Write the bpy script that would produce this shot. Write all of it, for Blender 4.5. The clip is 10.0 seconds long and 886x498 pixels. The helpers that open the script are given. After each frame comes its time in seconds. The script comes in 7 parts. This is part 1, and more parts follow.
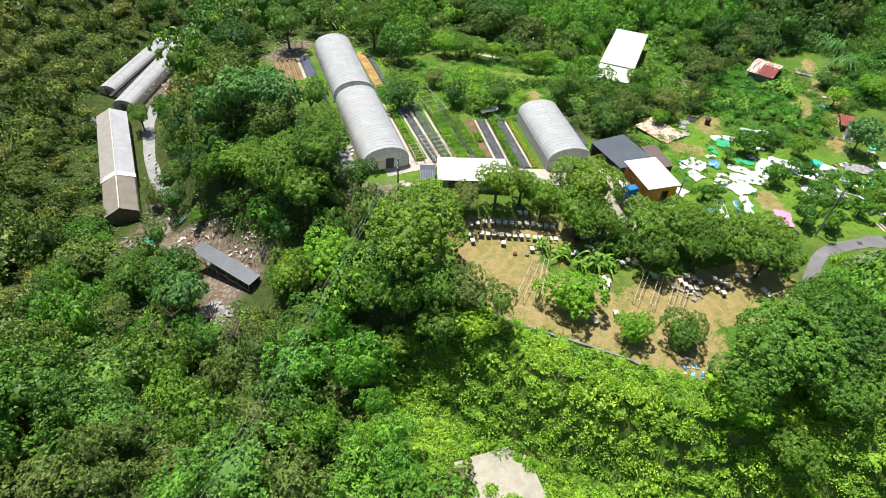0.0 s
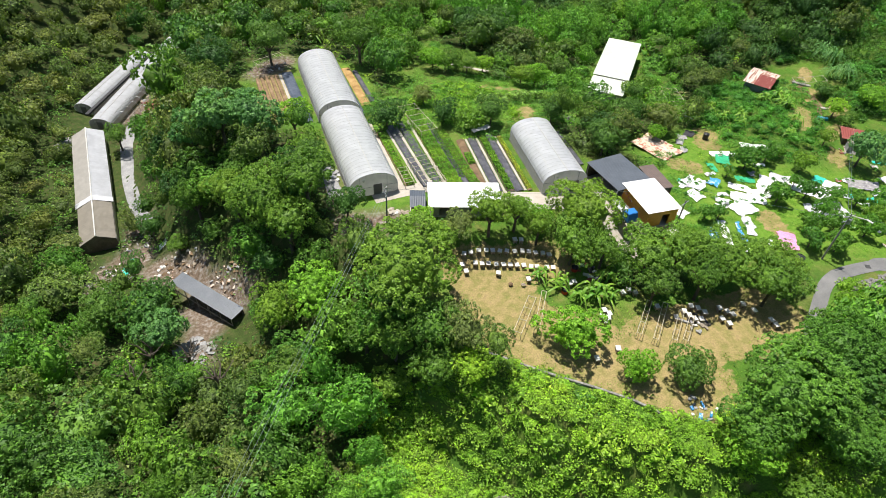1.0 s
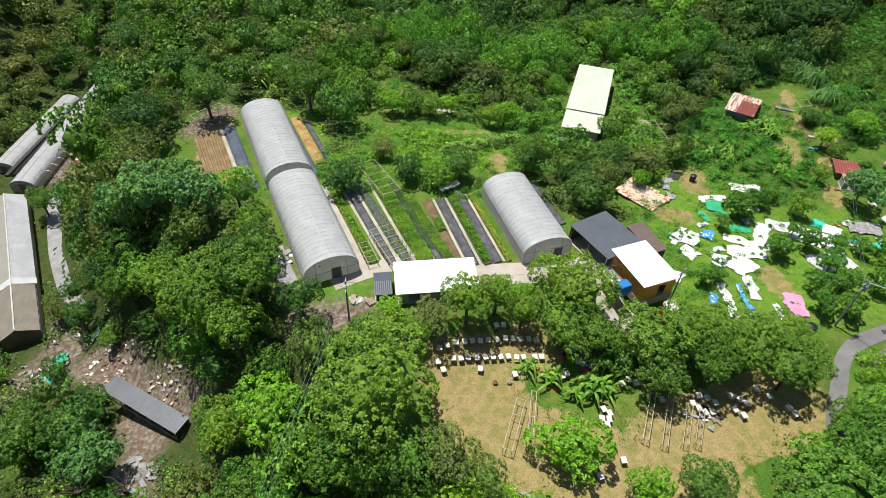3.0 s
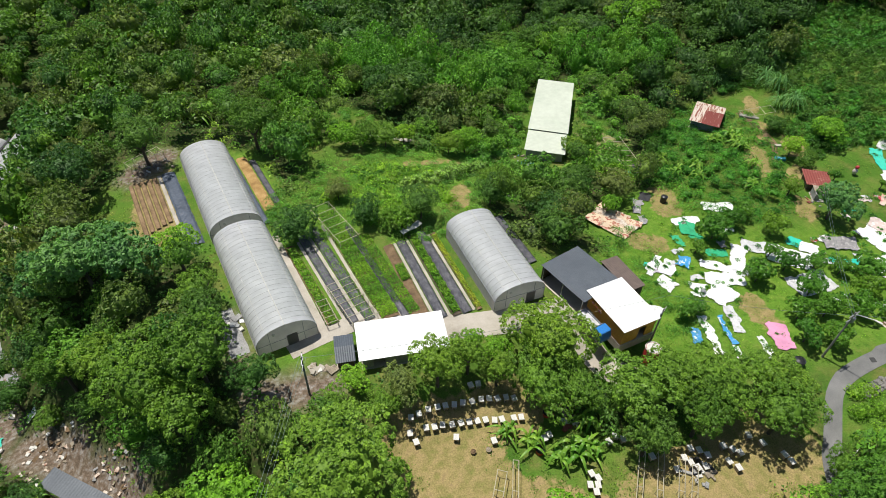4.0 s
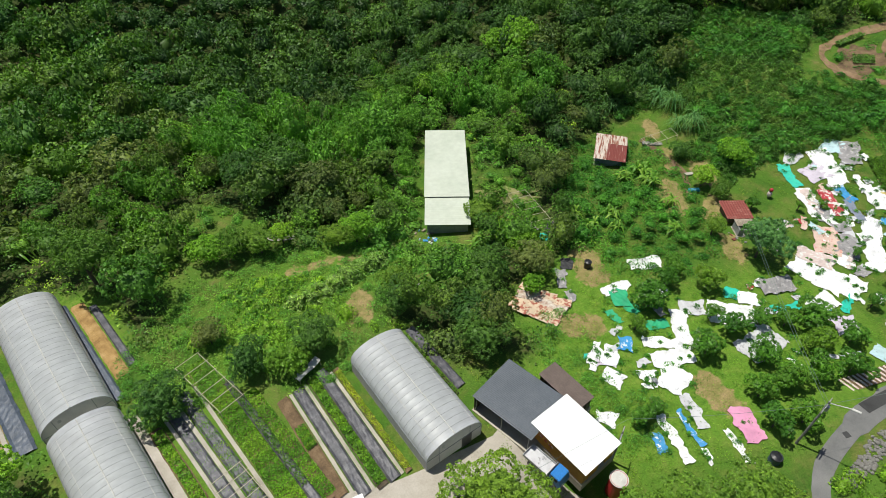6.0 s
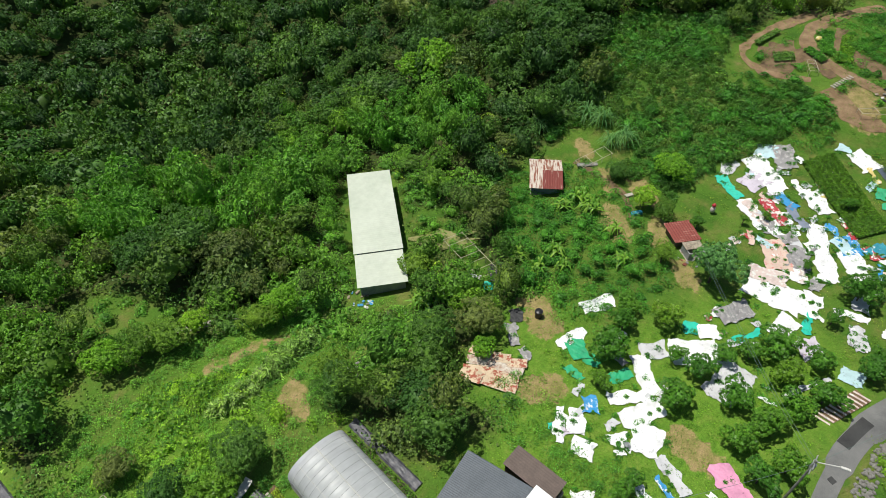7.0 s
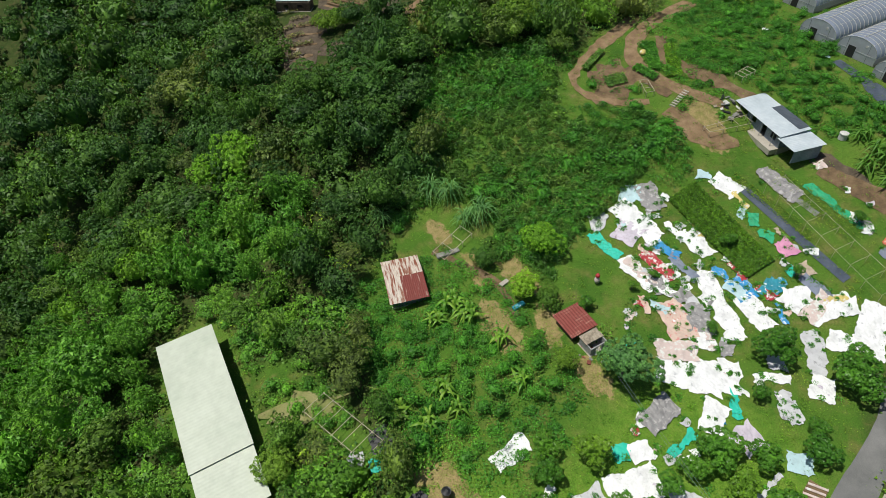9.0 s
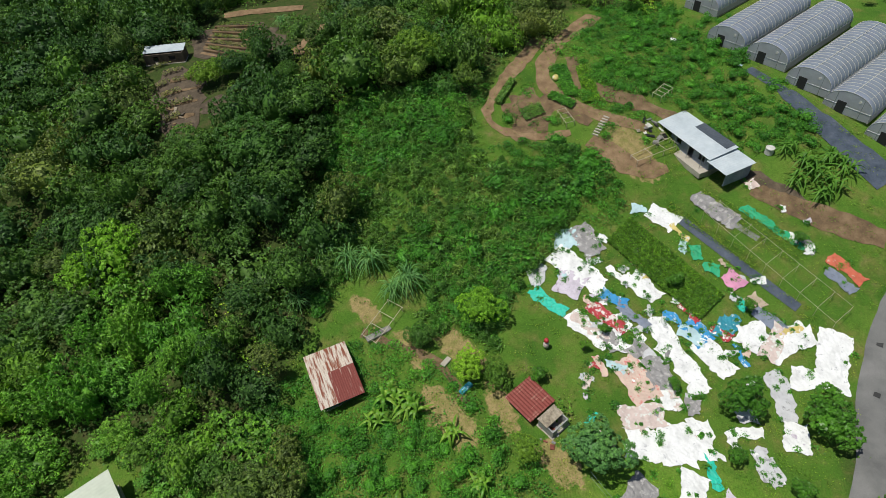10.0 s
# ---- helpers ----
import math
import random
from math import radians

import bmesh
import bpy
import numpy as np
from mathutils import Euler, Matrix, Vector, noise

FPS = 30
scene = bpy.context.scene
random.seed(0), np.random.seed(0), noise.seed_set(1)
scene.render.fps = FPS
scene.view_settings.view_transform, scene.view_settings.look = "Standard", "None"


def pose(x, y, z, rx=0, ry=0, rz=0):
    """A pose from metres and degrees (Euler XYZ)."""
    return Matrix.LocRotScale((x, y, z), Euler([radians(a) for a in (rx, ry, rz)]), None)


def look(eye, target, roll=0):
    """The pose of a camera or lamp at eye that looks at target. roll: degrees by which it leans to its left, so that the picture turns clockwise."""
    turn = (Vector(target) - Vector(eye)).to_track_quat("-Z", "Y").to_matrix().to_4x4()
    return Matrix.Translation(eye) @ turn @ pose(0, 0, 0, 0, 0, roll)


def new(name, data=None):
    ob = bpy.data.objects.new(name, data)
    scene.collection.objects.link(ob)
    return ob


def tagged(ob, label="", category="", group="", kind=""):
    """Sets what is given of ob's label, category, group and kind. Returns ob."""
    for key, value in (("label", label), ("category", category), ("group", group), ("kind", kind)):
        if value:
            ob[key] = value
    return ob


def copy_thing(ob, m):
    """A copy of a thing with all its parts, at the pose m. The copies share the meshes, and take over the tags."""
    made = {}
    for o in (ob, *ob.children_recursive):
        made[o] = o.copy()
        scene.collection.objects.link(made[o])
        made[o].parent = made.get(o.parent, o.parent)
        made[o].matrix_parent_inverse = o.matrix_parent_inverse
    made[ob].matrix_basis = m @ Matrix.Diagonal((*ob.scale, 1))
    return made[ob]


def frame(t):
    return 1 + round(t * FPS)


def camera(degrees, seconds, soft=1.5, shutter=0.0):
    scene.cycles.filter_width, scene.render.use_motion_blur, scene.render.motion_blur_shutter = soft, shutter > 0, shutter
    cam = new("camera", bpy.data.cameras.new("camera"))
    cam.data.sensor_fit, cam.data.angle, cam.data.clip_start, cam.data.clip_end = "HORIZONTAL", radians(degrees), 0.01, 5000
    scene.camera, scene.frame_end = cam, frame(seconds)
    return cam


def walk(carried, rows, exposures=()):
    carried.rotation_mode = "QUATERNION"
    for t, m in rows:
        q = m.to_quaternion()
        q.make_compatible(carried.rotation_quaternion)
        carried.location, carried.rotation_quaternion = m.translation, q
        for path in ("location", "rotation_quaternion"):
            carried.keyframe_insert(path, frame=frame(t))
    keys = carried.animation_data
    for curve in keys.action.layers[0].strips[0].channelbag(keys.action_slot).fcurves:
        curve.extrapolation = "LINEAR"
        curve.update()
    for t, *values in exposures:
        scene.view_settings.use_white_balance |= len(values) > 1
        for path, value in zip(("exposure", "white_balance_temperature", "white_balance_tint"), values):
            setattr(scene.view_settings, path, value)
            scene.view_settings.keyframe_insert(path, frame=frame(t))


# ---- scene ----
cam = camera(74.0, 10.0, soft=0.6)
PATH = [
    (0, (1.01, 0.983, 58.974), (1.537, 2.352, 57.615), 3.7),
    (0.5, (1.793, 3.676, 59.237), (2.334, 5.039, 57.877), 3.7),
    (1, (2.88, 6.731, 59.523), (3.434, 8.088, 58.162), 3.5),
    (1.5, (4.139, 10.18, 59.893), (4.708, 11.53, 58.531), 3.4),
    (2, (5.468, 13.839, 60.204), (6.056, 15.18, 58.841), 3.3),
    (2.5, (6.886, 17.676, 60.49), (7.497, 19.006, 59.127), 3.2),
    (4, (13.286, 29.186, 62.017), (14.018, 30.449, 60.65), 1.8),
    (4.5, (15.896, 33.468, 62.486), (16.684, 34.695, 61.118), 1.4),
    (5, (18.931, 37.736, 63.008), (19.773, 38.924, 61.638), 0.9),
    (5.5, (22.372, 42.033, 63.498), (23.276, 43.173, 62.125), 0.4),
    (7, (35.44, 53.871, 64.608), (36.542, 54.809, 63.227), -1.8),
    (7.5, (40.99, 57.347, 65.071), (42.149, 58.199, 63.682), -2.6),
    (8, (46.475, 60.59, 65.282), (47.694, 61.347, 63.889), -3.2),
    (8.5, (52.638, 63.328, 65.683), (53.905, 63.984, 64.281), -4.0),
    (9, (59.064, 65.83, 66.081), (60.373, 66.373, 64.669), -4.5),
    (9.5, (65.819, 68.118, 66.638), (67.157, 68.537, 65.212), -4.8),
    (10, (72.79, 69.256, 66.834), (74.149, 69.562, 65.399), -5.4),
]
walk(cam, [(t, look(eye, target, roll)) for t, eye, target, roll in PATH],
     [(0, 0.50, 6500, 12), (2.5, 0.27, 6500, 11), (5, -0.12, 6500, 9), (7.5, -0.20, 6500, 7), (10, -0.42, 6450, 8)])

# ---- light ----
world = bpy.data.worlds.new("sky")
scene.world = world
world.use_nodes = True
SUN_TO = Vector((-0.10, 0.32, 1.0)).normalized()
sky = world.node_tree.nodes.new("ShaderNodeTexSky")
sky.sky_type = "NISHITA"
sky.sun_disc = False
sky.sun_elevation = math.asin(SUN_TO.z)
sky.sun_rotation = math.atan2(SUN_TO.x, SUN_TO.y)
world.node_tree.links.new(sky.outputs[0], world.node_tree.nodes["Background"].inputs[0])
world.node_tree.nodes["Background"].inputs[1].default_value = 0.074
sun = new("sun", bpy.data.lights.new("sun", "SUN"))
sun.data.energy, sun.data.angle, sun.data.color = 5.0, radians(0.6), (1.0, 0.96, 0.88)
sun.matrix_world = look((40, 70, 120), Vector((40, 70, 120)) - SUN_TO)


# ---- materials ----
def node_material(name):
    m = bpy.data.materials.new(name)
    m.use_nodes = True
    nt = m.node_tree
    return m, nt, nt.nodes["Principled BSDF"]


def ramp(nt, fac, stops):
    r = nt.nodes.new("ShaderNodeValToRGB")
    while len(r.color_ramp.elements) < len(stops):
        r.color_ramp.elements.new(0.5)
    for e, (p, c) in zip(r.color_ramp.elements, stops):
        e.position, e.color = p, (*c, 1)
    nt.links.new(fac, r.inputs[0])
    return r.outputs[0]


def noise_out(nt, scale, detail=4, vec=None, rough=0.6):
    n = nt.nodes.new("ShaderNodeTexNoise")
    n.inputs["Scale"].default_value, n.inputs["Detail"].default_value, n.inputs["Roughness"].default_value = scale, detail, rough
    if vec is not None:
        nt.links.new(vec, n.inputs["Vector"])
    return n.outputs[0]


def where(nt, kind="Object"):
    if kind == "World":
        return nt.nodes.new("ShaderNodeNewGeometry").outputs["Position"]
    return nt.nodes.new("ShaderNodeTexCoord").outputs[kind]


def mixed(nt, fac, a, b, mode="MIX"):
    m = nt.nodes.new("ShaderNodeMix")
    m.data_type, m.blend_type = "RGBA", mode
    for socket, v in ((m.inputs[0], fac), (m.inputs[6], a), (m.inputs[7], b)):
        if isinstance(v, (int, float)):
            socket.default_value = v
        elif isinstance(v, tuple):
            socket.default_value = (*v, 1)
        else:
            nt.links.new(v, socket)
    return m.outputs[2]


def bumped(nt, bsdf, height, strength=0.4, distance=0.03):
    b = nt.nodes.new("ShaderNodeBump")
    b.inputs["Strength"].default_value, b.inputs["Distance"].default_value = strength, distance
    nt.links.new(height, b.inputs["Height"])
    nt.links.new(b.outputs[0], bsdf.inputs["Normal"])


def surface(name, dark, mid, light, rough=0.7, metal=0.0, big=0.5, fine=6.0, bump=0.3, dist=0.03, coords="World", spec=0.5, grainy=0.4):
    """A weathered surface: broad stains and fine grain."""
    m, nt, b = node_material(name)
    v = where(nt, coords)
    broad, grain = noise_out(nt, big, 5, v), noise_out(nt, fine, 4, v)
    c1 = ramp(nt, broad, [(0.3, dark), (0.5, mid), (0.72, light)])
    g = ramp(nt, grain, [(0.3, (1 - 0.7 * grainy,) * 3), (0.7, (1 + 0.3 * grainy,) * 3)])
    nt.links.new(mixed(nt, 1.0, c1, g, "MULTIPLY"), b.inputs["Base Color"])
    b.inputs["Roughness"].default_value, b.inputs["Metallic"].default_value = rough, metal
    b.inputs["Specular IOR Level"].default_value = spec
    if bump:
        bumped(nt, b, grain, bump, dist)
    return m


def plain(name, colour, rough=0.5, metal=0.0, var=0.18, scale=3.0):
    d = tuple(c * (1 - var) for c in colour)
    l = tuple(min(1, c * (1 + var)) for c in colour)
    return surface(name, d, colour, l, rough, metal, scale * 0.3, scale * 4, 0.15, 0.01, "Object")


def mute(c):
    """Leaves seen from above are a little duller than a single leaf held up to the light."""
    return (c[0] * 1.10 + 0.002, c[1] * 1.12, c[2] * 1.00 + 0.001)


def leafy(name, dark, mid, light, per_tree="object", shine=0.5, through_=0.22, spread=0.48):
    """Leaves: one tone per tree or bush, varied leaf by leaf."""
    if per_tree == "object":
        spread = 0.6 * spread
    dark, mid, light = (mute(c) for c in (dark, mid, light))
    m, nt, b = node_material(name)
    if per_tree == "object":
        tree = nt.nodes.new("ShaderNodeObjectInfo").outputs["Random"]
    else:
        a = nt.nodes.new("ShaderNodeAttribute")
        a.attribute_name = "tint"
        tree = a.outputs["Fac"]
    leaf = nt.nodes.new("ShaderNodeNewGeometry").outputs["Random Per Island"]
    if name == "woodland_leaves":
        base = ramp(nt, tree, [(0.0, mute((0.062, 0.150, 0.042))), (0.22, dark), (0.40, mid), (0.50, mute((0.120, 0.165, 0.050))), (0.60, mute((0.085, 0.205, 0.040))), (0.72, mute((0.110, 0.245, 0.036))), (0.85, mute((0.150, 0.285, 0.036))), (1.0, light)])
    else:
        base = ramp(nt, tree, [(0.0, dark), (0.5, mid), (1.0, light)])
    tone = ramp(nt, leaf, [(0.0, (1 - spread,) * 3), (0.6, (1.0, 1.0, 0.95)), (1.0, (1 + spread, 1 + spread, 1.0))])
    patch_ = ramp(nt, noise_out(nt, 0.35, 3, where(nt, "World")), [(0.3, (0.92, 1.0, 1.0)), (0.7, (1.36, 1.34, 1.15))])
    speck = ramp(nt, noise_out(nt, 1.8, 4, where(nt, "World")), [(0.33, (0.64, 0.68, 0.70)), (0.5, (1.0, 1.0, 1.0)), (0.68, (1.24, 1.20, 1.1))])
    col = mixed(nt, 1.0, mixed(nt, 1.0, mixed(nt, 1.0, base, tone, "MULTIPLY"), patch_, "MULTIPLY"), speck, "MULTIPLY")
    nt.links.new(col, b.inputs["Base Color"])
    b.inputs["Roughness"].default_value = shine
    b.inputs["Specular IOR Level"].default_value = 0.24
    t = nt.nodes.new("ShaderNodeBsdfTranslucent")
    nt.links.new(mixed(nt, 1.0, col, (1.15, 1.25, 0.5), "MULTIPLY"), t.inputs["Color"])
    mx = nt.nodes.new("ShaderNodeMixShader")
    mx.inputs[0].default_value = through_
    nt.links.new(b.outputs[0], mx.inputs[1])
    nt.links.new(t.outputs[0], mx.inputs[2])
    nt.links.new(mx.outputs[0], nt.nodes["Material Output"].inputs["Surface"])
    return m


LEAF = leafy("broad_leaves", (0.084, 0.175, 0.027), (0.120, 0.225, 0.032), (0.165, 0.270, 0.037))
LEAF_GREAT = leafy("deep_green_leaves", (0.070, 0.170, 0.030), (0.085, 0.200, 0.032), (0.105, 0.225, 0.034))
LEAF_DARK = leafy("dark_leaves", (0.040, 0.106, 0.028), (0.060, 0.144, 0.032), (0.094, 0.181, 0.034))
LEAF_ORCHARD = leafy("orchard_leaves", (0.050, 0.150, 0.023), (0.081, 0.206, 0.028), (0.138, 0.250, 0.030), shine=0.35)
LEAF_LIME = leafy("light_green_leaves", (0.132, 0.297, 0.028), (0.176, 0.352, 0.033), (0.253, 0.407, 0.037))
LEAF_GREY = leafy("dull_grey_green_leaves", (0.119, 0.163, 0.053), (0.156, 0.200, 0.064), (0.188, 0.219, 0.069))
LEAF_TEAL = leafy("blue_green_leaves", (0.075, 0.188, 0.069), (0.100, 0.231, 0.083), (0.138, 0.269, 0.090))
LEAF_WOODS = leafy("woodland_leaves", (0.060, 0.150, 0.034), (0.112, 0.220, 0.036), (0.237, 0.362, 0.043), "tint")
# deep green leaves, darkened further to put cloud shade into the colour
LEAF_DEEP_SHADED = leafy("deep_wood_leaves_cloud_shaded", (0.036, 0.090, 0.030), (0.056, 0.128, 0.036), (0.110, 0.210, 0.044), "tint")
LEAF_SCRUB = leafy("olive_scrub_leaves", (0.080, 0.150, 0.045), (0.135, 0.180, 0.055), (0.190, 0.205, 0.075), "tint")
LEAF_BAMBOO = leafy("bamboo_leaves", (0.082, 0.225, 0.040), (0.118, 0.285, 0.046), (0.175, 0.335, 0.054), "tint")
LEAF_CREEPER = leafy("creeper_leaves", (0.150, 0.290, 0.038), (0.215, 0.370, 0.046), (0.290, 0.430, 0.056), "tint", through_=0.34)
LEAF_GRASS = leafy("grass_blades", (0.075, 0.165, 0.020), (0.125, 0.225, 0.028), (0.215, 0.260, 0.055), "tint", 0.6)
LEAF_BANANA = leafy("banana_leaves", (0.083, 0.209, 0.028), (0.127, 0.253, 0.037), (0.187, 0.308, 0.051), shine=0.35)
LEAF_REED = leafy("reed_leaves", (0.068, 0.172, 0.038), (0.104, 0.220, 0.052), (0.160, 0.262, 0.075), "tint")
LEAF_SHRUB = leafy("fresh_shrub_leaves", (0.044, 0.155, 0.025), (0.064, 0.212, 0.030), (0.098, 0.268, 0.036), "tint", 0.5)
LEAF_CANE = leafy("pale_cane_leaves", (0.19, 0.32, 0.09), (0.25, 0.38, 0.12), (0.33, 0.44, 0.17), "tint", 0.5)
LEAF_GREY_LOW = leafy("dry_grey_green_leaves", (0.12, 0.14, 0.06), (0.17, 0.18, 0.08), (0.24, 0.22, 0.12), "tint", 0.6)
LEAF_CROP = leafy("crop_leaves", (0.074, 0.190, 0.018), (0.112, 0.250, 0.022), (0.168, 0.300, 0.028), "tint")
LEAF_YELLOW = leafy("yellow_green_crop_leaves", (0.165, 0.253, 0.023), (0.242, 0.319, 0.028), (0.330, 0.363, 0.042), "tint")
LEAF_OLIVE = leafy("dark_crop_leaves", (0.056, 0.145, 0.018), (0.078, 0.180, 0.020), (0.105, 0.205, 0.024), "tint")
BARK = surface("bark", (0.05, 0.04, 0.03), (0.10, 0.08, 0.06), (0.18, 0.15, 0.12), 0.9, fine=20)
DRY_GRASS = surface("dry_grass", (0.16, 0.20, 0.05), (0.25, 0.25, 0.09), (0.34, 0.31, 0.15), 0.95, big=0.5, fine=7, bump=0.8, dist=0.08)
CONCRETE = surface("concrete", (0.30, 0.27, 0.22), (0.42, 0.38, 0.32), (0.50, 0.46, 0.40), 0.85, big=0.35, fine=5, grainy=0.15)
ASPHALT = surface("asphalt", (0.12, 0.12, 0.12), (0.18, 0.18, 0.175), (0.24, 0.235, 0.23), 0.9, big=0.25, fine=25)
ASPHALT_NEW = surface("fresh_asphalt", (0.035,) * 3, (0.05,) * 3, (0.065,) * 3, 0.9, fine=25)
SOIL_PALE = surface("pale_soil", (0.16, 0.10, 0.052), (0.245, 0.16, 0.085), (0.34, 0.235, 0.135), 0.95, big=0.6, fine=7, bump=0.7, dist=0.08)
SOIL = surface("soil", (0.10, 0.065, 0.035), (0.18, 0.118, 0.062), (0.27, 0.185, 0.105), 0.95, big=0.6, fine=7, bump=0.7, dist=0.08)
SOIL_DARK = surface("damp_soil", (0.06, 0.045, 0.03), (0.10, 0.075, 0.05), (0.16, 0.12, 0.08), 0.95, big=0.8, fine=8, bump=0.7, dist=0.08)
STRAW = surface("straw_mulch", (0.26, 0.15, 0.05), (0.40, 0.25, 0.09), (0.52, 0.35, 0.15), 0.95, big=0.8, fine=10, bump=0.8, dist=0.06)
MULCH_FILM = surface("dark_mulch_film", (0.035, 0.035, 0.045), (0.075, 0.075, 0.09), (0.15, 0.145, 0.155), 0.45, big=1.2, fine=5, bump=0.6, dist=0.05)
BLUE_FILM = surface("blue_black_film", (0.045, 0.06, 0.085), (0.075, 0.095, 0.13), (0.11, 0.13, 0.17), 0.4, big=0.7, fine=4, bump=0.6, dist=0.05)
ROOF_WHITE = surface("white_sheet_roof", (0.74, 0.75, 0.75), (0.80, 0.80, 0.80), (0.86, 0.86, 0.86), 0.5, big=0.25, fine=2, bump=0.0, grainy=0.08)
ROOF_PALE = surface("pale_green_sheet_roof", (0.47, 0.52, 0.42), (0.53, 0.57, 0.47), (0.57, 0.61, 0.51), 0.55, big=0.2, fine=1.2, bump=0.0, grainy=0.12)
ROOF_GREY = surface("slate_grey_sheet_roof", (0.060, 0.074, 0.092), (0.078, 0.094, 0.115), (0.098, 0.115, 0.138), 0.5, big=0.4, fine=5, bump=0.1)
ROOF_BLUE = surface("pale_blue_sheet_roof", (0.42, 0.48, 0.52), (0.50, 0.56, 0.60), (0.58, 0.63, 0.66), 0.5, big=0.4, fine=2, bump=0.0, grainy=0.1)
ROOF_RUST = surface("rusted_red_sheet", (0.16, 0.045, 0.03), (0.24, 0.065, 0.045), (0.30, 0.11, 0.075), 0.8, big=0.9, fine=8)
ROOF_RUST_PALE = surface("pale_sheet_with_rust_streaks", (0.30, 0.12, 0.07), (0.58, 0.48, 0.39), (0.70, 0.65, 0.58), 0.75, big=1.6, fine=6)
WALL_ORANGE = surface("orange_painted_wall", (0.55, 0.25, 0.03), (0.66, 0.32, 0.04), (0.72, 0.38, 0.06), 0.6, big=0.5, fine=6, bump=0.1)
WALL_GREY = surface("grey_rendered_wall", (0.20, 0.20, 0.20), (0.30, 0.30, 0.30), (0.38, 0.38, 0.37), 0.85, big=0.5)
WALL_BLUE = surface("blue_grey_sheet_wall", (0.16, 0.19, 0.25), (0.22, 0.26, 0.33), (0.28, 0.32, 0.38), 0.65, big=0.6)
WALL_BROWN = surface("brown_timber_wall", (0.07, 0.05, 0.035), (0.12, 0.085, 0.06), (0.19, 0.14, 0.10), 0.85, big=0.8)
DARK = plain("dark_opening", (0.02, 0.02, 0.022), 0.7)
STEEL = surface("galvanised_steel", (0.28, 0.29, 0.30), (0.38, 0.39, 0.40), (0.48, 0.48, 0.49), 0.45, 0.6, coords="Object")
WOOD = surface("weathered_wood", (0.20, 0.16, 0.12), (0.32, 0.27, 0.20), (0.44, 0.38, 0.30), 0.85, coords="Object", big=1.5)
WATER = plain("murky_water", (0.40, 0.38, 0.30), 0.15)
STONE = surface("grey_stone", (0.12, 0.11, 0.10), (0.24, 0.23, 0.21), (0.36, 0.35, 0.32), 0.9, big=2, fine=14, coords="Object")
BLACK_PLASTIC = plain("black_plastic", (0.02, 0.02, 0.022), 0.4)
HIVE_WHITE = plain("white_hive_paint", (0.62, 0.61, 0.57), 0.6)
HIVE_WOOD = plain("hive_timber", (0.36, 0.29, 0.20), 0.75)


def streaked(name, base, rust, reach):
    """Old roof sheet with rust that runs down the slope, along the sheet's x."""
    m, nt, b = node_material(name)
    v = where(nt, "Object")
    mp = nt.nodes.new("ShaderNodeMapping")
    mp.inputs["Scale"].default_value = (0.35, 3.4, 0.5)
    nt.links.new(v, mp.inputs[0])
    runs, fine = noise_out(nt, 1.0, 5, mp.outputs[0], 0.65), noise_out(nt, 7.0, 4, v)
    col = ramp(nt, runs, [(reach - 0.05, base), (reach + 0.05, rust)])
    nt.links.new(mixed(nt, 1.0, col, ramp(nt, fine, [(0.3, (0.75,) * 3), (0.7, (1.12,) * 3)]), "MULTIPLY"), b.inputs["Base Color"])
    b.inputs["Roughness"].default_value = 0.75
    return m


HUT_PALE = streaked("cream_sheet_with_rust_runs", (0.62, 0.54, 0.46), (0.24, 0.075, 0.04), 0.53)
ROOF_RUST_STREAK = streaked("rusted_red_corrugated_sheet", (0.24, 0.050, 0.038), (0.40, 0.20, 0.15), 0.60)
HUT_RED = streaked("red_sheet_with_pale_runs", (0.20, 0.040, 0.030), (0.46, 0.30, 0.24), 0.62)


def film_material(name, colour, rough, through_, clear=0.0):
    """Milky greenhouse film with dirt streaks that run over the arch."""
    m, nt, b = node_material(name)
    v = where(nt, "Object")
    stains = noise_out(nt, 0.5, 5, v)
    mp = nt.nodes.new("ShaderNodeMapping")
    mp.inputs["Scale"].default_value = (0.6, 5.0, 0.6)
    nt.links.new(v, mp.inputs[0])
    streak = noise_out(nt, 1.0, 4, mp.outputs[0])
    c1 = ramp(nt, stains, [(0.3, tuple(c * 0.86 for c in colour)), (0.7, tuple(min(1, c * 1.08) for c in colour))])
    c2 = ramp(nt, streak, [(0.3, (0.94,) * 3), (0.7, (1.04,) * 3)])
    col = mixed(nt, 1.0, c1, c2, "MULTIPLY")
    nt.links.new(col, b.inputs["Base Color"])
    b.inputs["Roughness"].default_value = rough
    bumped(nt, b, streak, 0.2, 0.02)
    t = nt.nodes.new("ShaderNodeBsdfTranslucent")
    nt.links.new(col, t.inputs["Color"])
    mx = nt.nodes.new("ShaderNodeMixShader")
    mx.inputs[0].default_value = through_
    nt.links.new(b.outputs[0], mx.inputs[1])
    nt.links.new(t.outputs[0], mx.inputs[2])
    see = nt.nodes.new("ShaderNodeBsdfTransparent")
    veil = nt.nodes.new("ShaderNodeMixShader")
    veil.inputs[0].default_value = clear
    nt.links.new(mx.outputs[0], veil.inputs[1])
    nt.links.new(see.outputs[0], veil.inputs[2])
    nt.links.new(veil.outputs[0], nt.nodes["Material Output"].inputs["Surface"])
    return m


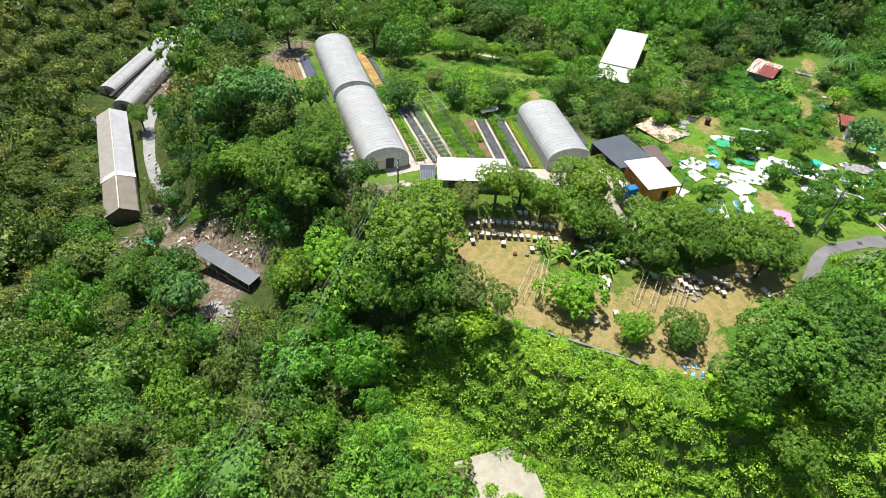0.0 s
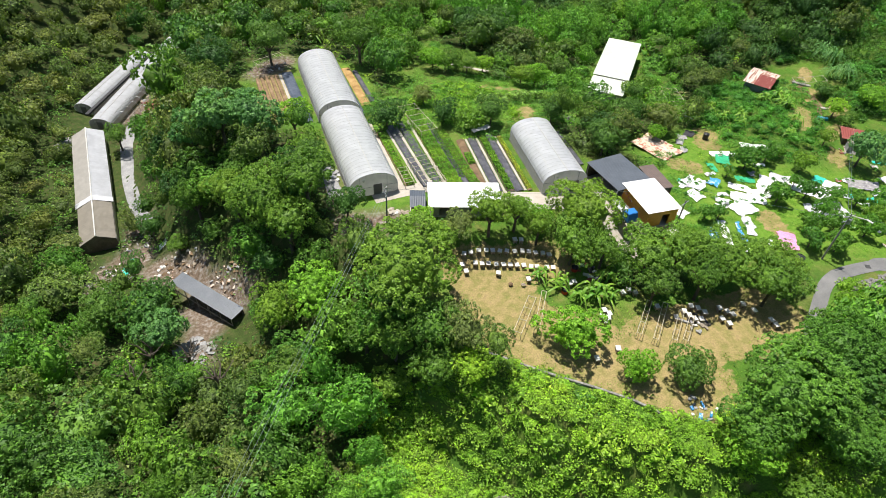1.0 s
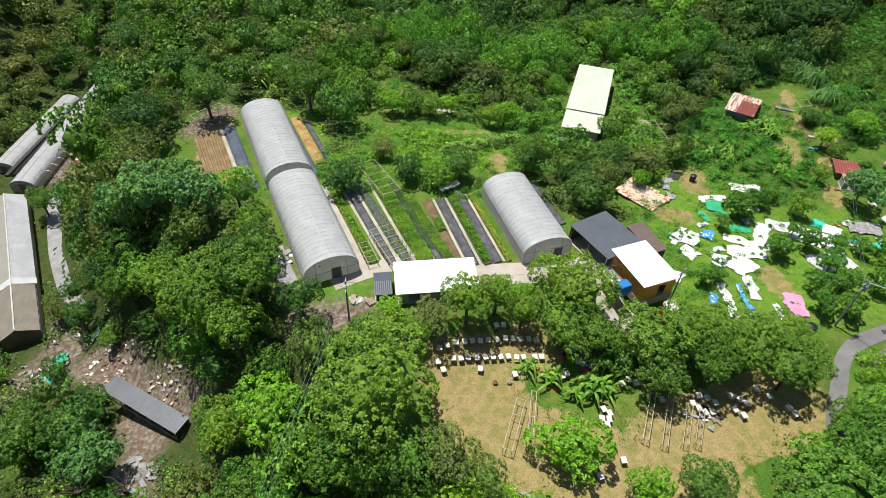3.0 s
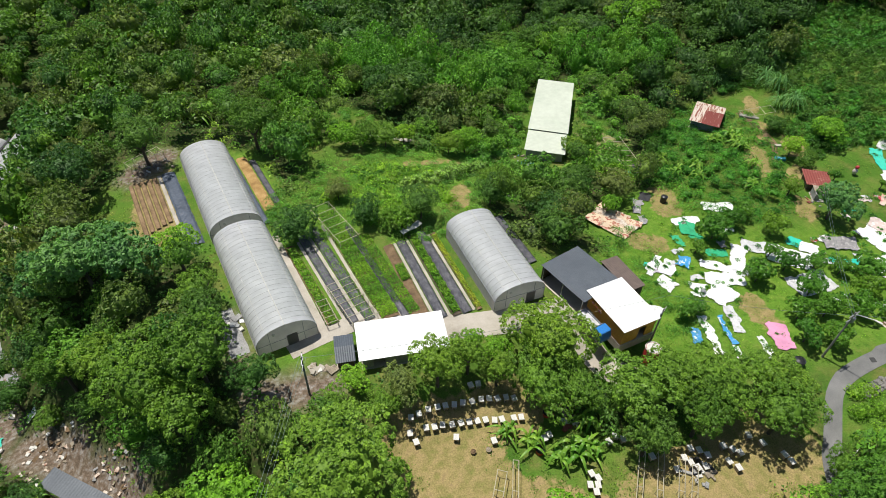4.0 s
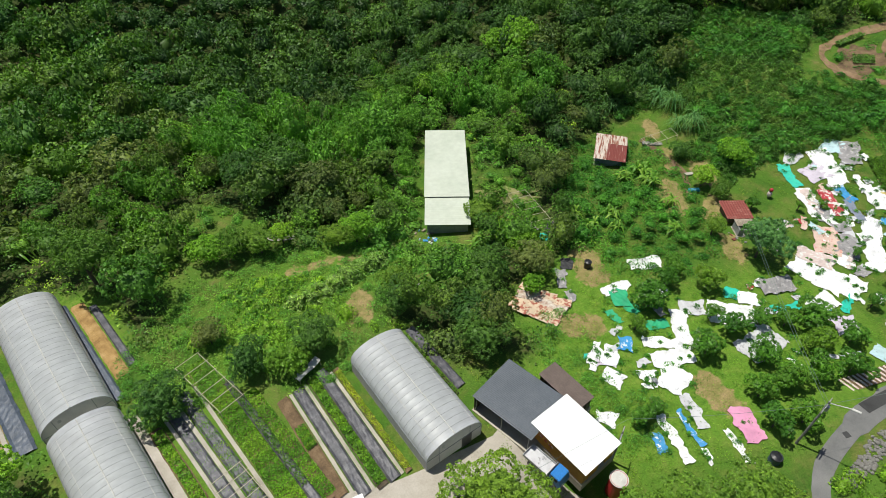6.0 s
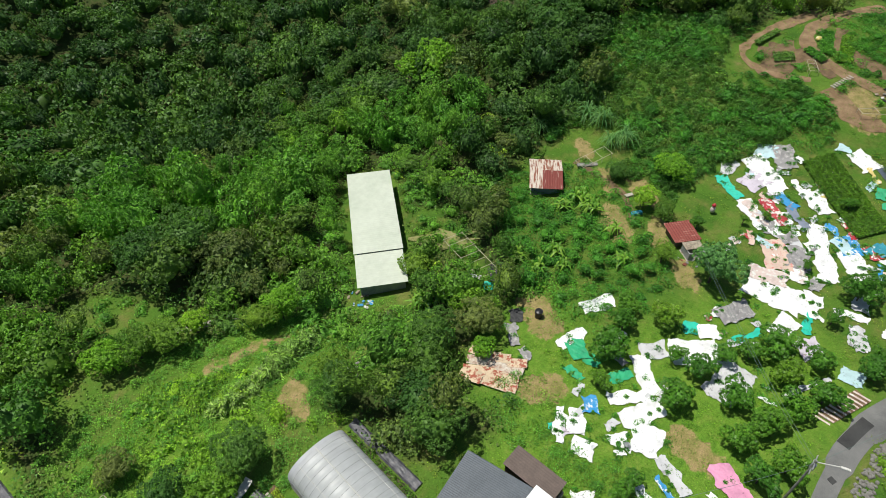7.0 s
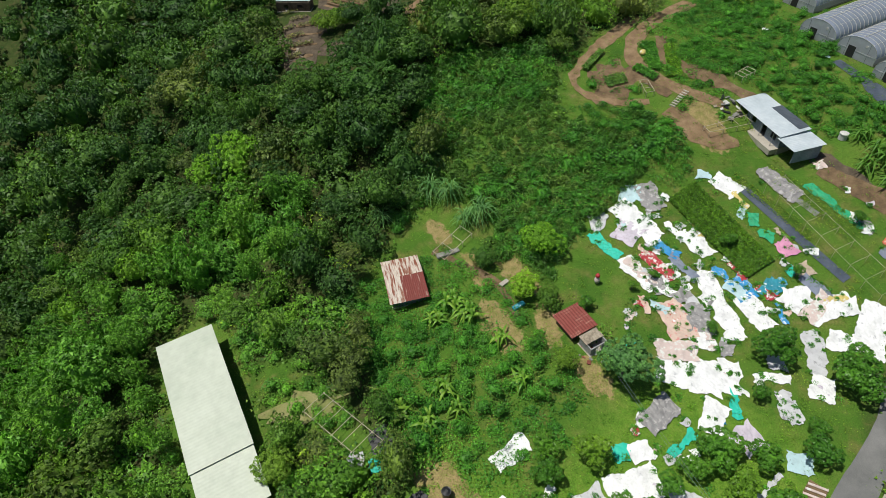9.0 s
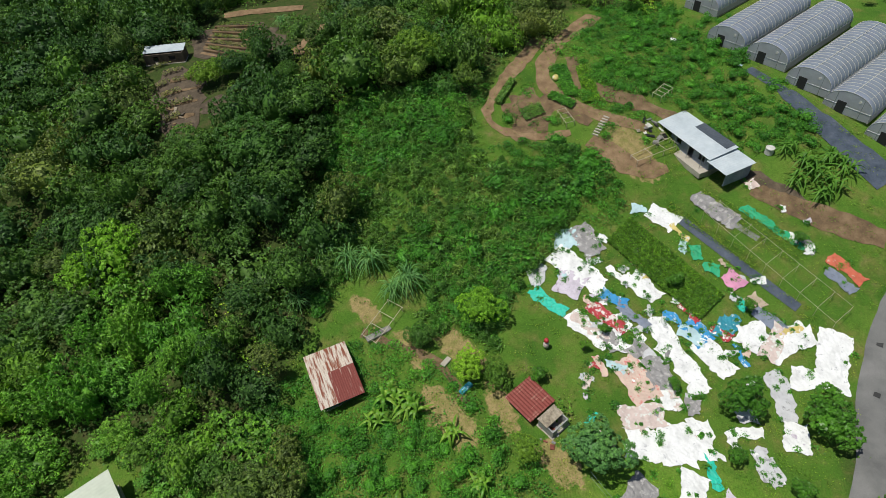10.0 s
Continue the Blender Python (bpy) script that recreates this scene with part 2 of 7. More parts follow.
FILM = film_material("milky_film", (0.67, 0.685, 0.71), 0.4, 0.36, 0.13)
FILM_LIGHT = film_material("doubled_film", (0.66, 0.67, 0.69), 0.4, 0.15)
END_FILM = film_material("grey_end_film", (0.86, 0.86, 0.88), 0.5, 0.72)
FILM_BLUE = film_material("bluish_film", (0.42, 0.47, 0.60), 0.22, 0.35, 0.25)
FILM_BROWN = film_material("old_brown_film", (0.26, 0.235, 0.19), 0.6, 0.15)
FILM_DULL = film_material("dirty_film", (0.40, 0.38, 0.34), 0.5, 0.2)
NET_GREY = film_material("grey_insect_net", (0.74, 0.71, 0.68), 0.8, 0.68)
NET_DARK = film_material("dark_door_net", (0.26, 0.245, 0.235), 0.8, 0.5)

CLOTH = {
    "white": (0.80, 0.80, 0.80), "grey_white": (0.55, 0.55, 0.57), "grey": (0.27, 0.26, 0.26), "grey_blue": (0.20, 0.23, 0.30),
    "pale_blue": (0.45, 0.62, 0.66), "blue": (0.03, 0.26, 0.55), "teal": (0.02, 0.25, 0.34), "turquoise": (0.02, 0.50, 0.36),
    "green": (0.02, 0.36, 0.16), "red": (0.42, 0.03, 0.04), "orange": (0.55, 0.13, 0.07), "pink": (0.66, 0.28, 0.44),
    "lilac": (0.58, 0.52, 0.60), "yellow": (0.62, 0.50, 0.16), "beige": (0.48, 0.38, 0.29), "blush": (0.62, 0.50, 0.46),
    "patchwork": (0.62, 0.46, 0.38),
}


def cloth(name, c, mark, reach):
    """Crumpled plastic cloth with stains and scattered marks or prints of another tone."""
    m, nt, b = node_material(name)
    v = where(nt, "World")
    broad, blobs, creases = noise_out(nt, 0.7, 4, v), noise_out(nt, 1.5, 6, v, 0.7), noise_out(nt, 2.6, 5, v)
    col = ramp(nt, broad, [(0.3, tuple(x * 0.78 for x in c)), (0.5, c), (0.7, tuple(min(0.86, x * 1.1) for x in c))])
    prints = ramp(nt, blobs, [(reach, (0, 0, 0)), (reach + 0.05, (1, 1, 1))])
    nt.links.new(mixed(nt, prints, col, mark), b.inputs["Base Color"])
    b.inputs["Roughness"].default_value = 0.55
    bumped(nt, b, creases, 0.8, 0.12)
    return m


CLOTH["black"] = (0.03, 0.03, 0.033)
PRINT = {"red": ((0.70, 0.66, 0.62), 0.52), "blue": ((0.66, 0.72, 0.76), 0.56), "teal": ((0.55, 0.68, 0.72), 0.56), "orange": ((0.62, 0.50, 0.40), 0.60), "white": ((0.50, 0.50, 0.52), 0.60),
         "lilac": ((0.28, 0.20, 0.24), 0.60), "patchwork": ((0.62, 0.22, 0.20), 0.56), "blush": ((0.70, 0.70, 0.66), 0.53), "grey": ((0.45, 0.43, 0.42), 0.55), "yellow": ((0.62, 0.62, 0.60), 0.55), "grey_white": ((0.30, 0.30, 0.31), 0.58)}
CLOTH = {k: cloth(k + "_tarpaulin", c, *PRINT.get(k, (tuple(x * 0.6 for x in c), 0.60))) for k, c in CLOTH.items()}
SHEET_CREAM = cloth("cream_sheet_with_red_rust", (0.62, 0.49, 0.34), (0.36, 0.09, 0.05), 0.52)

# ---- ground form ----
def sstep(a, b, v):
    u = min(1.0, max(0.0, (v - a) / (b - a)))
    return u * u * (3 - 2 * u)


# x, y, height of the stream's floor, width of the bank on the farm's side
STREAM = [(-8, 262, -17, 30), (-20, 180, -17.2, 24), (-31, 125, -17.2, 26), (-26, 92, -16.5, 28), (-11, 66, -11.5, 24),
          (3, 46, -9.5, 17), (20, 29, -9, 12), (35, 17, -8, 12), (62, 4, -6, 12), (110, -15, -4, 20)]


def stream_at(x, y):
    best = (1e9, True, 0, 0)
    for (ax, ay, az, aw), (bx, by, bz, bw) in zip(STREAM, STREAM[1:]):
        ex, ey = bx - ax, by - ay
        u = min(1, max(0, ((x - ax) * ex + (y - ay) * ey) / (ex * ex + ey * ey)))
        px, py = x - (ax + u * ex), y - (ay + u * ey)
        d = math.hypot(px, py)
        if d < best[0]:
            best = (d, ex * py - ey * px > 0, az + u * (bz - az), aw + u * (bw - aw))
    return best


def ground(x, y):
    z = 3.0
    z += 1.6 * sstep(-2, 12, x) * (1 - sstep(54, 68, x)) * sstep(58, 66, y) * (1 - sstep(122, 140, y))
    z -= 1.2 * (1 - sstep(56, 66, y)) * sstep(10, 24, x) * (1 - sstep(58, 70, x))
    z += 1.0 * sstep(66, 74, x) * (1 - sstep(82, 92, x)) * (1 - sstep(44, 56, y))
    z += 12.5 * sstep(110, 168, x)
    z -= 10 * math.exp(-((x - 88) / 24) ** 2 - ((y - 165) / 42) ** 2)
    z -= 3 * math.exp(-((x - 76) / 24) ** 2 - ((y - 112) / 24) ** 2)
    z -= 2.2 * math.exp(-((x - 149) / 7) ** 2 - ((y - 46) / 6) ** 2)
    z -= 1.2 * math.exp(-((x - 108) / 9) ** 2 - ((y - 96) / 9) ** 2)
    d, farm, floor_z, w = stream_at(x, y)
    if farm:
        f = sstep(0.3 * w, w, d)
    else:
        f = sstep(3, 48, d)
        z += 0.3 * max(0, d - 40) * (1 - sstep(150, 400, d))
    z = floor_z + (z - floor_z) * f
    return z + 0.22 * max(0, min(y - 190, 160))


def seg_dist(x, y, a, b):
    ex, ey = b[0] - a[0], b[1] - a[1]
    u = min(1, max(0, ((x - a[0]) * ex + (y - a[1]) * ey) / (ex * ex + ey * ey + 1e-9)))
    return math.hypot(x - a[0] - u * ex, y - a[1] - u * ey)


ROAD = [(62.6, 30.4), (66.4, 35.5), (69.2, 37.3), (71.7, 39.5), (73.8, 41.1), (76.0, 41.25), (80.2, 41.15), (86.2, 40.6), (92.0, 39.0), (97, 36.5), (104, 32.8), (114, 30), (123.5, 25.8), (132, 20), (146, 6), (165, -16)]
# ground kept free of woods: two ends and a radius
OPEN_LAND = [((12.5, 102), (12.5, 117), 4.5), ((19, 77), (19, 118), 5), ((14.5, 78), (14.5, 84), 2.5), ((24.5, 98), (24.5, 116), 3), ((26, 75), (26, 92), 5), ((40, 72), (40, 86), 7), ((32, 74), (32, 94), 6), ((48, 70), (49, 84), 6), ((44, 64), (54, 58), 6), ((56, 60), (57, 70), 6),
             ((29, 54), (36, 46), 9), ((36, 46), (47, 37), 9), ((48, 42), (62, 40), 6), ((28, 58), (40, 56), 6),
             ((66, 52), (92, 50), 9), ((68, 62), (98, 60), 10), ((76, 70), (90, 73), 7), ((96, 46), (110, 44), 9),
             ((105, 52), (122, 44), 12), ((118, 64), (132, 56), 9), ((128, 40), (138, 42), 11), ((122, 32), (134, 30), 8),
             ((74, 98.5), (92, 119), 5.5), ((108, 93), (120, 90), 7), ((104, 70), (112, 78), 6), ((108, 84), (98, 84), 8),
             ((150, 126), (164, 137), 6.0), ((176, 125), (188, 122), 7), ((151, 74), (164, 70), 7), ((153, 62), (182, 61), 6), ((143, 42), (156, 50), 6), ((143, 52), (152, 58), 5), ((149, 58), (152, 62), 3), ((150, 72), (156, 76), 3.5), ((150, 30), (190, 15), 18), ((165, 50), (185, 40), 10), ((171, 118), (178, 114), 3),
             ((-26, 100), (-30.5, 141), 3.6), ((-31, 148), (-16, 182), 5.5), ((-22, 146), (-7, 188), 6.0), ((73, 37.5), (92, 34.8), 3.6), ((-12, 84), (-4, 71), 4.2), ((-21.6, 148), (-22.6, 134), 2.6), ((-22.4, 128), (-19, 108), 2.8), ((-18, 150), (-12, 164), 3.6), ((25, 70), (36, 67.5), 4.2), ((70, 77.5), (73, 75), 4), ((77, 79), (84, 77), 3.5), ((-24, 91), (-20, 96), 3.6), ((-16, 91), (-10, 85), 3.2), ((-9, 75), (-10, 66), 2.2), ((19.5, 31.0), (23.4, 26.8), 2.3), ((16, 71), (22, 67), 3.4), ((8, 122), (13, 124), 3.4), ((9.5, 104), (9.5, 117), 4.0), ((4, 104), (3.5, 118), 2.6), ((170, 130), (182, 131), 6), ((45, 125), (48, 117), 3.5), ((91.4, 104.9), (86.8, 94.6), 2.6), ((85.6, 91.5), (84.4, 86.5), 1.5), ((45.2, 123.3), (51.4, 113.1), 3.0)]
# low growth only: creepers, reeds and meadow
LOW_LAND = [((20, 25.5), (29, 19), 4.5), ((17, 38), (36, 24), 8), ((36, 24), (60, 14), 9.5), ((38, 109), (62, 101), 4.5), ((128, 78), (146, 92), 11), ((124, 72), (124, 90), 8), ((138, 66), (146, 70), 8), ((146, 62), (146, 66), 4), ((28, 99), (52, 97), 5), ((36, 103), (44, 99), 6), ((43, 91), (52, 94), 4.5), ((36, 114), (48, 116), 3), ((56, 98), (64, 95), 5), ((52, 96), (66, 92), 5), ((92, 76), (104, 88), 8), ((60, 104), (40, 104), 4)]


def field(xs, ys, zones):
    """The least of distance minus radius over the zones, for arrays of places."""
    best = np.full(np.shape(xs), 1e9)
    for a, b, r in zones:
        ex, ey = b[0] - a[0], b[1] - a[1]
        u = np.clip(((xs - a[0]) * ex + (ys - a[1]) * ey) / (ex * ex + ey * ey + 1e-9), 0, 1)
        best = np.minimum(best, np.hypot(xs - a[0] - u * ex, ys - a[1] - u * ey) - r)
    return best


FIELDS = {}


def in_zones(x, y, zones, grow=0.0):
    """Whether a place lies in the zones, by a half-metre map of them."""
    key = (len(zones), zones[0])
    if key not in FIELDS:
        gx, gy = np.meshgrid(np.arange(-100, 230, 0.5), np.arange(-10, 260, 0.5), indexing="ij")
        FIELDS[key] = field(gx, gy, zones)
    m = FIELDS[key]
    return m[min(659, max(0, int((x + 100) * 2))), min(539, max(0, int((y + 10) * 2)))] < grow


def open_gap(x, y):
    """How far a place lies from the open land."""
    in_zones(x, y, OPEN_LAND)
    m = FIELDS[len(OPEN_LAND), OPEN_LAND[0]]
    return m[min(659, max(0, int((x + 100) * 2))), min(539, max(0, int((y + 10) * 2)))]


def on_road(x, y, half):
    return in_zones(x, y, [(a, b, 0.0) for a, b in zip(ROAD, ROAD[1:])], half)


# ---- building blocks ----
def thing(name, m, label, category, group="", kind=""):
    ob = new(name)
    ob.matrix_world = m
    ob.empty_display_size = 0.3
    return tagged(ob, label, category, group, kind)


def link_mesh(name, bm, material, smooth=False):
    me = bpy.data.meshes.new(name)
    bm.to_mesh(me)
    bm.free()
    me.materials.append(material)
    if smooth:
        me.polygons.foreach_set("use_smooth", [True] * len(me.polygons))
    return me


def part(name, bm, material, parent, label="", smooth=False):
    """One mesh object under a thing or a part."""
    me = bm if isinstance(bm, bpy.types.Mesh) else link_mesh(name, bm, material, smooth)
    ob = new(name, me)
    ob.parent = parent
    return tagged(ob, label) if label else ob


def solo(name, bm, material, m, label, category, group="", kind="", smooth=False):
    ob = new(name, link_mesh(name, bm, material, smooth))
    ob.matrix_world = m
    return tagged(ob, label, category, group, kind)


def box(bm, sx, sy, sz, at=(0, 0, 0), turn=None, bevel=0.0):
    """A box that stands on at, optionally turned and with softened edges."""
    m = Matrix.Translation(at) @ (turn or Matrix()) @ Matrix.Translation((0, 0, sz / 2)) @ Matrix.Diagonal((sx, sy, sz, 1))
    got = bmesh.ops.create_cube(bm, size=1, matrix=m)
    if bevel:
        edges = list({e for v in got["verts"] for e in v.link_edges})
        bmesh.ops.bevel(bm, geom=edges, offset=bevel, segments=1, affect="EDGES")
    return bm


def rod(bm, a, b, r0, r1=None, sides=6):
    a, b = Vector(a), Vector(b)
    q = (b - a).to_track_quat("Z", "Y").to_matrix().to_4x4()
    bmesh.ops.create_cone(bm, cap_ends=True, segments=sides, radius1=r0, radius2=r0 if r1 is None else r1, depth=(b - a).length,
                          matrix=Matrix.Translation((a + b) / 2) @ q)
    return bm


def tube(bm, pts, r, sides=5):
    """One continuous round bar along the points."""
    pts = [Vector(p) for p in pts]
    rings = []
    for i, p in enumerate(pts):
        d = (pts[min(i + 1, len(pts) - 1)] - pts[max(i - 1, 0)]).normalized()
        a = d.orthogonal().normalized() if i == 0 else (rings_side - d * rings_side.dot(d)).normalized()
        rings_side = a
        b = d.cross(a)
        rings.append([bm.verts.new(p + (a * math.cos(2 * math.pi * k / sides) + b * math.sin(2 * math.pi * k / sides)) * r) for k in range(sides)])
    for q, w in zip(rings, rings[1:]):
        for k in range(sides):
            bm.faces.new((q[k], q[(k + 1) % sides], w[(k + 1) % sides], w[k]))
    bm.faces.new(rings[0][::-1])
    bm.faces.new(rings[-1])
    return bm


def sheet(nx, ny, f):
    """A grid of faces from f(u, v), u and v from 0 to 1."""
    bm = bmesh.new()
    vs = [[bm.verts.new(f(i / nx, j / ny)) for j in range(ny + 1)] for i in range(nx + 1)]
    for i in range(nx):
        for j in range(ny):
            bm.faces.new((vs[i][j], vs[i + 1][j], vs[i + 1][j + 1], vs[i][j + 1]))
    return bm


def thick(bm, t):
    """Gives a sheet a thickness downwards."""
    top = list(bm.faces)
    got = bmesh.ops.extrude_face_region(bm, geom=top)
    for v in (g for g in got["geom"] if isinstance(g, bmesh.types.BMVert)):
        v.co.z += t
    return bm


def fast_mesh(name, verts, quads, material, tint=None):
    """A mesh from arrays of corners and of faces with equal numbers of sides."""
    me = bpy.data.meshes.new(name)
    n, f, k = len(verts), len(quads), len(quads[0])
    me.vertices.add(n)
    me.vertices.foreach_set("co", np.ascontiguousarray(verts, np.float32).ravel())
    me.loops.add(f * k)
    me.loops.foreach_set("vertex_index", np.ascontiguousarray(quads, np.int32).ravel())
    me.polygons.add(f)
    me.polygons.foreach_set("loop_start", np.arange(0, f * k, k, dtype=np.int32))
    if tint is not None:
        me.attributes.new("tint", "FLOAT", "POINT").data.foreach_set("value", np.ascontiguousarray(tint, np.float32))
    me.update(calc_edges=True)
    me.materials.append(material)
    return me


# ---- foliage ----
def unit_rows(v):
    return v / (np.linalg.norm(v, axis=1, keepdims=True) + 1e-9)


def leaf_tris(rng, at, out, length, width, droop=0.25, rough=0.32):
    """Pointed leaf sprays at the given places, facing roughly along out. Returns corners, three a leaf."""
    n = len(at)
    nrm = unit_rows(out + rng.normal(0, rough, (n, 3)))
    side = unit_rows(np.cross(nrm, rng.normal(0, 1, (n, 3))))
    along = np.cross(side, nrm)
    ln = (length * rng.uniform(0.6, 1.4, n))[:, None]
    wd = (width * rng.uniform(0.8, 1.4, n))[:, None]
    tip = at + along * ln * 0.55 - nrm * ln * droop
    a = at - along * ln * 0.45 - side * wd * 0.45
    b = at - along * ln * 0.10 + side * wd * 0.75
    return np.stack([a, b, tip], 1).reshape(-1, 3)


def tris_of(n):
    return np.arange(n * 3).reshape(-1, 3)


def core_quads(rng, puffs):
    """One closed, lumpy inner dome that fills the crown behind the leaves."""
    nu, nv = 12, 6
    vs = []
    for j in range(nv + 1):
        for i in range(nu):
            p, a = math.pi * (0.04 + 0.70 * j / nv), 2 * math.pi * (i + 0.5 * (j % 2)) / nu
            d = np.array([math.sin(p) * math.cos(a), math.sin(p) * math.sin(a), math.cos(p)])
            far = 0.25
            for c, r in puffs:
                k = float(d @ c)
                q = r * r - float(c @ c) + k * k
                if q > 0:
                    far = max(far, k + math.sqrt(q))
            vs.append(d * far * 0.64 * rng.uniform(0.94, 1.04))
    qs = [(j * nu + i, (j + 1) * nu + i, (j + 1) * nu + (i + 1) % nu, j * nu + (i + 1) % nu) for j in range(nv) for i in range(nu)]
    return np.array(vs), np.array([t for a, b, c, d in qs for t in ((a, b, c), (a, c, d))])


def crown(seed, leaves, leaf=0.5, puff_n=9, flat=0.62, lump=0.46, lift=1.0, wide=0.7, gap=0.17, rough=0.42, skirt=0.3):
    """A crown of radius about 1 on the origin: corners and faces. Uneven boughs that carry many small tufts of leaves with gaps between them."""
    rng = np.random.default_rng(seed)
    ph = rng.uniform(0, 6.28, 3)
    puffs = [(np.array([rng.uniform(-0.12, 0.12), rng.uniform(-0.12, 0.12), 0.26 * lift]), 0.58)]
    for k in range(puff_n):
        a = 2.4 * k + rng.uniform(-0.6, 0.6)
        edge_ = 1 + 0.17 * math.sin(2 * a + ph[0]) + 0.11 * math.sin(3 * a + ph[1]) + 0.07 * math.sin(5 * a + ph[2])
        rad = 0.70 * math.sqrt((k + 0.7) / puff_n) * edge_ * rng.uniform(0.8, 1.12)
        h = flat * math.sqrt(max(0.03, 1 - min(0.97, rad * rad))) * rng.uniform(0.6, 1.3) * lift - 0.06
        puffs.append((np.array([rad * math.cos(a), rad * math.sin(a), h * 0.8]), lump * rng.uniform(0.6, 1.12)))
    at, out = [], []
    for c, r in puffs:
        d = unit_rows(rng.normal(0, 1, (int(900 * r * r) + 8, 3)))
        d[:, 2] = np.where(d[:, 2] < -skirt, -d[:, 2], d[:, 2])
        at.append(c + d * r * rng.uniform(0.84, 1.10, (len(d), 1)))
        out.append(d)
    at, out = np.concatenate(at), np.concatenate(out)
    keep = np.ones(len(at), bool)
    for c, r in puffs:
        keep &= np.linalg.norm(at - c, axis=1) > r * 0.82
    at, out = at[keep], out[keep]
    mids, ways = np.zeros((0, 3)), []
    for k in rng.permutation(len(at)):
        if len(mids) == 0 or np.min(np.linalg.norm(mids - at[k], axis=1)) > gap:
            mids, ways = np.vstack([mids, at[k]]), ways + [out[k]]
    ways = unit_rows(np.array(ways) * 0.8 + np.array([0, 0, 0.55]))
    pick = rng.integers(0, len(mids), leaves)
    n, rc = ways[pick], (gap * 0.62 * rng.uniform(0.65, 1.35, len(mids)))[pick][:, None]
    off = rng.normal(0, 1, (leaves, 3))
    off = unit_rows(off - n * np.sum(off * n, axis=1, keepdims=True)) * np.sqrt(rng.random((leaves, 1)))
    dip = np.sum(off * off, axis=1, keepdims=True)
    pos = mids[pick] + off * rc + n * rc * (0.45 - 0.85 * dip + rng.normal(0, 0.12, (leaves, 1)))
    v1 = leaf_tris(rng, pos, unit_rows(n + 0.9 * off), leaf, leaf * wide, rough=rough)
    v2, q2 = core_quads(rng, puffs)
    return np.concatenate([v1, v2]), np.concatenate([tris_of(leaves), q2 + len(v1)])


def frond(rng, length, width, yaw, rise, segs=5):
    """An arching blade from the origin: corners and faces."""
    vs, d = [], np.array([math.cos(yaw), math.sin(yaw), 0])
    s = np.array([-math.sin(yaw), math.cos(yaw), 0])
    for k in range(segs + 1):
        u = k / segs
        p = d * length * u * (0.55 + 0.45 * u) + np.array([0, 0, rise * (1.9 * u - 2.1 * u * u)])
        w = width * (math.sin(math.pi * (0.12 + 0.86 * u)) ** 0.7) * 0.5
        vs += [p - s * w - np.array([0, 0, w * 0.35]), p + np.array([0, 0, 0]), p + s * w - np.array([0, 0, w * 0.35])]
    q = []
    for k in range(segs):
        a = 3 * k
        q += [(a, a + 1, a + 4, a + 3), (a + 1, a + 2, a + 5, a + 4)]
    return np.array(vs), np.array(q)


def merge(items):
    vs, qs, o = [], [], 0
    for v, q in items:
        vs.append(v)
        qs.append(q + o)
        o += len(v)
    return np.concatenate(vs), np.concatenate(qs)


def trunk_mesh(seed, name="trunk"):
    """A tapered trunk of height 1 with limbs that fork towards the crown."""
    rng = random.Random(seed)
    bm = bmesh.new()
    rod(bm, (0, 0, -0.3), (0.02, 0.01, 0.55), 0.055, 0.04, 7)
    for k in range(5):
        a = k * 1.26 + rng.uniform(-0.3, 0.3)
        q = (0.24 * math.cos(a), 0.24 * math.sin(a), 0.88)
        rod(bm, (0.02, 0.01, 0.5), q, 0.03, 0.016, 5)
        rod(bm, q, (0.42 * math.cos(a + 0.3), 0.42 * math.sin(a + 0.3), 1.1), 0.016, 0.006, 4)
    return link_mesh(name, bm, BARK)


TRUNKS = [trunk_mesh(s) for s in (1, 2, 3)]
CROWN_MESH = {}


def crown_mesh(style, k):
    """The shared crown meshes, by style."""
    if (style, k) not in CROWN_MESH:
        mat, leaves, leaf, puffs, gap = {
            "broad": (LEAF, 5000, 0.054, 12, 0.140), "dark": (LEAF_DARK, 4500, 0.056, 10, 0.145), "orchard": (LEAF_ORCHARD, 2300, 0.105, 7, 0.20),
            "lime": (LEAF_LIME, 4000, 0.066, 11, 0.160), "grey": (LEAF_GREY, 3600, 0.062, 12, 0.150), "teal": (LEAF_TEAL, 4300, 0.080, 13, 0.165), "great": (LEAF_GREAT, 10000, 0.042, 18, 0.100), "spreading": (LEAF, 10000, 0.042, 18, 0.100),
        }[style]
        v, q = crown(31 * k + len(style) * 7, leaves, leaf, puffs, lump=0.40, gap=gap, skirt=0.5)
        CROWN_MESH[style, k] = fast_mesh("crown", v, q, mat)
    return CROWN_MESH[style, k]


TREE_WORDS = {
    "broad": "leafy broad-crowned green tree on the farm bank", "dark": "dense dark green tree with small leaves", "orchard": "low round glossy green citrus tree in the orchard",
    "lime": "light green airy tree standing in grass", "grey": "dull grey-green thinly leaved tree", "teal": "tall blue-green tree with feathery foliage", "great": "great spreading deep green tree at the clearing's edge",
}
tree_count = [0]


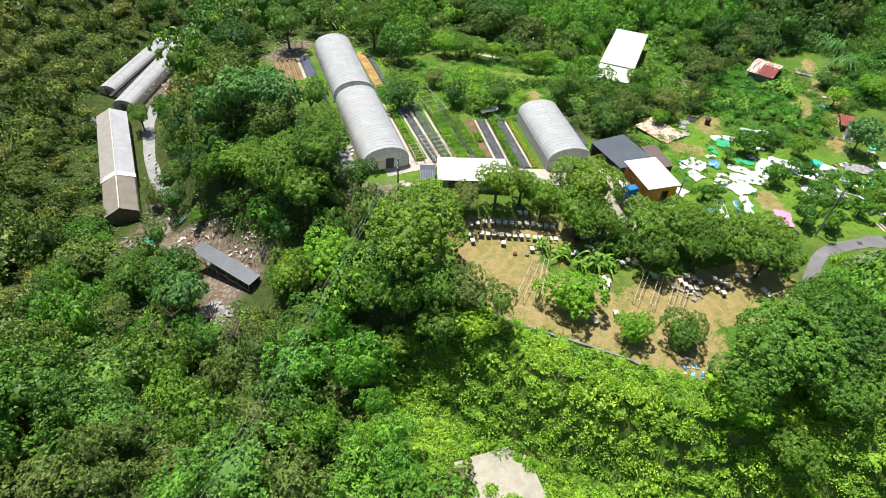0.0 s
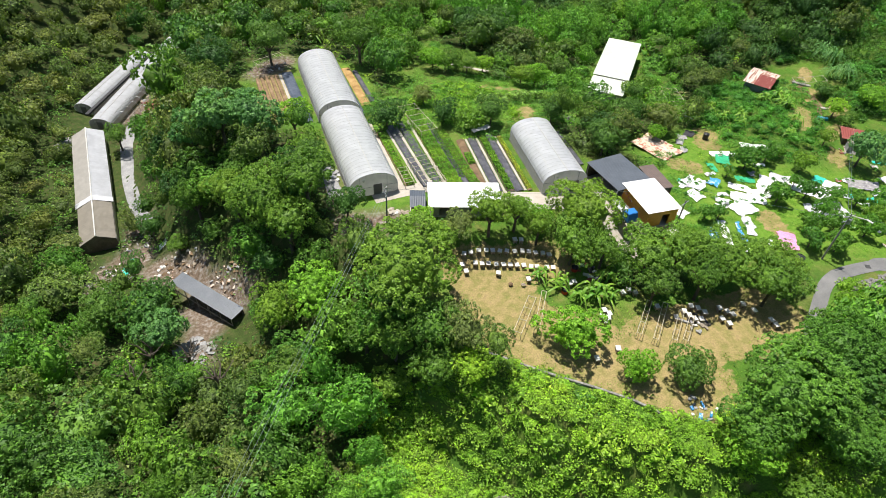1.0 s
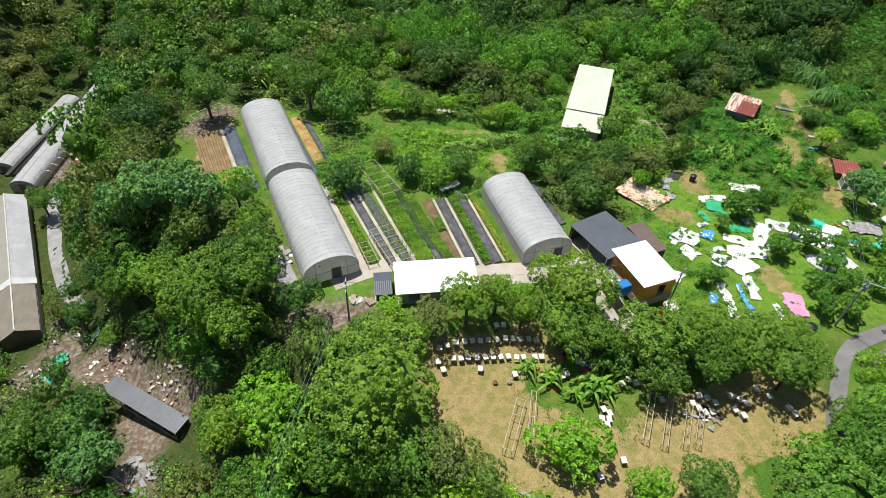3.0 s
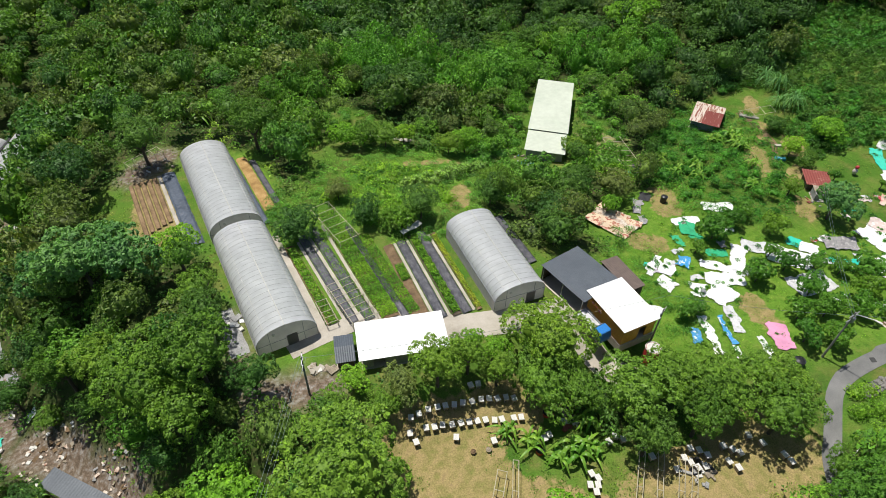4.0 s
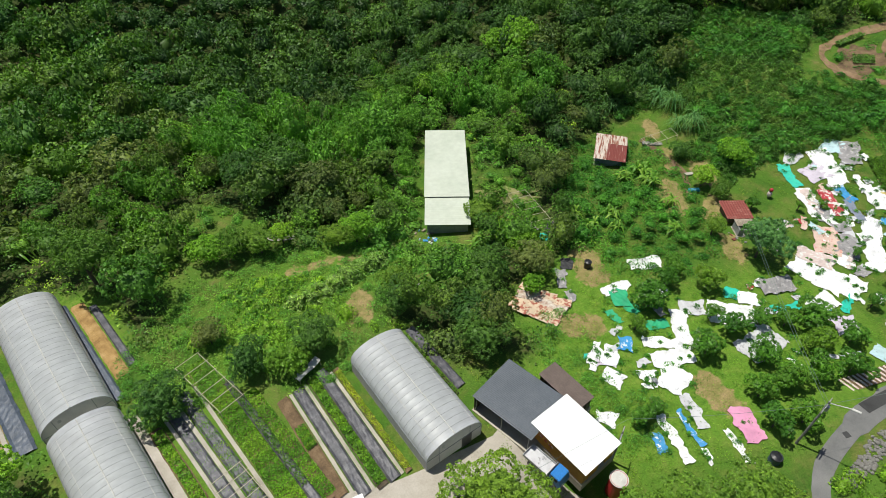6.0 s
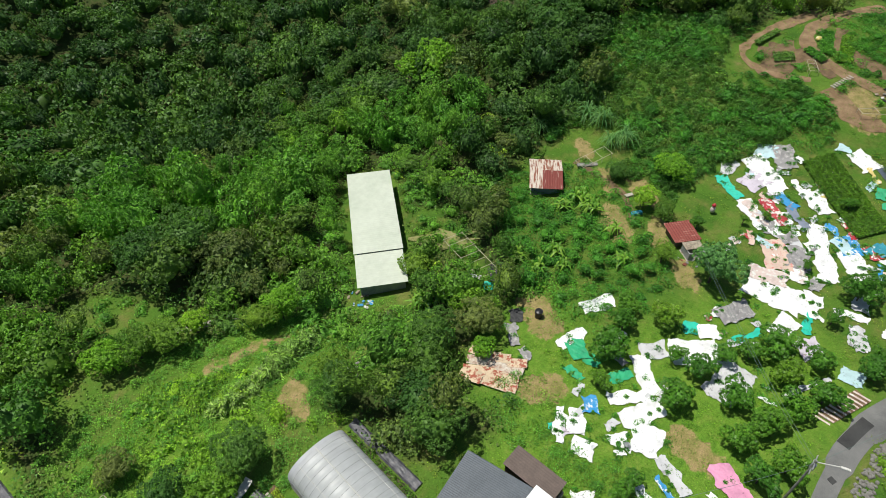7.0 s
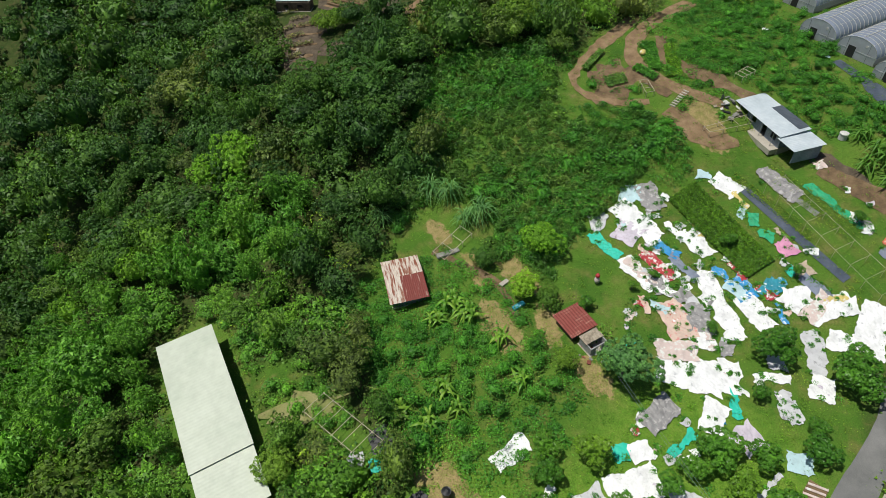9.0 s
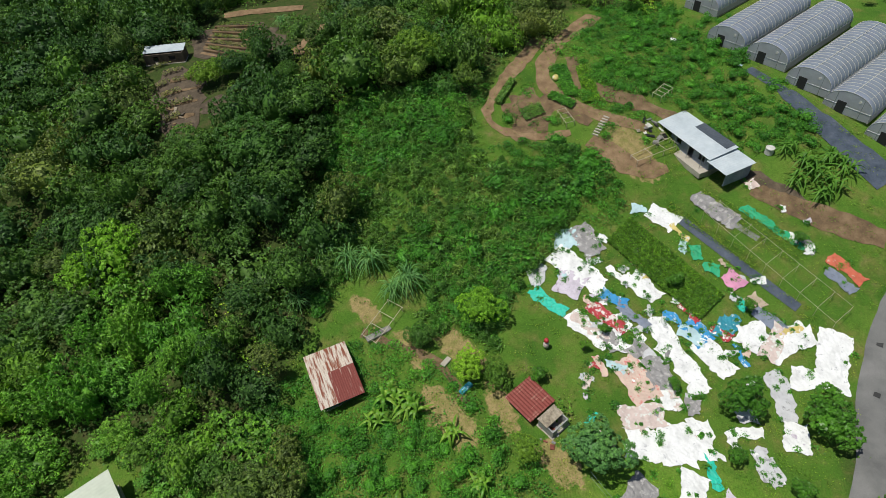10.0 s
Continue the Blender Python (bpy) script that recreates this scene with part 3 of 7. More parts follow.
def tree(x, y, r, top, style="broad", squash=1.0):
    """A tree with its crown's top at the height top over the ground."""
    k = tree_count[0] = tree_count[0] + 1
    rng = random.Random(k)
    t = thing("tree", pose(x, y, ground(x, y), 0, 0, rng.uniform(0, 360)), TREE_WORDS[style], "tree", "farm trees" if style != "orchard" else "orchard trees")
    zc = max(0.35 * r, top - 0.86 * r * squash)
    c = part("crown", crown_mesh("spreading" if style == "broad" and r > 5 else style, k % 4), None, t)
    c.matrix_basis = Matrix.LocRotScale((0, 0, zc), None, (r * rng.uniform(0.88, 1.14), r * rng.uniform(0.88, 1.14), r * squash * rng.uniform(0.94, 1.1)))
    s = part("trunk", TRUNKS[k % 3], None, t)
    s.matrix_basis = Matrix.LocRotScale((0, 0, 0), None, (max(1.6, zc + 0.4),) * 3)
    return t


# ---- terrain ----
def spread(lo, hi, fine, far):
    """Even steps from lo to hi, then ever longer ones out to far on both sides."""
    mid = list(np.arange(lo, hi + 0.01, fine))
    out, step, v = [], fine * 2, hi
    while v < far:
        v += step
        step *= 1.5
        out.append(v)
    back, step, v = [], fine * 2, lo
    while v > -far:
        v -= step
        step *= 1.5
        back.append(v)
    return back[::-1] + mid + out


BARE = [((9.5, 104), (10.5, 118), 3.2), ((5.5, 104), (6.5, 110), 1.0), ((30, 54), (31, 47), 5.5), ((33, 46), (47, 33), 5), ((47, 40), (62, 39), 5), ((28, 59), (40, 57), 3.5), ((121, 93), (119, 90), 1.2), ((117, 80), (114, 76), 1.6), ((110, 73), (106, 71), 1.4), ((103, 66), (101, 64), 1.6), ((154, 70), (156, 68), 1.5), ((145, 54), (150, 57), 2.5), ((53.6, 93.6), (52, 91.4), 1.8), ((49, 104.6), (58.6, 102.2), 0.9), ((104, 76), (108, 80), 2), ((112, 82), (117, 86), 1.0), ((76, 52), (77, 55), 1.8), ((72, 72), (74, 70), 2), ((82, 76), (84, 79), 2.5)]


STONY = [((-25, 91), (-20, 97), 3.4), ((-16, 91), (-10, 85.5), 3.2), ((-9, 82), (-3, 75), 2.8), ((-10.5, 77), (-8, 72), 2.4), ((-10.5, 71), (-9.5, 65), 1.8), ((-21.6, 148), (-14, 160), 3.0), ((-20, 104), (-19, 108), 2.0), ((14, 70.5), (21, 68.5), 2.6), ((13.5, 76), (13.8, 84), 1.2), ((8, 121), (13, 124), 3.0)]


def terrain():
    xs, ys = spread(-80, 205, 1.5, 1500), spread(0, 225, 1.5, 1500)
    g = np.array([[(x, y, ground(x, y)) for y in ys] for x in xs])
    nx, ny = len(xs), len(ys)
    idx = np.arange(nx * ny).reshape(nx, ny)
    q = np.stack([idx[:-1, :-1], idx[1:, :-1], idx[1:, 1:], idx[:-1, 1:]], -1).reshape(-1, 4)
    gx, gy = g[:, :, 0].ravel(), g[:, :, 1].ravel()
    ease = lambda lo, hi, v: (lambda u: u * u * (3 - 2 * u))(np.clip((v - lo) / (hi - lo), 0, 1))
    bare = 1 - ease(-1.8, 1.2, field(gx, gy, BARE))
    me = fast_mesh("ground", g.reshape(-1, 3), q, GROUND, bare)
    wild = ease(-0.5, 2.0, field(gx, gy, [z for z in OPEN_LAND + LOW_LAND if z[0][0] > -3 and not (z[0][0] > 148 and z[0][1] > 110)]))
    me.attributes.new("wild", "FLOAT", "POINT").data.foreach_set("value", wild.astype(np.float32))
    fresh = 1 - ease(-5, 3, field(gx, gy, [((70, 62), (92, 52), 13), ((66, 68), (80, 74), 8), ((30, 97), (60, 102), 8), ((22, 76), (26, 120), 5)]))
    me.attributes.new("fresh", "FLOAT", "POINT").data.foreach_set("value", fresh.astype(np.float32))
    me.attributes.new("stony", "FLOAT", "POINT").data.foreach_set("value", (1 - ease(-1.2, 1.0, field(gx, gy, STONY))).astype(np.float32))
    me.polygons.foreach_set("use_smooth", [True] * len(me.polygons))
    tagged(new("ground", me), "grassy valley ground with bare trodden earth patches", "ground", kind="structure")


def ground_material():
    m, nt, b = node_material("grass_and_earth")
    v = where(nt, "World")
    broad, fine, tiny = noise_out(nt, 0.12, 5, v), noise_out(nt, 0.9, 5, v), noise_out(nt, 6.0, 4, v)
    mid = noise_out(nt, 0.35, 4, v)
    lush = ramp(nt, broad, [(0.3, (0.048, 0.122, 0.015)), (0.5, (0.078, 0.168, 0.020)), (0.7, (0.120, 0.200, 0.030))])
    worn = ramp(nt, fine, [(0.3, (0.090, 0.135, 0.025)), (0.55, (0.155, 0.172, 0.042)), (0.75, (0.205, 0.178, 0.075))])
    grass = mixed(nt, ramp(nt, mid, [(0.46, (0, 0, 0)), (0.66, (0.85,) * 3)]), lush, worn)
    earth = ramp(nt, fine, [(0.25, (0.17, 0.185, 0.050)), (0.45, (0.25, 0.215, 0.080)), (0.62, (0.33, 0.255, 0.115)), (0.78, (0.27, 0.195, 0.10))])
    a = nt.nodes.new("ShaderNodeAttribute")
    a.attribute_name = "tint"
    add = nt.nodes.new("ShaderNodeMath")
    add.operation = "MULTIPLY_ADD"
    nt.links.new(fine, add.inputs[0])
    add.inputs[1].default_value = 1.1
    nt.links.new(a.outputs["Fac"], add.inputs[2])
    mask = ramp(nt, add.outputs[0], [(0.85, (0, 0, 0)), (1.15, (1, 1, 1))])
    w = nt.nodes.new("ShaderNodeAttribute")
    w.attribute_name = "wild"
    litter = ramp(nt, fine, [(0.3, (0.035, 0.050, 0.015)), (0.5, (0.050, 0.080, 0.018)), (0.7, (0.090, 0.080, 0.035))])
    fr = nt.nodes.new("ShaderNodeAttribute")
    fr.attribute_name = "fresh"
    young = ramp(nt, fine, [(0.3, (0.085, 0.190, 0.020)), (0.5, (0.125, 0.240, 0.026)), (0.72, (0.175, 0.255, 0.042))])
    grass = mixed(nt, fr.outputs["Fac"], grass, young)
    st = nt.nodes.new("ShaderNodeAttribute")
    st.attribute_name = "stony"
    stones = ramp(nt, noise_out(nt, 1.6, 5, v), [(0.3, (0.09, 0.07, 0.05)), (0.48, (0.17, 0.125, 0.09)), (0.6, (0.24, 0.21, 0.18)), (0.72, (0.36, 0.33, 0.30))])
    both = mixed(nt, st.outputs["Fac"], mixed(nt, mask, mixed(nt, w.outputs["Fac"], grass, litter), earth), stones)
    nt.links.new(mixed(nt, 1.0, both, ramp(nt, tiny, [(0.3, (0.68,) * 3), (0.7, (1.22,) * 3)]), "MULTIPLY"), b.inputs["Base Color"])
    b.inputs["Roughness"].default_value = 0.95
    b.inputs["Specular IOR Level"].default_value = 0.15
    bumped(nt, b, fine, 0.6, 0.25)
    return m


GROUND = ground_material()
terrain()


def ribbon(name, line, half, material, label, category, lift=0.06, kind="structure", steps=3, ragged=0.0):
    """A strip along a line of the plan, laid on the ground."""
    pts = []
    for a, b in zip(line, line[1:]):
        n = max(1, int(math.dist(a, b) / 1.2))
        pts += [(a[0] + (b[0] - a[0]) * k / n, a[1] + (b[1] - a[1]) * k / n) for k in range(n)]
    pts.append(line[-1])
    for _ in range(4):
        pts = [pts[0]] + [((p[0] + 2 * q[0] + r[0]) / 4, (p[1] + 2 * q[1] + r[1]) / 4) for p, q, r in zip(pts, pts[1:], pts[2:])] + [pts[-1]]
    rng = random.Random(len(pts))
    vs, qs = [], []
    for i, (x, y) in enumerate(pts):
        a, b = pts[max(0, i - 1)], pts[min(len(pts) - 1, i + 1)]
        l = math.hypot(b[0] - a[0], b[1] - a[1])
        nx_, ny_ = -(b[1] - a[1]) / l, (b[0] - a[0]) / l
        h = half[min(i * len(half) // len(pts), len(half) - 1)] if isinstance(half, (list, tuple)) else half
        h += rng.uniform(-ragged, ragged)
        for k in range(steps + 1):
            o = h * (2 * k / steps - 1)
            px, py = x + nx_ * o, y + ny_ * o
            vs.append((px, py, ground(px, py) + (lift if 0 < k < steps else lift - 0.02)))
    w = steps + 1
    for i in range(len(pts) - 1):
        for k in range(steps):
            qs.append((i * w + k, (i + 1) * w + k, (i + 1) * w + k + 1, i * w + k + 1))
    ob = new(name, fast_mesh(name, np.array(vs), np.array(qs), material))
    return tagged(ob, label, category, kind=kind)


def blot(name, x, y, rx, ry, turn, material, label, category, lift=0.05, kind="structure", rough=0.18):
    """A patch of ground with an uneven outline."""
    rng = random.Random(int(x * 10 + y))
    n, rings = 28, 5
    wob = [1 + rng.uniform(-rough, rough) for _ in range(n)]
    c, s = math.cos(radians(turn)), math.sin(radians(turn))
    vs, qs = [], []
    for k in range(rings + 1):
        for i in range(n):
            a = 2 * math.pi * i / n
            u = (0.02 + 0.98 * k / rings) * wob[i]
            px, py = u * rx * math.cos(a), u * ry * math.sin(a)
            px, py = x + c * px - s * py, y + s * px + c * py
            vs.append((px, py, ground(px, py) + lift))
    for k in range(rings):
        for i in range(n):
            qs.append((k * n + i, (k + 1) * n + i, (k + 1) * n + (i + 1) % n, k * n + (i + 1) % n))
    return tagged(new(name, fast_mesh(name, np.array(vs), np.array(qs), material)), label, category, kind=kind)


ribbon("road", ROAD, [1.1, 0.9, 1.0, 1.35, 1.7, 1.6, 1.5, 1.55, 1.7, 1.9, 1.9, 1.9, 1.9, 1.9, 1.9, 1.9, 1.9], ASPHALT, "narrow grey asphalt lane curving past the orchard", "road", 0.07)
ribbon("road", [(86.8, 41.0), (89.6, 40.3), (92.2, 39.4)], 0.7, ASPHALT_NEW, "dark patch of fresh asphalt in the lane", "road", 0.11)
ribbon("pavement", [(19, 75), (24, 75.5), (30, 75.5), (38, 69), (46, 66.5), (53, 64.5)], [1.3, 1.6, 2.0, 2.2], CONCRETE, "pale concrete yard path between greenhouses and sheds", "pavement")
ribbon("pavement", [(52, 67), (53, 61), (52.5, 57), (55, 53.5)], 1.9, CONCRETE, "pale concrete yard beside the orange house", "pavement", 0.08)
ribbon("pavement", [(23.8, 76), (23.6, 96)], 0.55, CONCRETE, "narrow concrete path beside the long greenhouse", "pavement")
ribbon("pavement", [(-21.6, 146), (-23.0, 137), (-22.2, 123), (-20.6, 113), (-18, 105)], 1.3, WALL_GREY, "grey concrete lane beside the stream sheds", "pavement", 0.08)
kerb = [(a + (b[1] - d[1]) / math.dist(b, d) * 2.1, c - (b[0] - d[0]) / math.dist(b, d) * 2.1) for (a, c), b, d in zip(ROAD[8:], ROAD[9:], ROAD[7:])]
ribbon("kerb", kerb, 0.12, CONCRETE, "pale concrete kerb along the lane", "kerb", 0.16)
for mx, my in [(121.0, 27.2), (114.4, 29.2), (81.5, 41.0)]:
    solo("manhole_cover", box(bmesh.new(), 0.7, 0.7, 0.05, (0, 0, 0), bevel=0.01), ASPHALT_NEW, pose(mx, my, ground(mx, my) + 0.06, 0, 0, -25), "dark iron manhole cover in the lane", "manhole")
water = sheet(20, 20, lambda u, v: (20.8 + (u - 0.5) * 9, 28.4 + (v - 0.5) * 8, -8.35 + 0.02 * math.sin(17 * u + 9 * v)))
solo("water", water, WATER, Matrix(), "murky grey-green pool in the stream bed", "water", kind="structure", smooth=True)


# ---- greenhouses ----
def arch(w, h, eave, n=18):
    """The outline of a tunnel: upright sides and a rounded top."""
    pts = [(-w / 2, 0), (-w / 2, eave * 0.5)]
    pts += [(-w / 2 * math.cos(math.pi * k / n), eave + (h - eave) * math.sin(math.pi * k / n) ** 0.9) for k in range(n + 1)]
    return pts + [(w / 2, eave * 0.5), (w / 2, 0)]


def greenhouse(x, y, turn, w, length, h, eave, film, hoops, label, door_x=0.0, name="greenhouse", side=None, group="", door_mat=None, hoop_r=0.02):
    t = thing(name, pose(x, y, ground(x, y), 0, 0, turn), label, "greenhouse", group)
    o = arch(w, h, eave)
    sag = lambda i, v: (0.06 if hoop_r > 0.03 else 0.030) * math.sin(v * hoops * math.pi) ** 2
    n = len(o) - 1

    def cover(u, v):
        px, pz = o[min(n, round(u * n))]
        k = 1 - (sag(u, v) / h if pz > eave else 0)
        return (px * k, (v - 0.5) * length, pz * k)
    part("film_cover", sheet(n, hoops * 4, cover), film, t, smooth=True)
    hoop = bmesh.new()
    tube(hoop, [(a * (1.002 if hoop_r > 0.03 else 0.999), 0, z * (1.002 if hoop_r > 0.03 else 0.999)) for a, z in o], hoop_r)
    hoop_me = link_mesh("hoop", hoop, HIVE_WHITE if hoop_r > 0.03 else STEEL)
    for k in range(hoops + 1):
        hp = part("hoop", hoop_me, None, t)
        hp.location.y = (k / hoops - 0.5) * length
    for sx in (-1, 0, 1):
        rail = bmesh.new()
        px, pz = (0, h + 0.05) if sx == 0 else (sx * (w / 2 + 0.02), eave)
        rod(rail, (px, -length / 2, pz), (px, length / 2, pz), 0.05, sides=5)
        part("ridge_rail" if sx == 0 else "eave_rail", rail, STEEL if sx else HIVE_WHITE, t)
    for frac in (0.30, 0.72):
        px, pz = o[round(frac * n)]
        part("film_seam", rod(bmesh.new(), (px, -length / 2, pz + 0.01), (px, length / 2, pz + 0.01), 0.022, sides=5), HIVE_WHITE, t)
    for sy in (-1, 1):
        band = sheet(n, 1, lambda u, v: (o[round(u * n)][0] * 1.006, sy * (length / 2 - 0.45 * v + 0.04), o[round(u * n)][1] * 1.006))
        part("end_band", band, film, t, "doubled film at the end", smooth=True)
        part("vent_disc", rod(bmesh.new(), (-w * 0.2, sy * (length / 2 - 0.02), h * 0.72), (-w * 0.2, sy * (length / 2 + 0.07), h * 0.72), 0.2, sides=12), HIVE_WHITE, t)
        bm = bmesh.new()
        ring = [bm.verts.new((px * 0.985, sy * (length / 2 - 0.02), pz * 0.985)) for px, pz in o]
        bm.faces.new(ring)
        e = part("end_wall", bm, side or NET_GREY, t)
        frame_bm = bmesh.new()
        yy = sy * (length / 2 + 0.02)
        for px in (-w * 0.28, w * 0.28):
            rod(frame_bm, (px, yy, 0), (px, yy, h * 0.86), 0.035)
        rod(frame_bm, (-w / 2, yy, eave), (w / 2, yy, eave), 0.035)
        part("end_frame", frame_bm, STEEL, e)
        door = bmesh.new()
        box(door, 1.3, 0.06, 1.9, (door_x, sy * (length / 2 + 0.05), 0.02), bevel=0.01)
        part("door", door, door_mat or NET_DARK, e, "dark netted doorway")
    for sx in (-1, 1):
        part("base_kerb", box(bmesh.new(), 0.14, length, 0.25, (sx * w / 2, 0, -0.05)), CONCRETE, t)
        part("side_net", sheet(1, hoops, lambda u, v: (sx * (w / 2 + 0.03 + 0.03 * u), (v - 0.5) * (length - 0.1), 0.25 + (eave - 0.2) * (1 - u))), NET_GREY, t, "grey insect net along the side")
    return t


greenhouse(19.2, 108.8, 0.0, 7.4, 21.0, 3.9, 1.5, FILM, 24, "long arched greenhouse of milky plastic film over steel hoops", 0.4, group="film tunnels")
greenhouse(19.3, 86.2, 0.3, 7.4, 20.6, 3.9, 1.5, FILM, 24, "long arched greenhouse of milky film beside the path", 0.6, group="film tunnels")
greenhouse(48.5, 76.2, -6.0, 7.2, 15.6, 4.0, 2.0, FILM, 18, "arched greenhouse with grey netted sides by the yard", 1.6, group="film tunnels")
for fx, fy in [(186.4, 41.6), (173.0, 39.6), (167.3, 34.3), (160.6, 29.6), (155.6, 25.2), (149.8, 20.6)]:
    g_far = greenhouse(fx + 7.8, fy - 7.0, 48, 6.7, 21.0, 3.6, 1.3, FILM_BLUE, 20, "bluish film tunnel in a row on the upper terrace", 0.9, group="upper tunnels", side=END_FILM, door_mat=DARK, hoop_r=0.038)
    g_far.location.z = ground(fx, fy) + 0.05


blot("dry_grass", 88.3, 98.7, 5.0, 2.2, -60, DRY_GRASS, "pale dry grass beside the long house", "grass", 0.2, rough=0.4)


# ---- roofs and houses ----
def corrugated(w, l, rise, pitch=0.3, gable=False, amp=0.03):
    """A ribbed roof sheet with its middle on the origin, ribs running along y, higher at the back or along the middle."""
    n = max(6, int(w / pitch) * 2)

    def f(u, v):
        k = 1 - abs(2 * v - 1) if gable else v
        return ((u - 0.5) * w, (v - 0.5) * l, rise * k + (amp if round(u * n) % 2 else 0))
    return thick(sheet(n, 8 if gable else 4, f), 0.05)


def walls(bm, w, l, h, t=0.15, openings=()):
    """Four walls with real openings in the front one (side -y): each opening is x, width, sill and head."""
    box(bm, t, l, h, (-w / 2 + t / 2, 0, 0))
    box(bm, t, l, h, (w / 2 - t / 2, 0, 0))
    box(bm, w - 2 * t, t, h, (0, l / 2 - t / 2, 0))
    x0 = -w / 2 + t
    for ox, ow, sill, head in sorted(openings):
        if ox - ow / 2 > x0:
            box(bm, ox - ow / 2 - x0, t, h, ((ox - ow / 2 + x0) / 2, -l / 2 + t / 2, 0))
        if sill:
            box(bm, ow, t, sill, (ox, -l / 2 + t / 2, 0))
        box(bm, ow, t, h - head, (ox, -l / 2 + t / 2, head))
        x0 = ox + ow / 2
    box(bm, w / 2 - t - x0, t, h, ((w / 2 - t + x0) / 2, -l / 2 + t / 2, 0))
    return bm


def house(name, x, y, turn, w, l, h, wall_mat, openings, label, category="shed", base=None):
    t = thing(name, pose(x, y, ground(x, y) if base is None else base, 0, 0, turn), label, category)
    part("wall", walls(bmesh.new(), w, l, h, 0.15, openings), wall_mat, t)
    part("floor_slab", box(bmesh.new(), w + 0.3, l + 0.3, 1.2, (0, 0, -1.15)), CONCRETE, t)
    return t


def roof(t, bm, at, material, label="", turn=0, name="roof"):
    r = part(name, bm, material, t, label)
    r.matrix_basis = pose(*at, 0, 0, turn)
    return r


# white-roofed shed by the beds, with a small slate-grey porch roof
shed = house("farm_shed", 31.3, 69.4, -17, 9.8, 4.8, 1.95, WALL_GREY, [(-3, 1.4, 0.0, 1.9), (1.5, 1.6, 0.9, 1.7)], "long low farm shed with a bright white sheet roof", "shed", 4.6)
roof(shed, corrugated(10.7, 5.5, 0.35, 0.35, amp=0.012), (0, 0, 1.98), ROOF_WHITE, "bright white sheet roof")
porch = house("porch_shed", 24.7, 71.2, -17, 1.9, 3.2, 1.5, WALL_BROWN, [(0, 1.0, 0, 1.4)], "small lean-to with a slate-grey ribbed gable roof", "shed", 4.6)
roof(porch, corrugated(2.3, 4.0, 0.45, 0.25, True), (0, 0, 1.52), ROOF_GREY)

# orange house with its grey workshop roof
house_o = house("orange_house", 57.6, 60.4, -3, 4.9, 6.9, 2.9, WALL_ORANGE, [(0.6, 1.2, 0, 2.0)], "orange painted house with a white sheet roof", "house", 4.6)
roof(house_o, corrugated(5.6, 7.6, 0.0, 0.4, amp=0.012), (-0.1, 0, 2.95), ROOF_WHITE, "bright white flat sheet roof")
work = thing("workshop", pose(56.4, 67.3, 4.6, 0, 0, 6), "open workshop under a slate-grey ribbed sheet roof", "workshop")
roof(work, corrugated(6.7, 8.0, 0.0, 0.22, amp=0.014), (0, 0, 2.75), ROOF_GREY, "slate-grey ribbed sheet roof")
for px in (-3.1, 3.1):
    for py in (-3.6, 0, 3.6):
        part("post", rod(bmesh.new(), (px, py, -0.3), (px, py, 2.74), 0.06), STEEL, work)
part("back_wall", box(bmesh.new(), 0.12, 7.6, 2.7, (3.2, 0, 0)), WALL_BROWN, work)
part("back_wall", box(bmesh.new(), 6.4, 0.12, 2.7, (0, 3.75, 0)), WALL_BROWN, work)
part("floor_slab", box(bmesh.new(), 6.8, 7.9, 1.0, (0, 0, -0.9)), CONCRETE, work)

annex = house("brown_annex", 61.7, 65.0, -3, 2.4, 5.6, 2.2, WALL_BROWN, [(0, 0.9, 0, 1.9)], "narrow brown lean-to behind the workshop", "shed", 4.6)
roof(annex, corrugated(2.7, 6.0, 0.1, 0.3, amp=0.015), (0, 0, 2.25), plain("brown_sheet_roof", (0.13, 0.095, 0.08), 0.7))

# long house with the pale roof
long_house = house("long_house", 83, 108.6, 48.8, 26.4, 6.6, 3.0, WALL_GREY, [(-9, 1.2, 0, 2.0), (-4, 1.5, 0.9, 2.0), (2, 1.5, 0.9, 2.0), (8, 1.2, 0, 2.0)], "long single-storey house with a pale green sheet roof", "house", -0.6)
roof(long_house, corrugated(20.6, 7.6, 0.0, 0.45, amp=0.012), (3.4, 0, 3.25), ROOF_PALE, "pale green-white sheet roof")
roof(long_house, corrugated(7.0, 7.4, 0.0, 0.45, amp=0.012), (-10.3, 0, 3.0), ROOF_PALE, "lower pale sheet roof")

# rust-roofed huts
hut = house("rusty_hut", 109.8, 93.3, 33, 6.6, 4.8, 1.9, WALL_BLUE, [(0, 0.9, 0, 1.8)], "small hut with a rusted red and white sheet roof", "hut")
red_shed = house("red_shed", 108.7, 68.6, -41, 3.3, 3.3, 1.9, WALL_BROWN, [(0, 1.2, 0, 1.7)], "small square shed with a rusted red sheet roof", "shed", 2.3)

annex = house("stone_annex", 106.4, 65.8, -41, 2.6, 2.2, 1.3, WALL_GREY, [(0, 1.0, 0, 1.1)], "low stone pen with a grey boarded roof below the red shed", "shed")
roof(annex, corrugated(2.8, 1.5, 0.1, 0.3, amp=0.02), (0, 0.5, 1.35), WOOD)

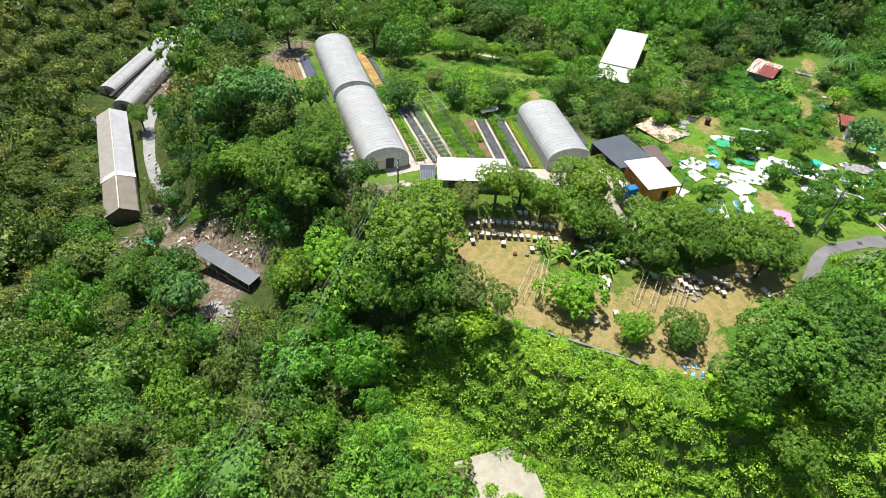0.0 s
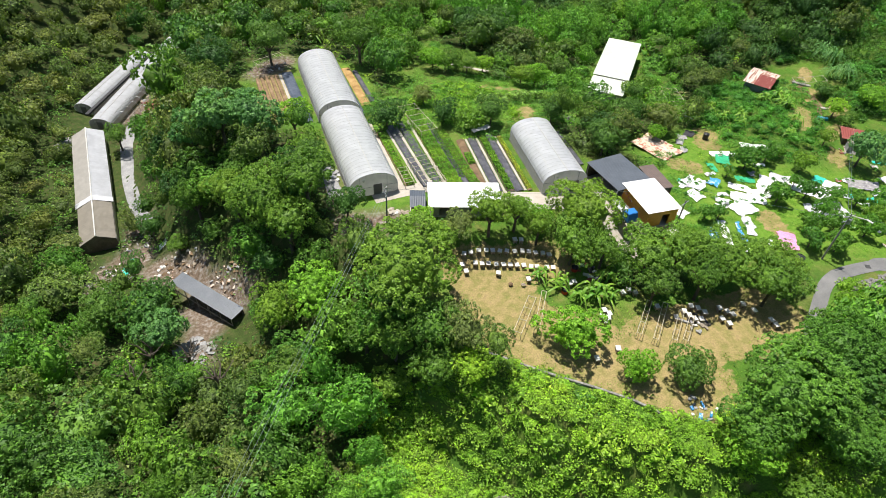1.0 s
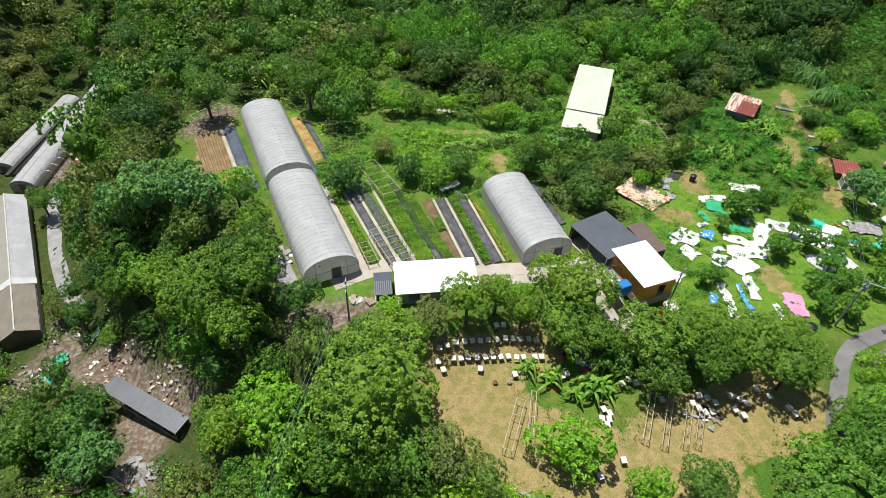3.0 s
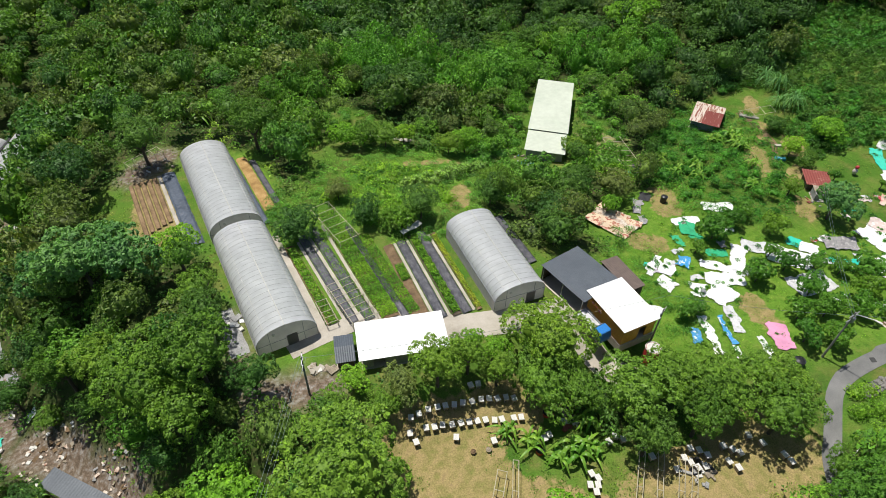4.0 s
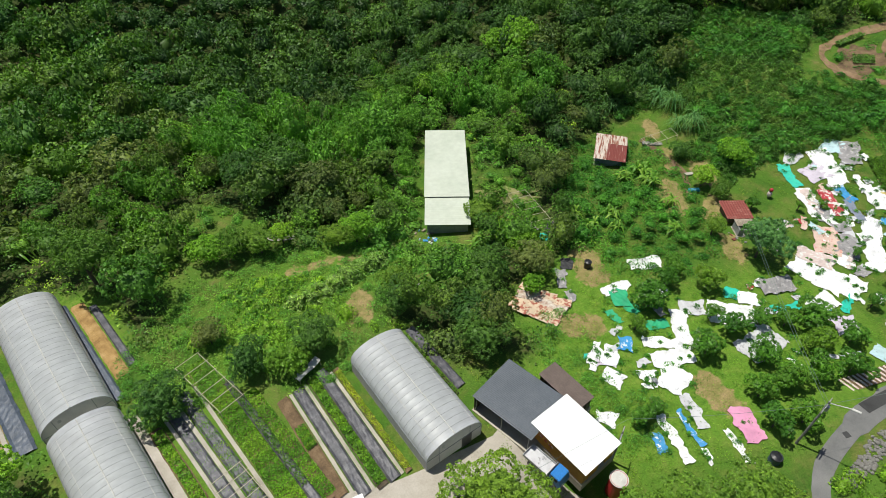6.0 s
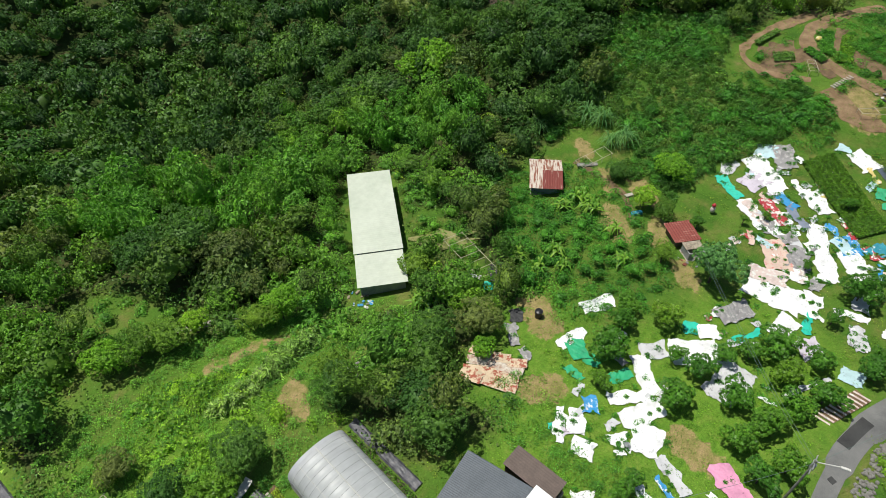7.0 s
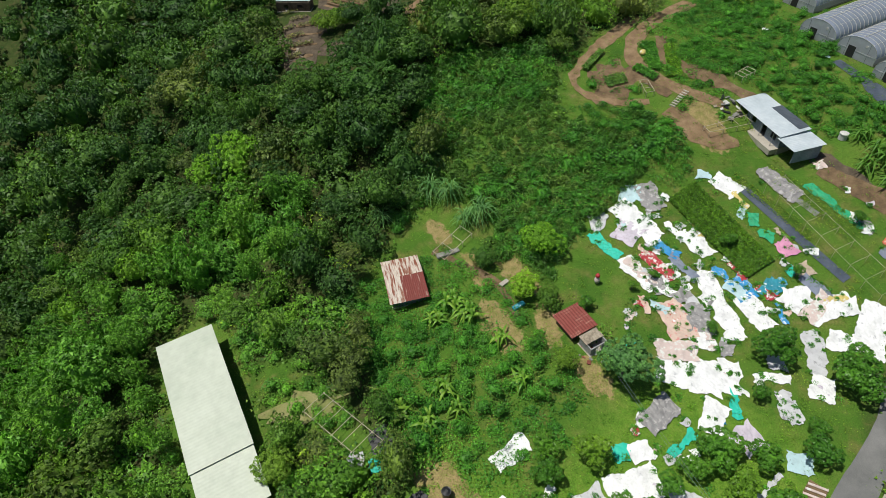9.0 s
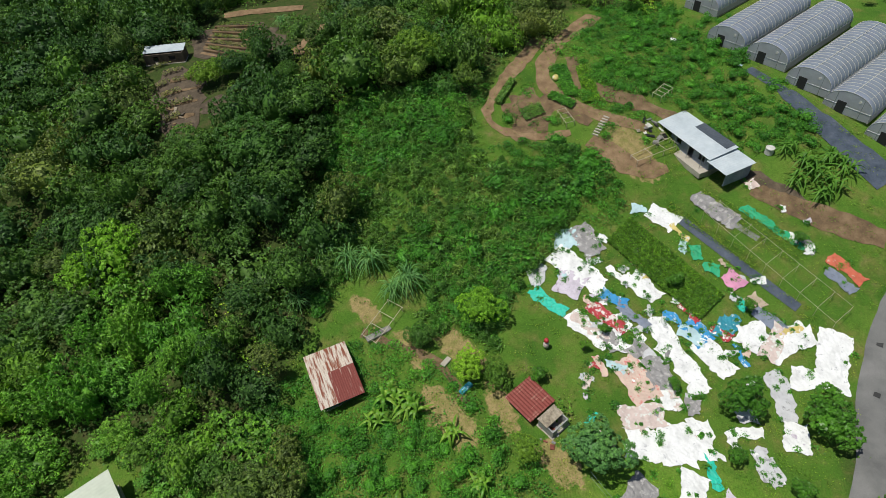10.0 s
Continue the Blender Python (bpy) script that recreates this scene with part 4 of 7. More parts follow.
# blue-grey house on the upper terrace
blue_house = house("blue_grey_house", 150.6, 46.3, 214, 10.4, 4.2, 2.3, WALL_BLUE, [(-3.4, 1.0, 0, 1.95), (-1.2, 1.0, 0.9, 1.8), (1.4, 1.0, 0, 1.95), (3.6, 1.2, 0.8, 1.8)], "blue-grey sheet-walled house with a pale metal roof", "house", 10.7)
roof(blue_house, corrugated(11.2, 5.2, 0.35, 0.35, amp=0.015), (0, -0.2, 2.4), ROOF_BLUE)
for k in range(5):
    y0 = -2.25 + 1.12 * k
    for sx in (-1, 1):
        bm = sheet(3, 8, lambda u, v: (sx * u * 4.25, y0 + (v - 0.5) * 1.16, 0.75 * (1 - u) - 0.05 * (k % 2) * 0.4 + (0.03 if round(v * 8) % 2 else 0)))
        pale = sx > 0 or k in (3, 4)
        r = part("roof_sheet", thick(bm, 0.02), HUT_PALE if pale else HUT_RED, hut, "pale sheet with rust streaks" if pale else "rusted red sheet")
        r.location.z = 1.92
roof(red_shed, corrugated(4.2, 4.2, 0.25, 0.42, amp=0.09), (0, 0, 1.9), ROOF_RUST_STREAK, "rusted red corrugated sheet")
for px in (-4.2, -1.4, 1.4, 4.2):
    part("porch_post", rod(bmesh.new(), (px, -2.75, -0.4), (px, -2.75, 2.42), 0.05), STEEL, blue_house)
part("porch_floor", box(bmesh.new(), 10.6, 1.3, 0.9, (0, -2.9, -0.85)), CONCRETE, blue_house)
roof(blue_house, corrugated(3.8, 5.4, 0.15, 0.35, amp=0.015), (7.2, -0.3, 2.15), ROOF_BLUE, "lower pale metal roof")
roof(blue_house, corrugated(6.4, 1.7, 0.08, 0.35, amp=0.015), (1.8, 1.6, 2.72), ROOF_GREY, "darker patched sheet")
part("side_wall", box(bmesh.new(), 0.12, 4.6, 2.2, (8.7, -0.2, -0.2)), WALL_BLUE, blue_house)
part("side_wall", box(bmesh.new(), 3.4, 0.12, 2.2, (7.1, 2.0, -0.2)), WALL_BLUE, blue_house)

# ---- trees near the farm ----
tree(18.5, 55.6, 6.6, 11.6, "broad")
tree(12.0, 53.0, 4.0, 8.0, "broad")
tree(3.6, 77.6, 6.6, 11.0, "broad")
tree(9.5, 75.2, 5.0, 10.0, "broad")
tree(6.0, 72.0, 4.2, 9.0, "broad")
tree(-14.6, 79.4, 3.0, 5.6, "dark")
tree(-0.5, 98.7, 5.2, 10.0, "teal")
tree(4.2, 95.5, 4.6, 9.5, "teal")
tree(-5.5, 101.5, 4.5, 9.0, "teal")
tree(-9.2, 96.5, 4.0, 8.5, "dark")
tree(-12.6, 113.3, 3.6, 7.5, "dark")
tree(10.9, 94.4, 3.3, 7.0, "lime")
tree(32.7, 62.9, 3.4, 7.4, "broad")
tree(46.6, 60.8, 5.05, 8.0, "broad")
tree(42.4, 55.9, 4.7, 8.0, "broad")
tree(48.9, 45.7, 3.0, 6.2, "dark")
tree(50.7, 50.4, 4.5, 8.4, "broad")
tree(59.4, 46.8, 5.2, 8.6, "broad")
tree(63.2, 40.8, 3.9, 7.4, "broad")
tree(66.2, 44.8, 3.4, 6.4, "broad")
tree(26.5, 93.9, 3.5, 5.0, "dark")
tree(1.7, 64.6, 4.4, 9.0, "broad")
tree(7.9, 61.9, 3.6, 8.0, "lime")
tree(22.6, 47.1, 3.6, 6.0, "grey")
tree(18.9, 45.4, 3.4, 6.0, "broad")
tree(15.1, 50.1, 3.6, 7.0, "broad")
tree(22.3, 43.1, 2.4, 4.2, "lime")
tree(13.6, 47.6, 3.0, 5.4, "broad")
tree(35.5, 42.6, 4.1, 5.8, "lime", 1.05)
tree(40.3, 36.4, 2.9, 4.2, "lime", 1.05)
tree(46.2, 34.2, 3.4, 4.6, "dark")
tree(52.8, 26.8, 7.4, 9.4, "great", 0.8)
tree(61.1, 27.5, 5.2, 8.4, "great", 0.85)
tree(56.1, 21.3, 3.8, 5.6, "great", 0.9)
tree(50.6, 18.6, 3.0, 4.6, "broad")
tree(46.1, 23.3, 2.8, 4.4, "lime")
tree(61.1, 29.0, 4.8, 9.5, "great")
tree(47.4, 25.4, 4.2, 6.4, "great")
tree(0.2, 119.2, 4.8, 9.5, "dark")
tree(27.9, 118.6, 4.2, 9.0, "broad")
tree(-6.9, 91.6, 4.2, 8.5, "broad")
tree(-16.5, 99.0, 3.2, 6.5, "dark")
tree(-0.8, 85.0, 4.4, 9.0, "broad")
tree(-12.0, 92.0, 2.0, 3.4, "broad")
tree(-22.5, 77.5, 4.4, 8.0, "dark")
tree(-13.6, 69.4, 3.6, 7.0, "teal")
tree(10.7, 122.3, 4.0, 8.5, "dark")

# ---- orchard and other placed trees ----
for x, y, r in [(82.4, 67.0, 2.9), (87.3, 67.5, 2.0), (90.3, 68.6, 1.8), (91.2, 63.4, 2.2), (86.5, 60.1, 1.4), (86.2, 57.2, 2.1), (80.6, 57.5, 2.4), (84.7, 52.2, 2.2), (82.7, 48.6, 2.4), (79.3, 50.0, 2.2),
                (87.2, 46.6, 2.2), (95.6, 50.7, 2.4), (92.6, 52.9, 1.8), (91.4, 44.2, 2.2), (96.3, 46.0, 1.9), (98.5, 40.8, 1.9), (92.0, 48.5, 2.2), (76.5, 47.0, 2.1), (79.4, 45.0, 2.2), (90.1, 55.3, 1.4)]:
    tree(x, y, r * 0.95, 1.2 * r + 0.8, "orchard", 0.95)
for x, y, r in [(77.6, 65.8, 1.4), (66.5, 57.5, 1.7), (68.7, 57.0, 1.4), (111.0, 44.8, 3.0), (109.0, 36.2, 3.5), (112.7, 51.9, 1.0), (112.1, 67.6, 1.3), (104.5, 46.5, 1.3), (126.9, 50.6, 1.2), (124.0, 42.0, 1.1), (134.0, 34.6, 1.0), (101.4, 40.6, 1.4), (119.3, 59.9, 0.7), (116.8, 62.3, 0.8)]:
    tree(x, y, r * 0.9, 1.1 * r + 0.9, "orchard", 0.95)
tree(72.6, 79.4, 1.9, 3.2, "lime")
tree(158.4, 128.6, 3.0, 4.2, "broad")
tree(160.6, 125.4, 3.0, 4.2, "broad")
tree(36.5, 92.6, 3.0, 4.4, "dark")
tree(35.0, 99.6, 2.4, 3.6, "grey")
tree(41.7, 113.4, 2.8, 4.4, "lime")
tree(44.9, 112.6, 2.7, 4.4, "broad")
tree(48.3, 111.0, 2.9, 4.6, "broad")
tree(51.9, 111.0, 2.2, 3.6, "lime")
tree(58.0, 105.4, 2.6, 4.4, "broad")
tree(61.2, 105.2, 3.0, 5.0, "lime")
tree(61.4, 112.2, 2.8, 4.8, "grey")
tree(53.3, 125.0, 4.6, 8.5, "dark")
tree(59.8, 124.6, 4.8, 9.0, "dark")
tree(62.4, 118.4, 4.2, 8.2, "grey")
tree(65.4, 83.1, 4.4, 6.6, "dark")
tree(61.0, 80.0, 3.8, 6.2, "dark")
tree(59.4, 76.4, 3.9, 6.4, "dark")
tree(75.5, 82.1, 3.3, 5.6, "grey")
tree(70.5, 85.6, 3.4, 5.6, "dark")
tree(102.3, 61.7, 3.6, 6.5, "teal")
tree(120.0, 75.8, 2.9, 4.6, "lime")
tree(112.0, 76.4, 2.4, 4.0, "lime")
tree(115.9, 83.2, 2.1, 3.2, "dark")
tree(102.0, 68.8, 1.9, 3.4, "broad")
tree(111.4, 72.8, 2.0, 3.2, "broad")
tree(139.8, 112.0, 6.4, 10.5, "dark")
tree(139.3, 122.0, 4.8, 9.0, "dark")
tree(134.5, 106.5, 4.6, 9.0, "dark")
tree(123.0, 128.4, 4.6, 8.5, "lime")
tree(119.5, 132.6, 3.6, 7.0, "lime")
tree(161.6, 121.8, 2.8, 4.4, "dark")
tree(158.2, 112.5, 2.6, 5.0, "dark")
tree(163.3, 90.8, 4.6, 8.0, "broad")
tree(79.6, 97.0, 2.6, 4.2, "broad")
tree(56.0, 88.5, 3.2, 5.2, "dark")
tree(58.5, 92.0, 2.8, 4.8, "broad")
tree(44.5, 90.0, 3.2, 5.2, "dark")
tree(40.8, 89.0, 2.7, 4.0, "orchard")
tree(40.2, 63.0, 1.9, 3.6, "lime")
tree(38.6, 65.2, 1.6, 3.0, "lime")
tree(36.6, 62.8, 2.6, 6.2, "broad")
tree(39.2, 60.4, 2.4, 5.4, "broad")
tree(28.4, 63.6, 2.6, 4.6, "grey")
tree(25.8, 62.6, 2.0, 4.0, "broad")
tree(24.0, 66.4, 1.8, 3.6, "lime")
tree(20.5, 64.6, 2.4, 4.2, "broad")
tree(14.2, 70.6, 2.8, 5.6, "dark")
tree(11.4, 82.5, 3.0, 6.4, "dark")
tree(11.6, 86.4, 3.2, 6.4, "broad")
tree(55.5, 44.8, 3.2, 7.4, "broad")
tree(55.4, 49.8, 3.6, 8.0, "broad")
tree(46.2, 54.0, 2.8, 6.2, "broad")
tree(66.5, 42.6, 2.4, 6.0, "broad")
tree(64.8, 33.6, 2.6, 4.6, "broad")


# ---- crops ----
def bed_line(x, y0, y1):
    """Beds follow the lean of the greenhouses beside them."""
    k = -0.03 if x < 30 else (0.0 if x < 35.9 else 0.10)
    return [(x + k * (y0 - 80), y0), (x + k * (y1 - 80), y1)]


def bed(x, y0, y1, w, material, label, lift=0.16, category="crop bed", ragged=0.05):
    """A low raised bed with sloping shoulders."""
    (ax, ay), (bx, by) = bed_line(x, y0, y1)
    n = int((y1 - y0) / 0.5)
    rng = random.Random(int(x * 31 + y0))

    def f(u, v):
        px, py = ax + (bx - ax) * u, ay + (by - ay) * u
        o = (v - 0.5) * w * (1 + rng.uniform(-ragged, ragged))
        return (px + o, py, ground(px, py) + 0.07 + (lift if 0.15 < v < 0.85 else 0) + rng.uniform(-0.02, 0.02))
    return solo("crop_bed", sheet(n, 6, f), material, Matrix(), label, category)


def row_plants(name, x, y0, y1, w, material, label, n, leaf, height, lean=True):
    n, leaf = int(n * 3.4), leaf * 0.68
    rng = np.random.default_rng(int(x * 100))
    (ax, ay), (bx, by) = bed_line(x, y0, y1) if lean else ((x, y0), (x, y1))
    u = rng.random(n)
    g = np.array([ground(x, y0 + (y1 - y0) * t) for t in np.linspace(0, 1, 20)])
    at = np.stack([ax + (bx - ax) * u + rng.uniform(-0.5, 0.5, n) * w, ay + (by - ay) * u, np.interp(u, np.linspace(0, 1, 20), g) + 0.15 + height * rng.random(n) * (0.4 + 0.6 * np.abs(np.sin(u * 37)))], 1)
    tint = np.clip(0.5 + 0.35 * np.sin(u * 19 + x) + rng.normal(0, 0.12, n), 0, 1)
    v = leaf_tris(rng, at, np.tile((0, 0, 0.7), (n, 1)), leaf * 0.9, leaf * 0.6)
    ob = new(name, fast_mesh(name, v, tris_of(n), material, np.repeat(tint, 3)))
    return tagged(ob, label, "crop", kind="stuff")


bed(25.2, 76.5, 92.5, 1.5, SOIL, "narrow soil bed with leafy greens")
bed(26.6, 76, 93, 0.4, CONCRETE, "pale strip between the beds", 0.02, "path")
bed(27.5, 75.5, 94, 1.25, MULCH_FILM, "bed under dark plastic mulch film")
bed(28.4, 75, 94, 0.45, CONCRETE, "pale strip between the beds", 0.02, "path")
bed(29.5, 75, 95, 1.4, MULCH_FILM, "bed under dark film with sparse seedlings")
bed(30.55, 74.5, 95, 0.45, CONCRETE, "pale strip between the beds", 0.02, "path")
bed(32.1, 74, 98, 2.4, SOIL, "wide bed covered with bright green leaves")
bed(33.85, 73.5, 93, 1.0, MULCH_FILM, "narrow dark film bed")
bed(35.1, 73, 90, 1.4, SOIL, "weedy bed of bright greens")
bed(36.7, 72.5, 86.5, 1.5, SOIL, "bare brown soil bed")
bed(37.75, 72, 86.5, 0.4, CONCRETE, "pale strip between the beds", 0.02, "path")
bed(38.75, 71, 86.5, 1.35, MULCH_FILM, "bed under dark plastic mulch film")
bed(39.7, 71, 86.5, 0.4, CONCRETE, "pale strip between the beds", 0.02, "path")
bed(40.7, 70.5, 87, 1.3, SOIL_DARK, "bed of staked green plants")
bed(42.1, 70.3, 87, 1.35, MULCH_FILM, "bed under dark plastic mulch film")
bed(43.05, 70.3, 86, 0.4, CONCRETE, "pale strip between the beds", 0.02, "path")
bed(43.75, 70, 86, 0.8, SOIL, "bed of yellowing crop against the greenhouse")
bed(12.7, 99, 118.5, 0.5, CONCRETE, "pale strip beside the film bed", 0.03, "path")
bed(14.1, 99, 118.5, 2.1, BLUE_FILM, "blue-black film bed beside the greenhouse")
bed(23.9, 99, 118.5, 1.3, BLUE_FILM, "blue-black film bed beside the greenhouse")
bed(25.6, 102, 117.5, 1.7, STRAW, "bed mulched with golden straw")
bed(27.1, 103, 116, 1.0, MULCH_FILM, "crumpled dark film bed")
for k in range(5):
    bed(8.3 + 0.9 * k, 104.5 + 0.3 * k, 118, 0.7, SOIL_PALE, "pale ridged soil bed without plants", 0.2)
bed(13.8, 77, 85, 2.2, WALL_GREY, "grey ground sheet beside the greenhouse", 0.03, "ground sheet")
bed(53.2, 73.5, 84, 1.2, SOIL_DARK, "damp bed behind the greenhouse")
bed(54.6, 74, 85, 1.3, MULCH_FILM, "crumpled dark film behind the greenhouse")
row_plants("crop_row", 25.2, 76.5, 92, 1.2, LEAF_CROP, "leafy green vegetables in a row", 1500, 0.3, 0.35)
row_plants("crop_row", 27.5, 76, 93, 0.9, LEAF_REED, "grey-green seedlings through film", 420, 0.22, 0.12)
row_plants("crop_row", 29.5, 75, 95, 1.2, LEAF_CROP, "sparse green seedlings", 700, 0.24, 0.2)
row_plants("crop_row", 32.1, 74.5, 98, 2.3, LEAF_CROP, "bright green leafy crop", 4200, 0.3, 0.45)
row_plants("crop_row", 35.1, 73.5, 90, 1.5, LEAF_CROP, "bright green weedy crop", 1800, 0.28, 0.35)
row_plants("crop_row", 36.7, 79, 82, 1.2, LEAF_CROP, "bushy green plant on bare soil", 350, 0.28, 0.7)
row_plants("crop_row", 33.85, 76, 92, 0.8, LEAF_OLIVE, "climbing plants along a line", 500, 0.26, 0.7)
row_plants("crop_row", 40.7, 71, 86.5, 1.1, LEAF_CROP, "staked green plants", 1500, 0.3, 0.7)
row_plants("crop_row", 43.75, 70.3, 85.5, 0.7, LEAF_YELLOW, "yellow-green crop", 900, 0.26, 0.35)
row_plants("crop_row", 53.2, 73.5, 84, 1.0, LEAF_OLIVE, "dark green plants", 500, 0.28, 0.5)
cover = thing("white_awning", pose(41.6, 87.6, ground(41.6, 87.6), 0, 0, 14), "white sheet awning at the end of the crop beds", "awning")
part("sheet", thick(sheet(10, 3, lambda u, v: ((u - 0.5) * 3.6, (v - 0.5) * 0.9, 1.0 + 0.12 * math.sin(u * 7) + 0.15 * v)), 0.015), HIVE_WHITE, cover)
for px in (-1.7, 1.7):
    for py in (-0.38, 0.38):
        part("post", rod(bmesh.new(), (px, py, -0.2), (px, py, 1.0), 0.03, sides=5), WOOD, cover)
blot("grass", 28, 100, 6.5, 3.5, 0, GROUND, "green grass beyond the beds", "grass", 0.05)


BAMBOO_POLE = plain("pale_bamboo", (0.50, 0.45, 0.33), 0.6)


def trellis(x0, y0, x1, y1, h, n, label, w=1.6, r=0.04):
    """Posts in two rows with poles along and across them."""
    z = ground(x0, y0)
    t = thing("trellis", pose(x0, y0, z), label, "trellis", "pole trellises")
    d = Vector((x1 - x0, y1 - y0, 0))
    s = Vector((-d.y, d.x, 0)).normalized() * w / 2
    for sign in (-1, 1):
        for k in range(n + 1):
            p = d * k / n + s * sign
            gz = ground(x0 + p.x, y0 + p.y) - z
            part("post", rod(bmesh.new(), (p.x, p.y, gz - 0.3), (p.x, p.y, gz + h), r, sides=5), BAMBOO_POLE, t)
        e = d + s * sign
        part("long_pole", rod(bmesh.new(), (s.x * sign, s.y * sign, h), (e.x, e.y, ground(x0 + e.x, y0 + e.y) - z + h), r, sides=5), BAMBOO_POLE, t)
    for k in range(n + 1):
        p = d * k / n
        gz = ground(x0 + p.x, y0 + p.y) - z + h + 0.03
        part("cross_pole", rod(bmesh.new(), (p.x - s.x * 1.15, p.y - s.y * 1.15, gz), (p.x + s.x * 1.15, p.y + s.y * 1.15, gz), r, sides=5), BAMBOO_POLE, t)
    return t


trellis(28.8, 74.5, 28.2, 82, 1.3, 6, "pale bamboo pole trellis over the vegetable beds", 3.4)
trellis(32.6, 89, 31.4, 98, 1.4, 5, "pale bamboo pole trellis over the vegetable beds", 3.0)
trellis(7.6, 122.4, 13.0, 124.6, 1.3, 4, "pale bamboo pole frame beyond the greenhouse", 2.0)
trellis(25.0, 76, 25.0, 80, 1.1, 4, "pale bamboo pole trellis over the vegetable beds", 1.4)
trellis(29.6, 46.2, 34.0, 51.0, 1.2, 3, "long pale bamboo pole frame in the dry clearing", 1.0)
trellis(32.0, 45.7, 35.8, 51.2, 1.5, 2, "long pale bamboo pole frame in the dry clearing", 0.6)
trellis(44.2, 41.4, 48.7, 45.7, 1.1, 3, "long pale bamboo pole frame in the dry clearing", 0.6)
trellis(45.7, 40.0, 50.5, 44.7, 1.1, 3, "long pale bamboo pole frame in the dry clearing", 0.6)
trellis(47.9, 39.2, 51.8, 42.9, 1.1, 3, "long pale bamboo pole frame in the dry clearing", 0.6)
trellis(49.2, 38.7, 52.6, 41.8, 1.1, 3, "long pale bamboo pole frame in the dry clearing", 0.6)
trellis(84.6, 87, 88.6, 97, 1.3, 6, "grey collapsed pole trellis beside the long house", 3.2)
trellis(120.7, 87.4, 115.5, 90.0, 0.9, 3, "low pole fence on the small lawn", 2.4)
trellis(145.5, 55.6, 150.1, 49.5, 1.0, 3, "pale pole frame below the blue-grey house", 1.5)
trellis(158.0, 51.8, 160.0, 50.0, 0.9, 3, "small pale pole frame in long grass", 1.6)
trellis(154.0, 66.5, 151.5, 65.0, 1.0, 3, "bamboo pole frame in the terrace garden", 1.4)
solo("garden_slab", box(bmesh.new(), 3.6, 0.9, 0.35, bevel=0.05), STONE, pose(116.7, 89.0, ground(116.7, 89.0), 0, 0, 130), "long mossy stone trough on the lawn", "trough")


# ---- beehives ----
def beehive():
    t = thing("beehive", pose(0, 0, -60), "white beehive box with a flat pale lid", "beehive", "beehives in the clearing")
    part("hive_body", box(bmesh.new(), 0.44, 0.54, 0.34, (0, 0, 0.16), bevel=0.01), HIVE_WOOD, t, "unpainted timber box")
    part("lid", box(bmesh.new(), 0.52, 0.64, 0.07, (0, 0, 0.5), bevel=0.01), HIVE_WHITE, t, "white painted lid")
    part("entrance", box(bmesh.new(), 0.26, 0.02, 0.04, (0, -0.28, 0.19)), DARK, t)
    for sx in (-0.16, 0.16):
        part("stand_rail", box(bmesh.new(), 0.07, 0.5, 0.16, (sx, 0, 0)), WOOD, t)
    return t


hive_0 = beehive()
HIVES = [[(28.2, 60.9), (29.2, 60.9), (30.4, 60.9), (31.5, 60.7), (32.4, 60.5), (33.4, 60.2), (34.4, 60.0), (35.5, 59.7), (36.6, 59.5), (37.5, 59.2), (38.4, 58.8), (39.4, 58.5), (40.2, 58.0)],
         [(29.3, 59.3), (30.2, 59.0), (31.1, 58.8), (32.1, 58.4), (33.1, 58.1), (34.0, 57.8), (34.9, 57.5), (35.8, 57.2), (36.7, 56.7), (37.5, 56.4), (38.8, 55.9), (39.6, 55.6)],
         [(31.8, 56.9), (27.6, 58.4), (27.4, 59.5), (35.3, 54.6), (40.4, 52.2), (41.1, 52.3), (36.2, 61.3), (37.1, 61.1), (37.4, 40.0), (40.7, 40.5), (42.4, 46.5), (42.7, 45.8), (41.5, 45.6), (42.2, 45.2), (41.6, 44.7), (46.5, 48.5), (47.6, 48.7), (48.1, 48.0)],
         [(53.9, 43.6), (54.6, 43.0), (55.0, 42.1), (52.5, 43.1), (52.7, 42.3), (53.8, 41.3), (53.0, 41.6), (57.4, 42.1), (58.0, 41.3), (58.4, 40.6), (56.5, 40.5), (56.9, 39.5), (60.8, 41.6), (61.4, 40.2), (62.3, 38.1), (62.3, 37.2), (50.8, 42.5), (49.5, 44.9)]]
hive_rng = random.Random(3)
first = True
for row in HIVES:
    for x, y in row:
        m = pose(x, y, ground(x, y) + 0.02, 0, 0, -18 + hive_rng.uniform(-14, 14)) @ Matrix.Diagonal((1.2, 1.2, 1.2, 1))
        if first:
            hive_0.matrix_world = m
            first = False
        else:
            h = copy_thing(hive_0, m)
            h.scale = (1.2,) * 3


# ---- tarpaulins ----
TARP_WORDS = {"white": "crumpled white ground cloth spread on the grass", "grey_white": "dirty pale grey ground cloth", "grey": "heaped dark grey ground cloth", "grey_blue": "faded grey-blue ground cloth",
              "pale_blue": "pale blue ground cloth", "blue": "bright blue tarpaulin on the ground", "teal": "teal blue tarpaulin on the ground", "turquoise": "turquoise green tarpaulin on the ground",
              "green": "crumpled green netting on the ground", "red": "red printed banner cloth on the ground", "orange": "faded orange-red cloth on the ground", "pink": "pink cloth spread on the grass",
              "lilac": "pale lilac cloth with dark marks", "yellow": "pale yellow cloth strip", "beige": "beige cloth on the ground", "blush": "pale pinkish ground cloth", "black": "crumpled black plastic sheet on the grass", "patchwork": "peach and pink patched ground cloth"}
tarp_n = [0]
TARPS = []


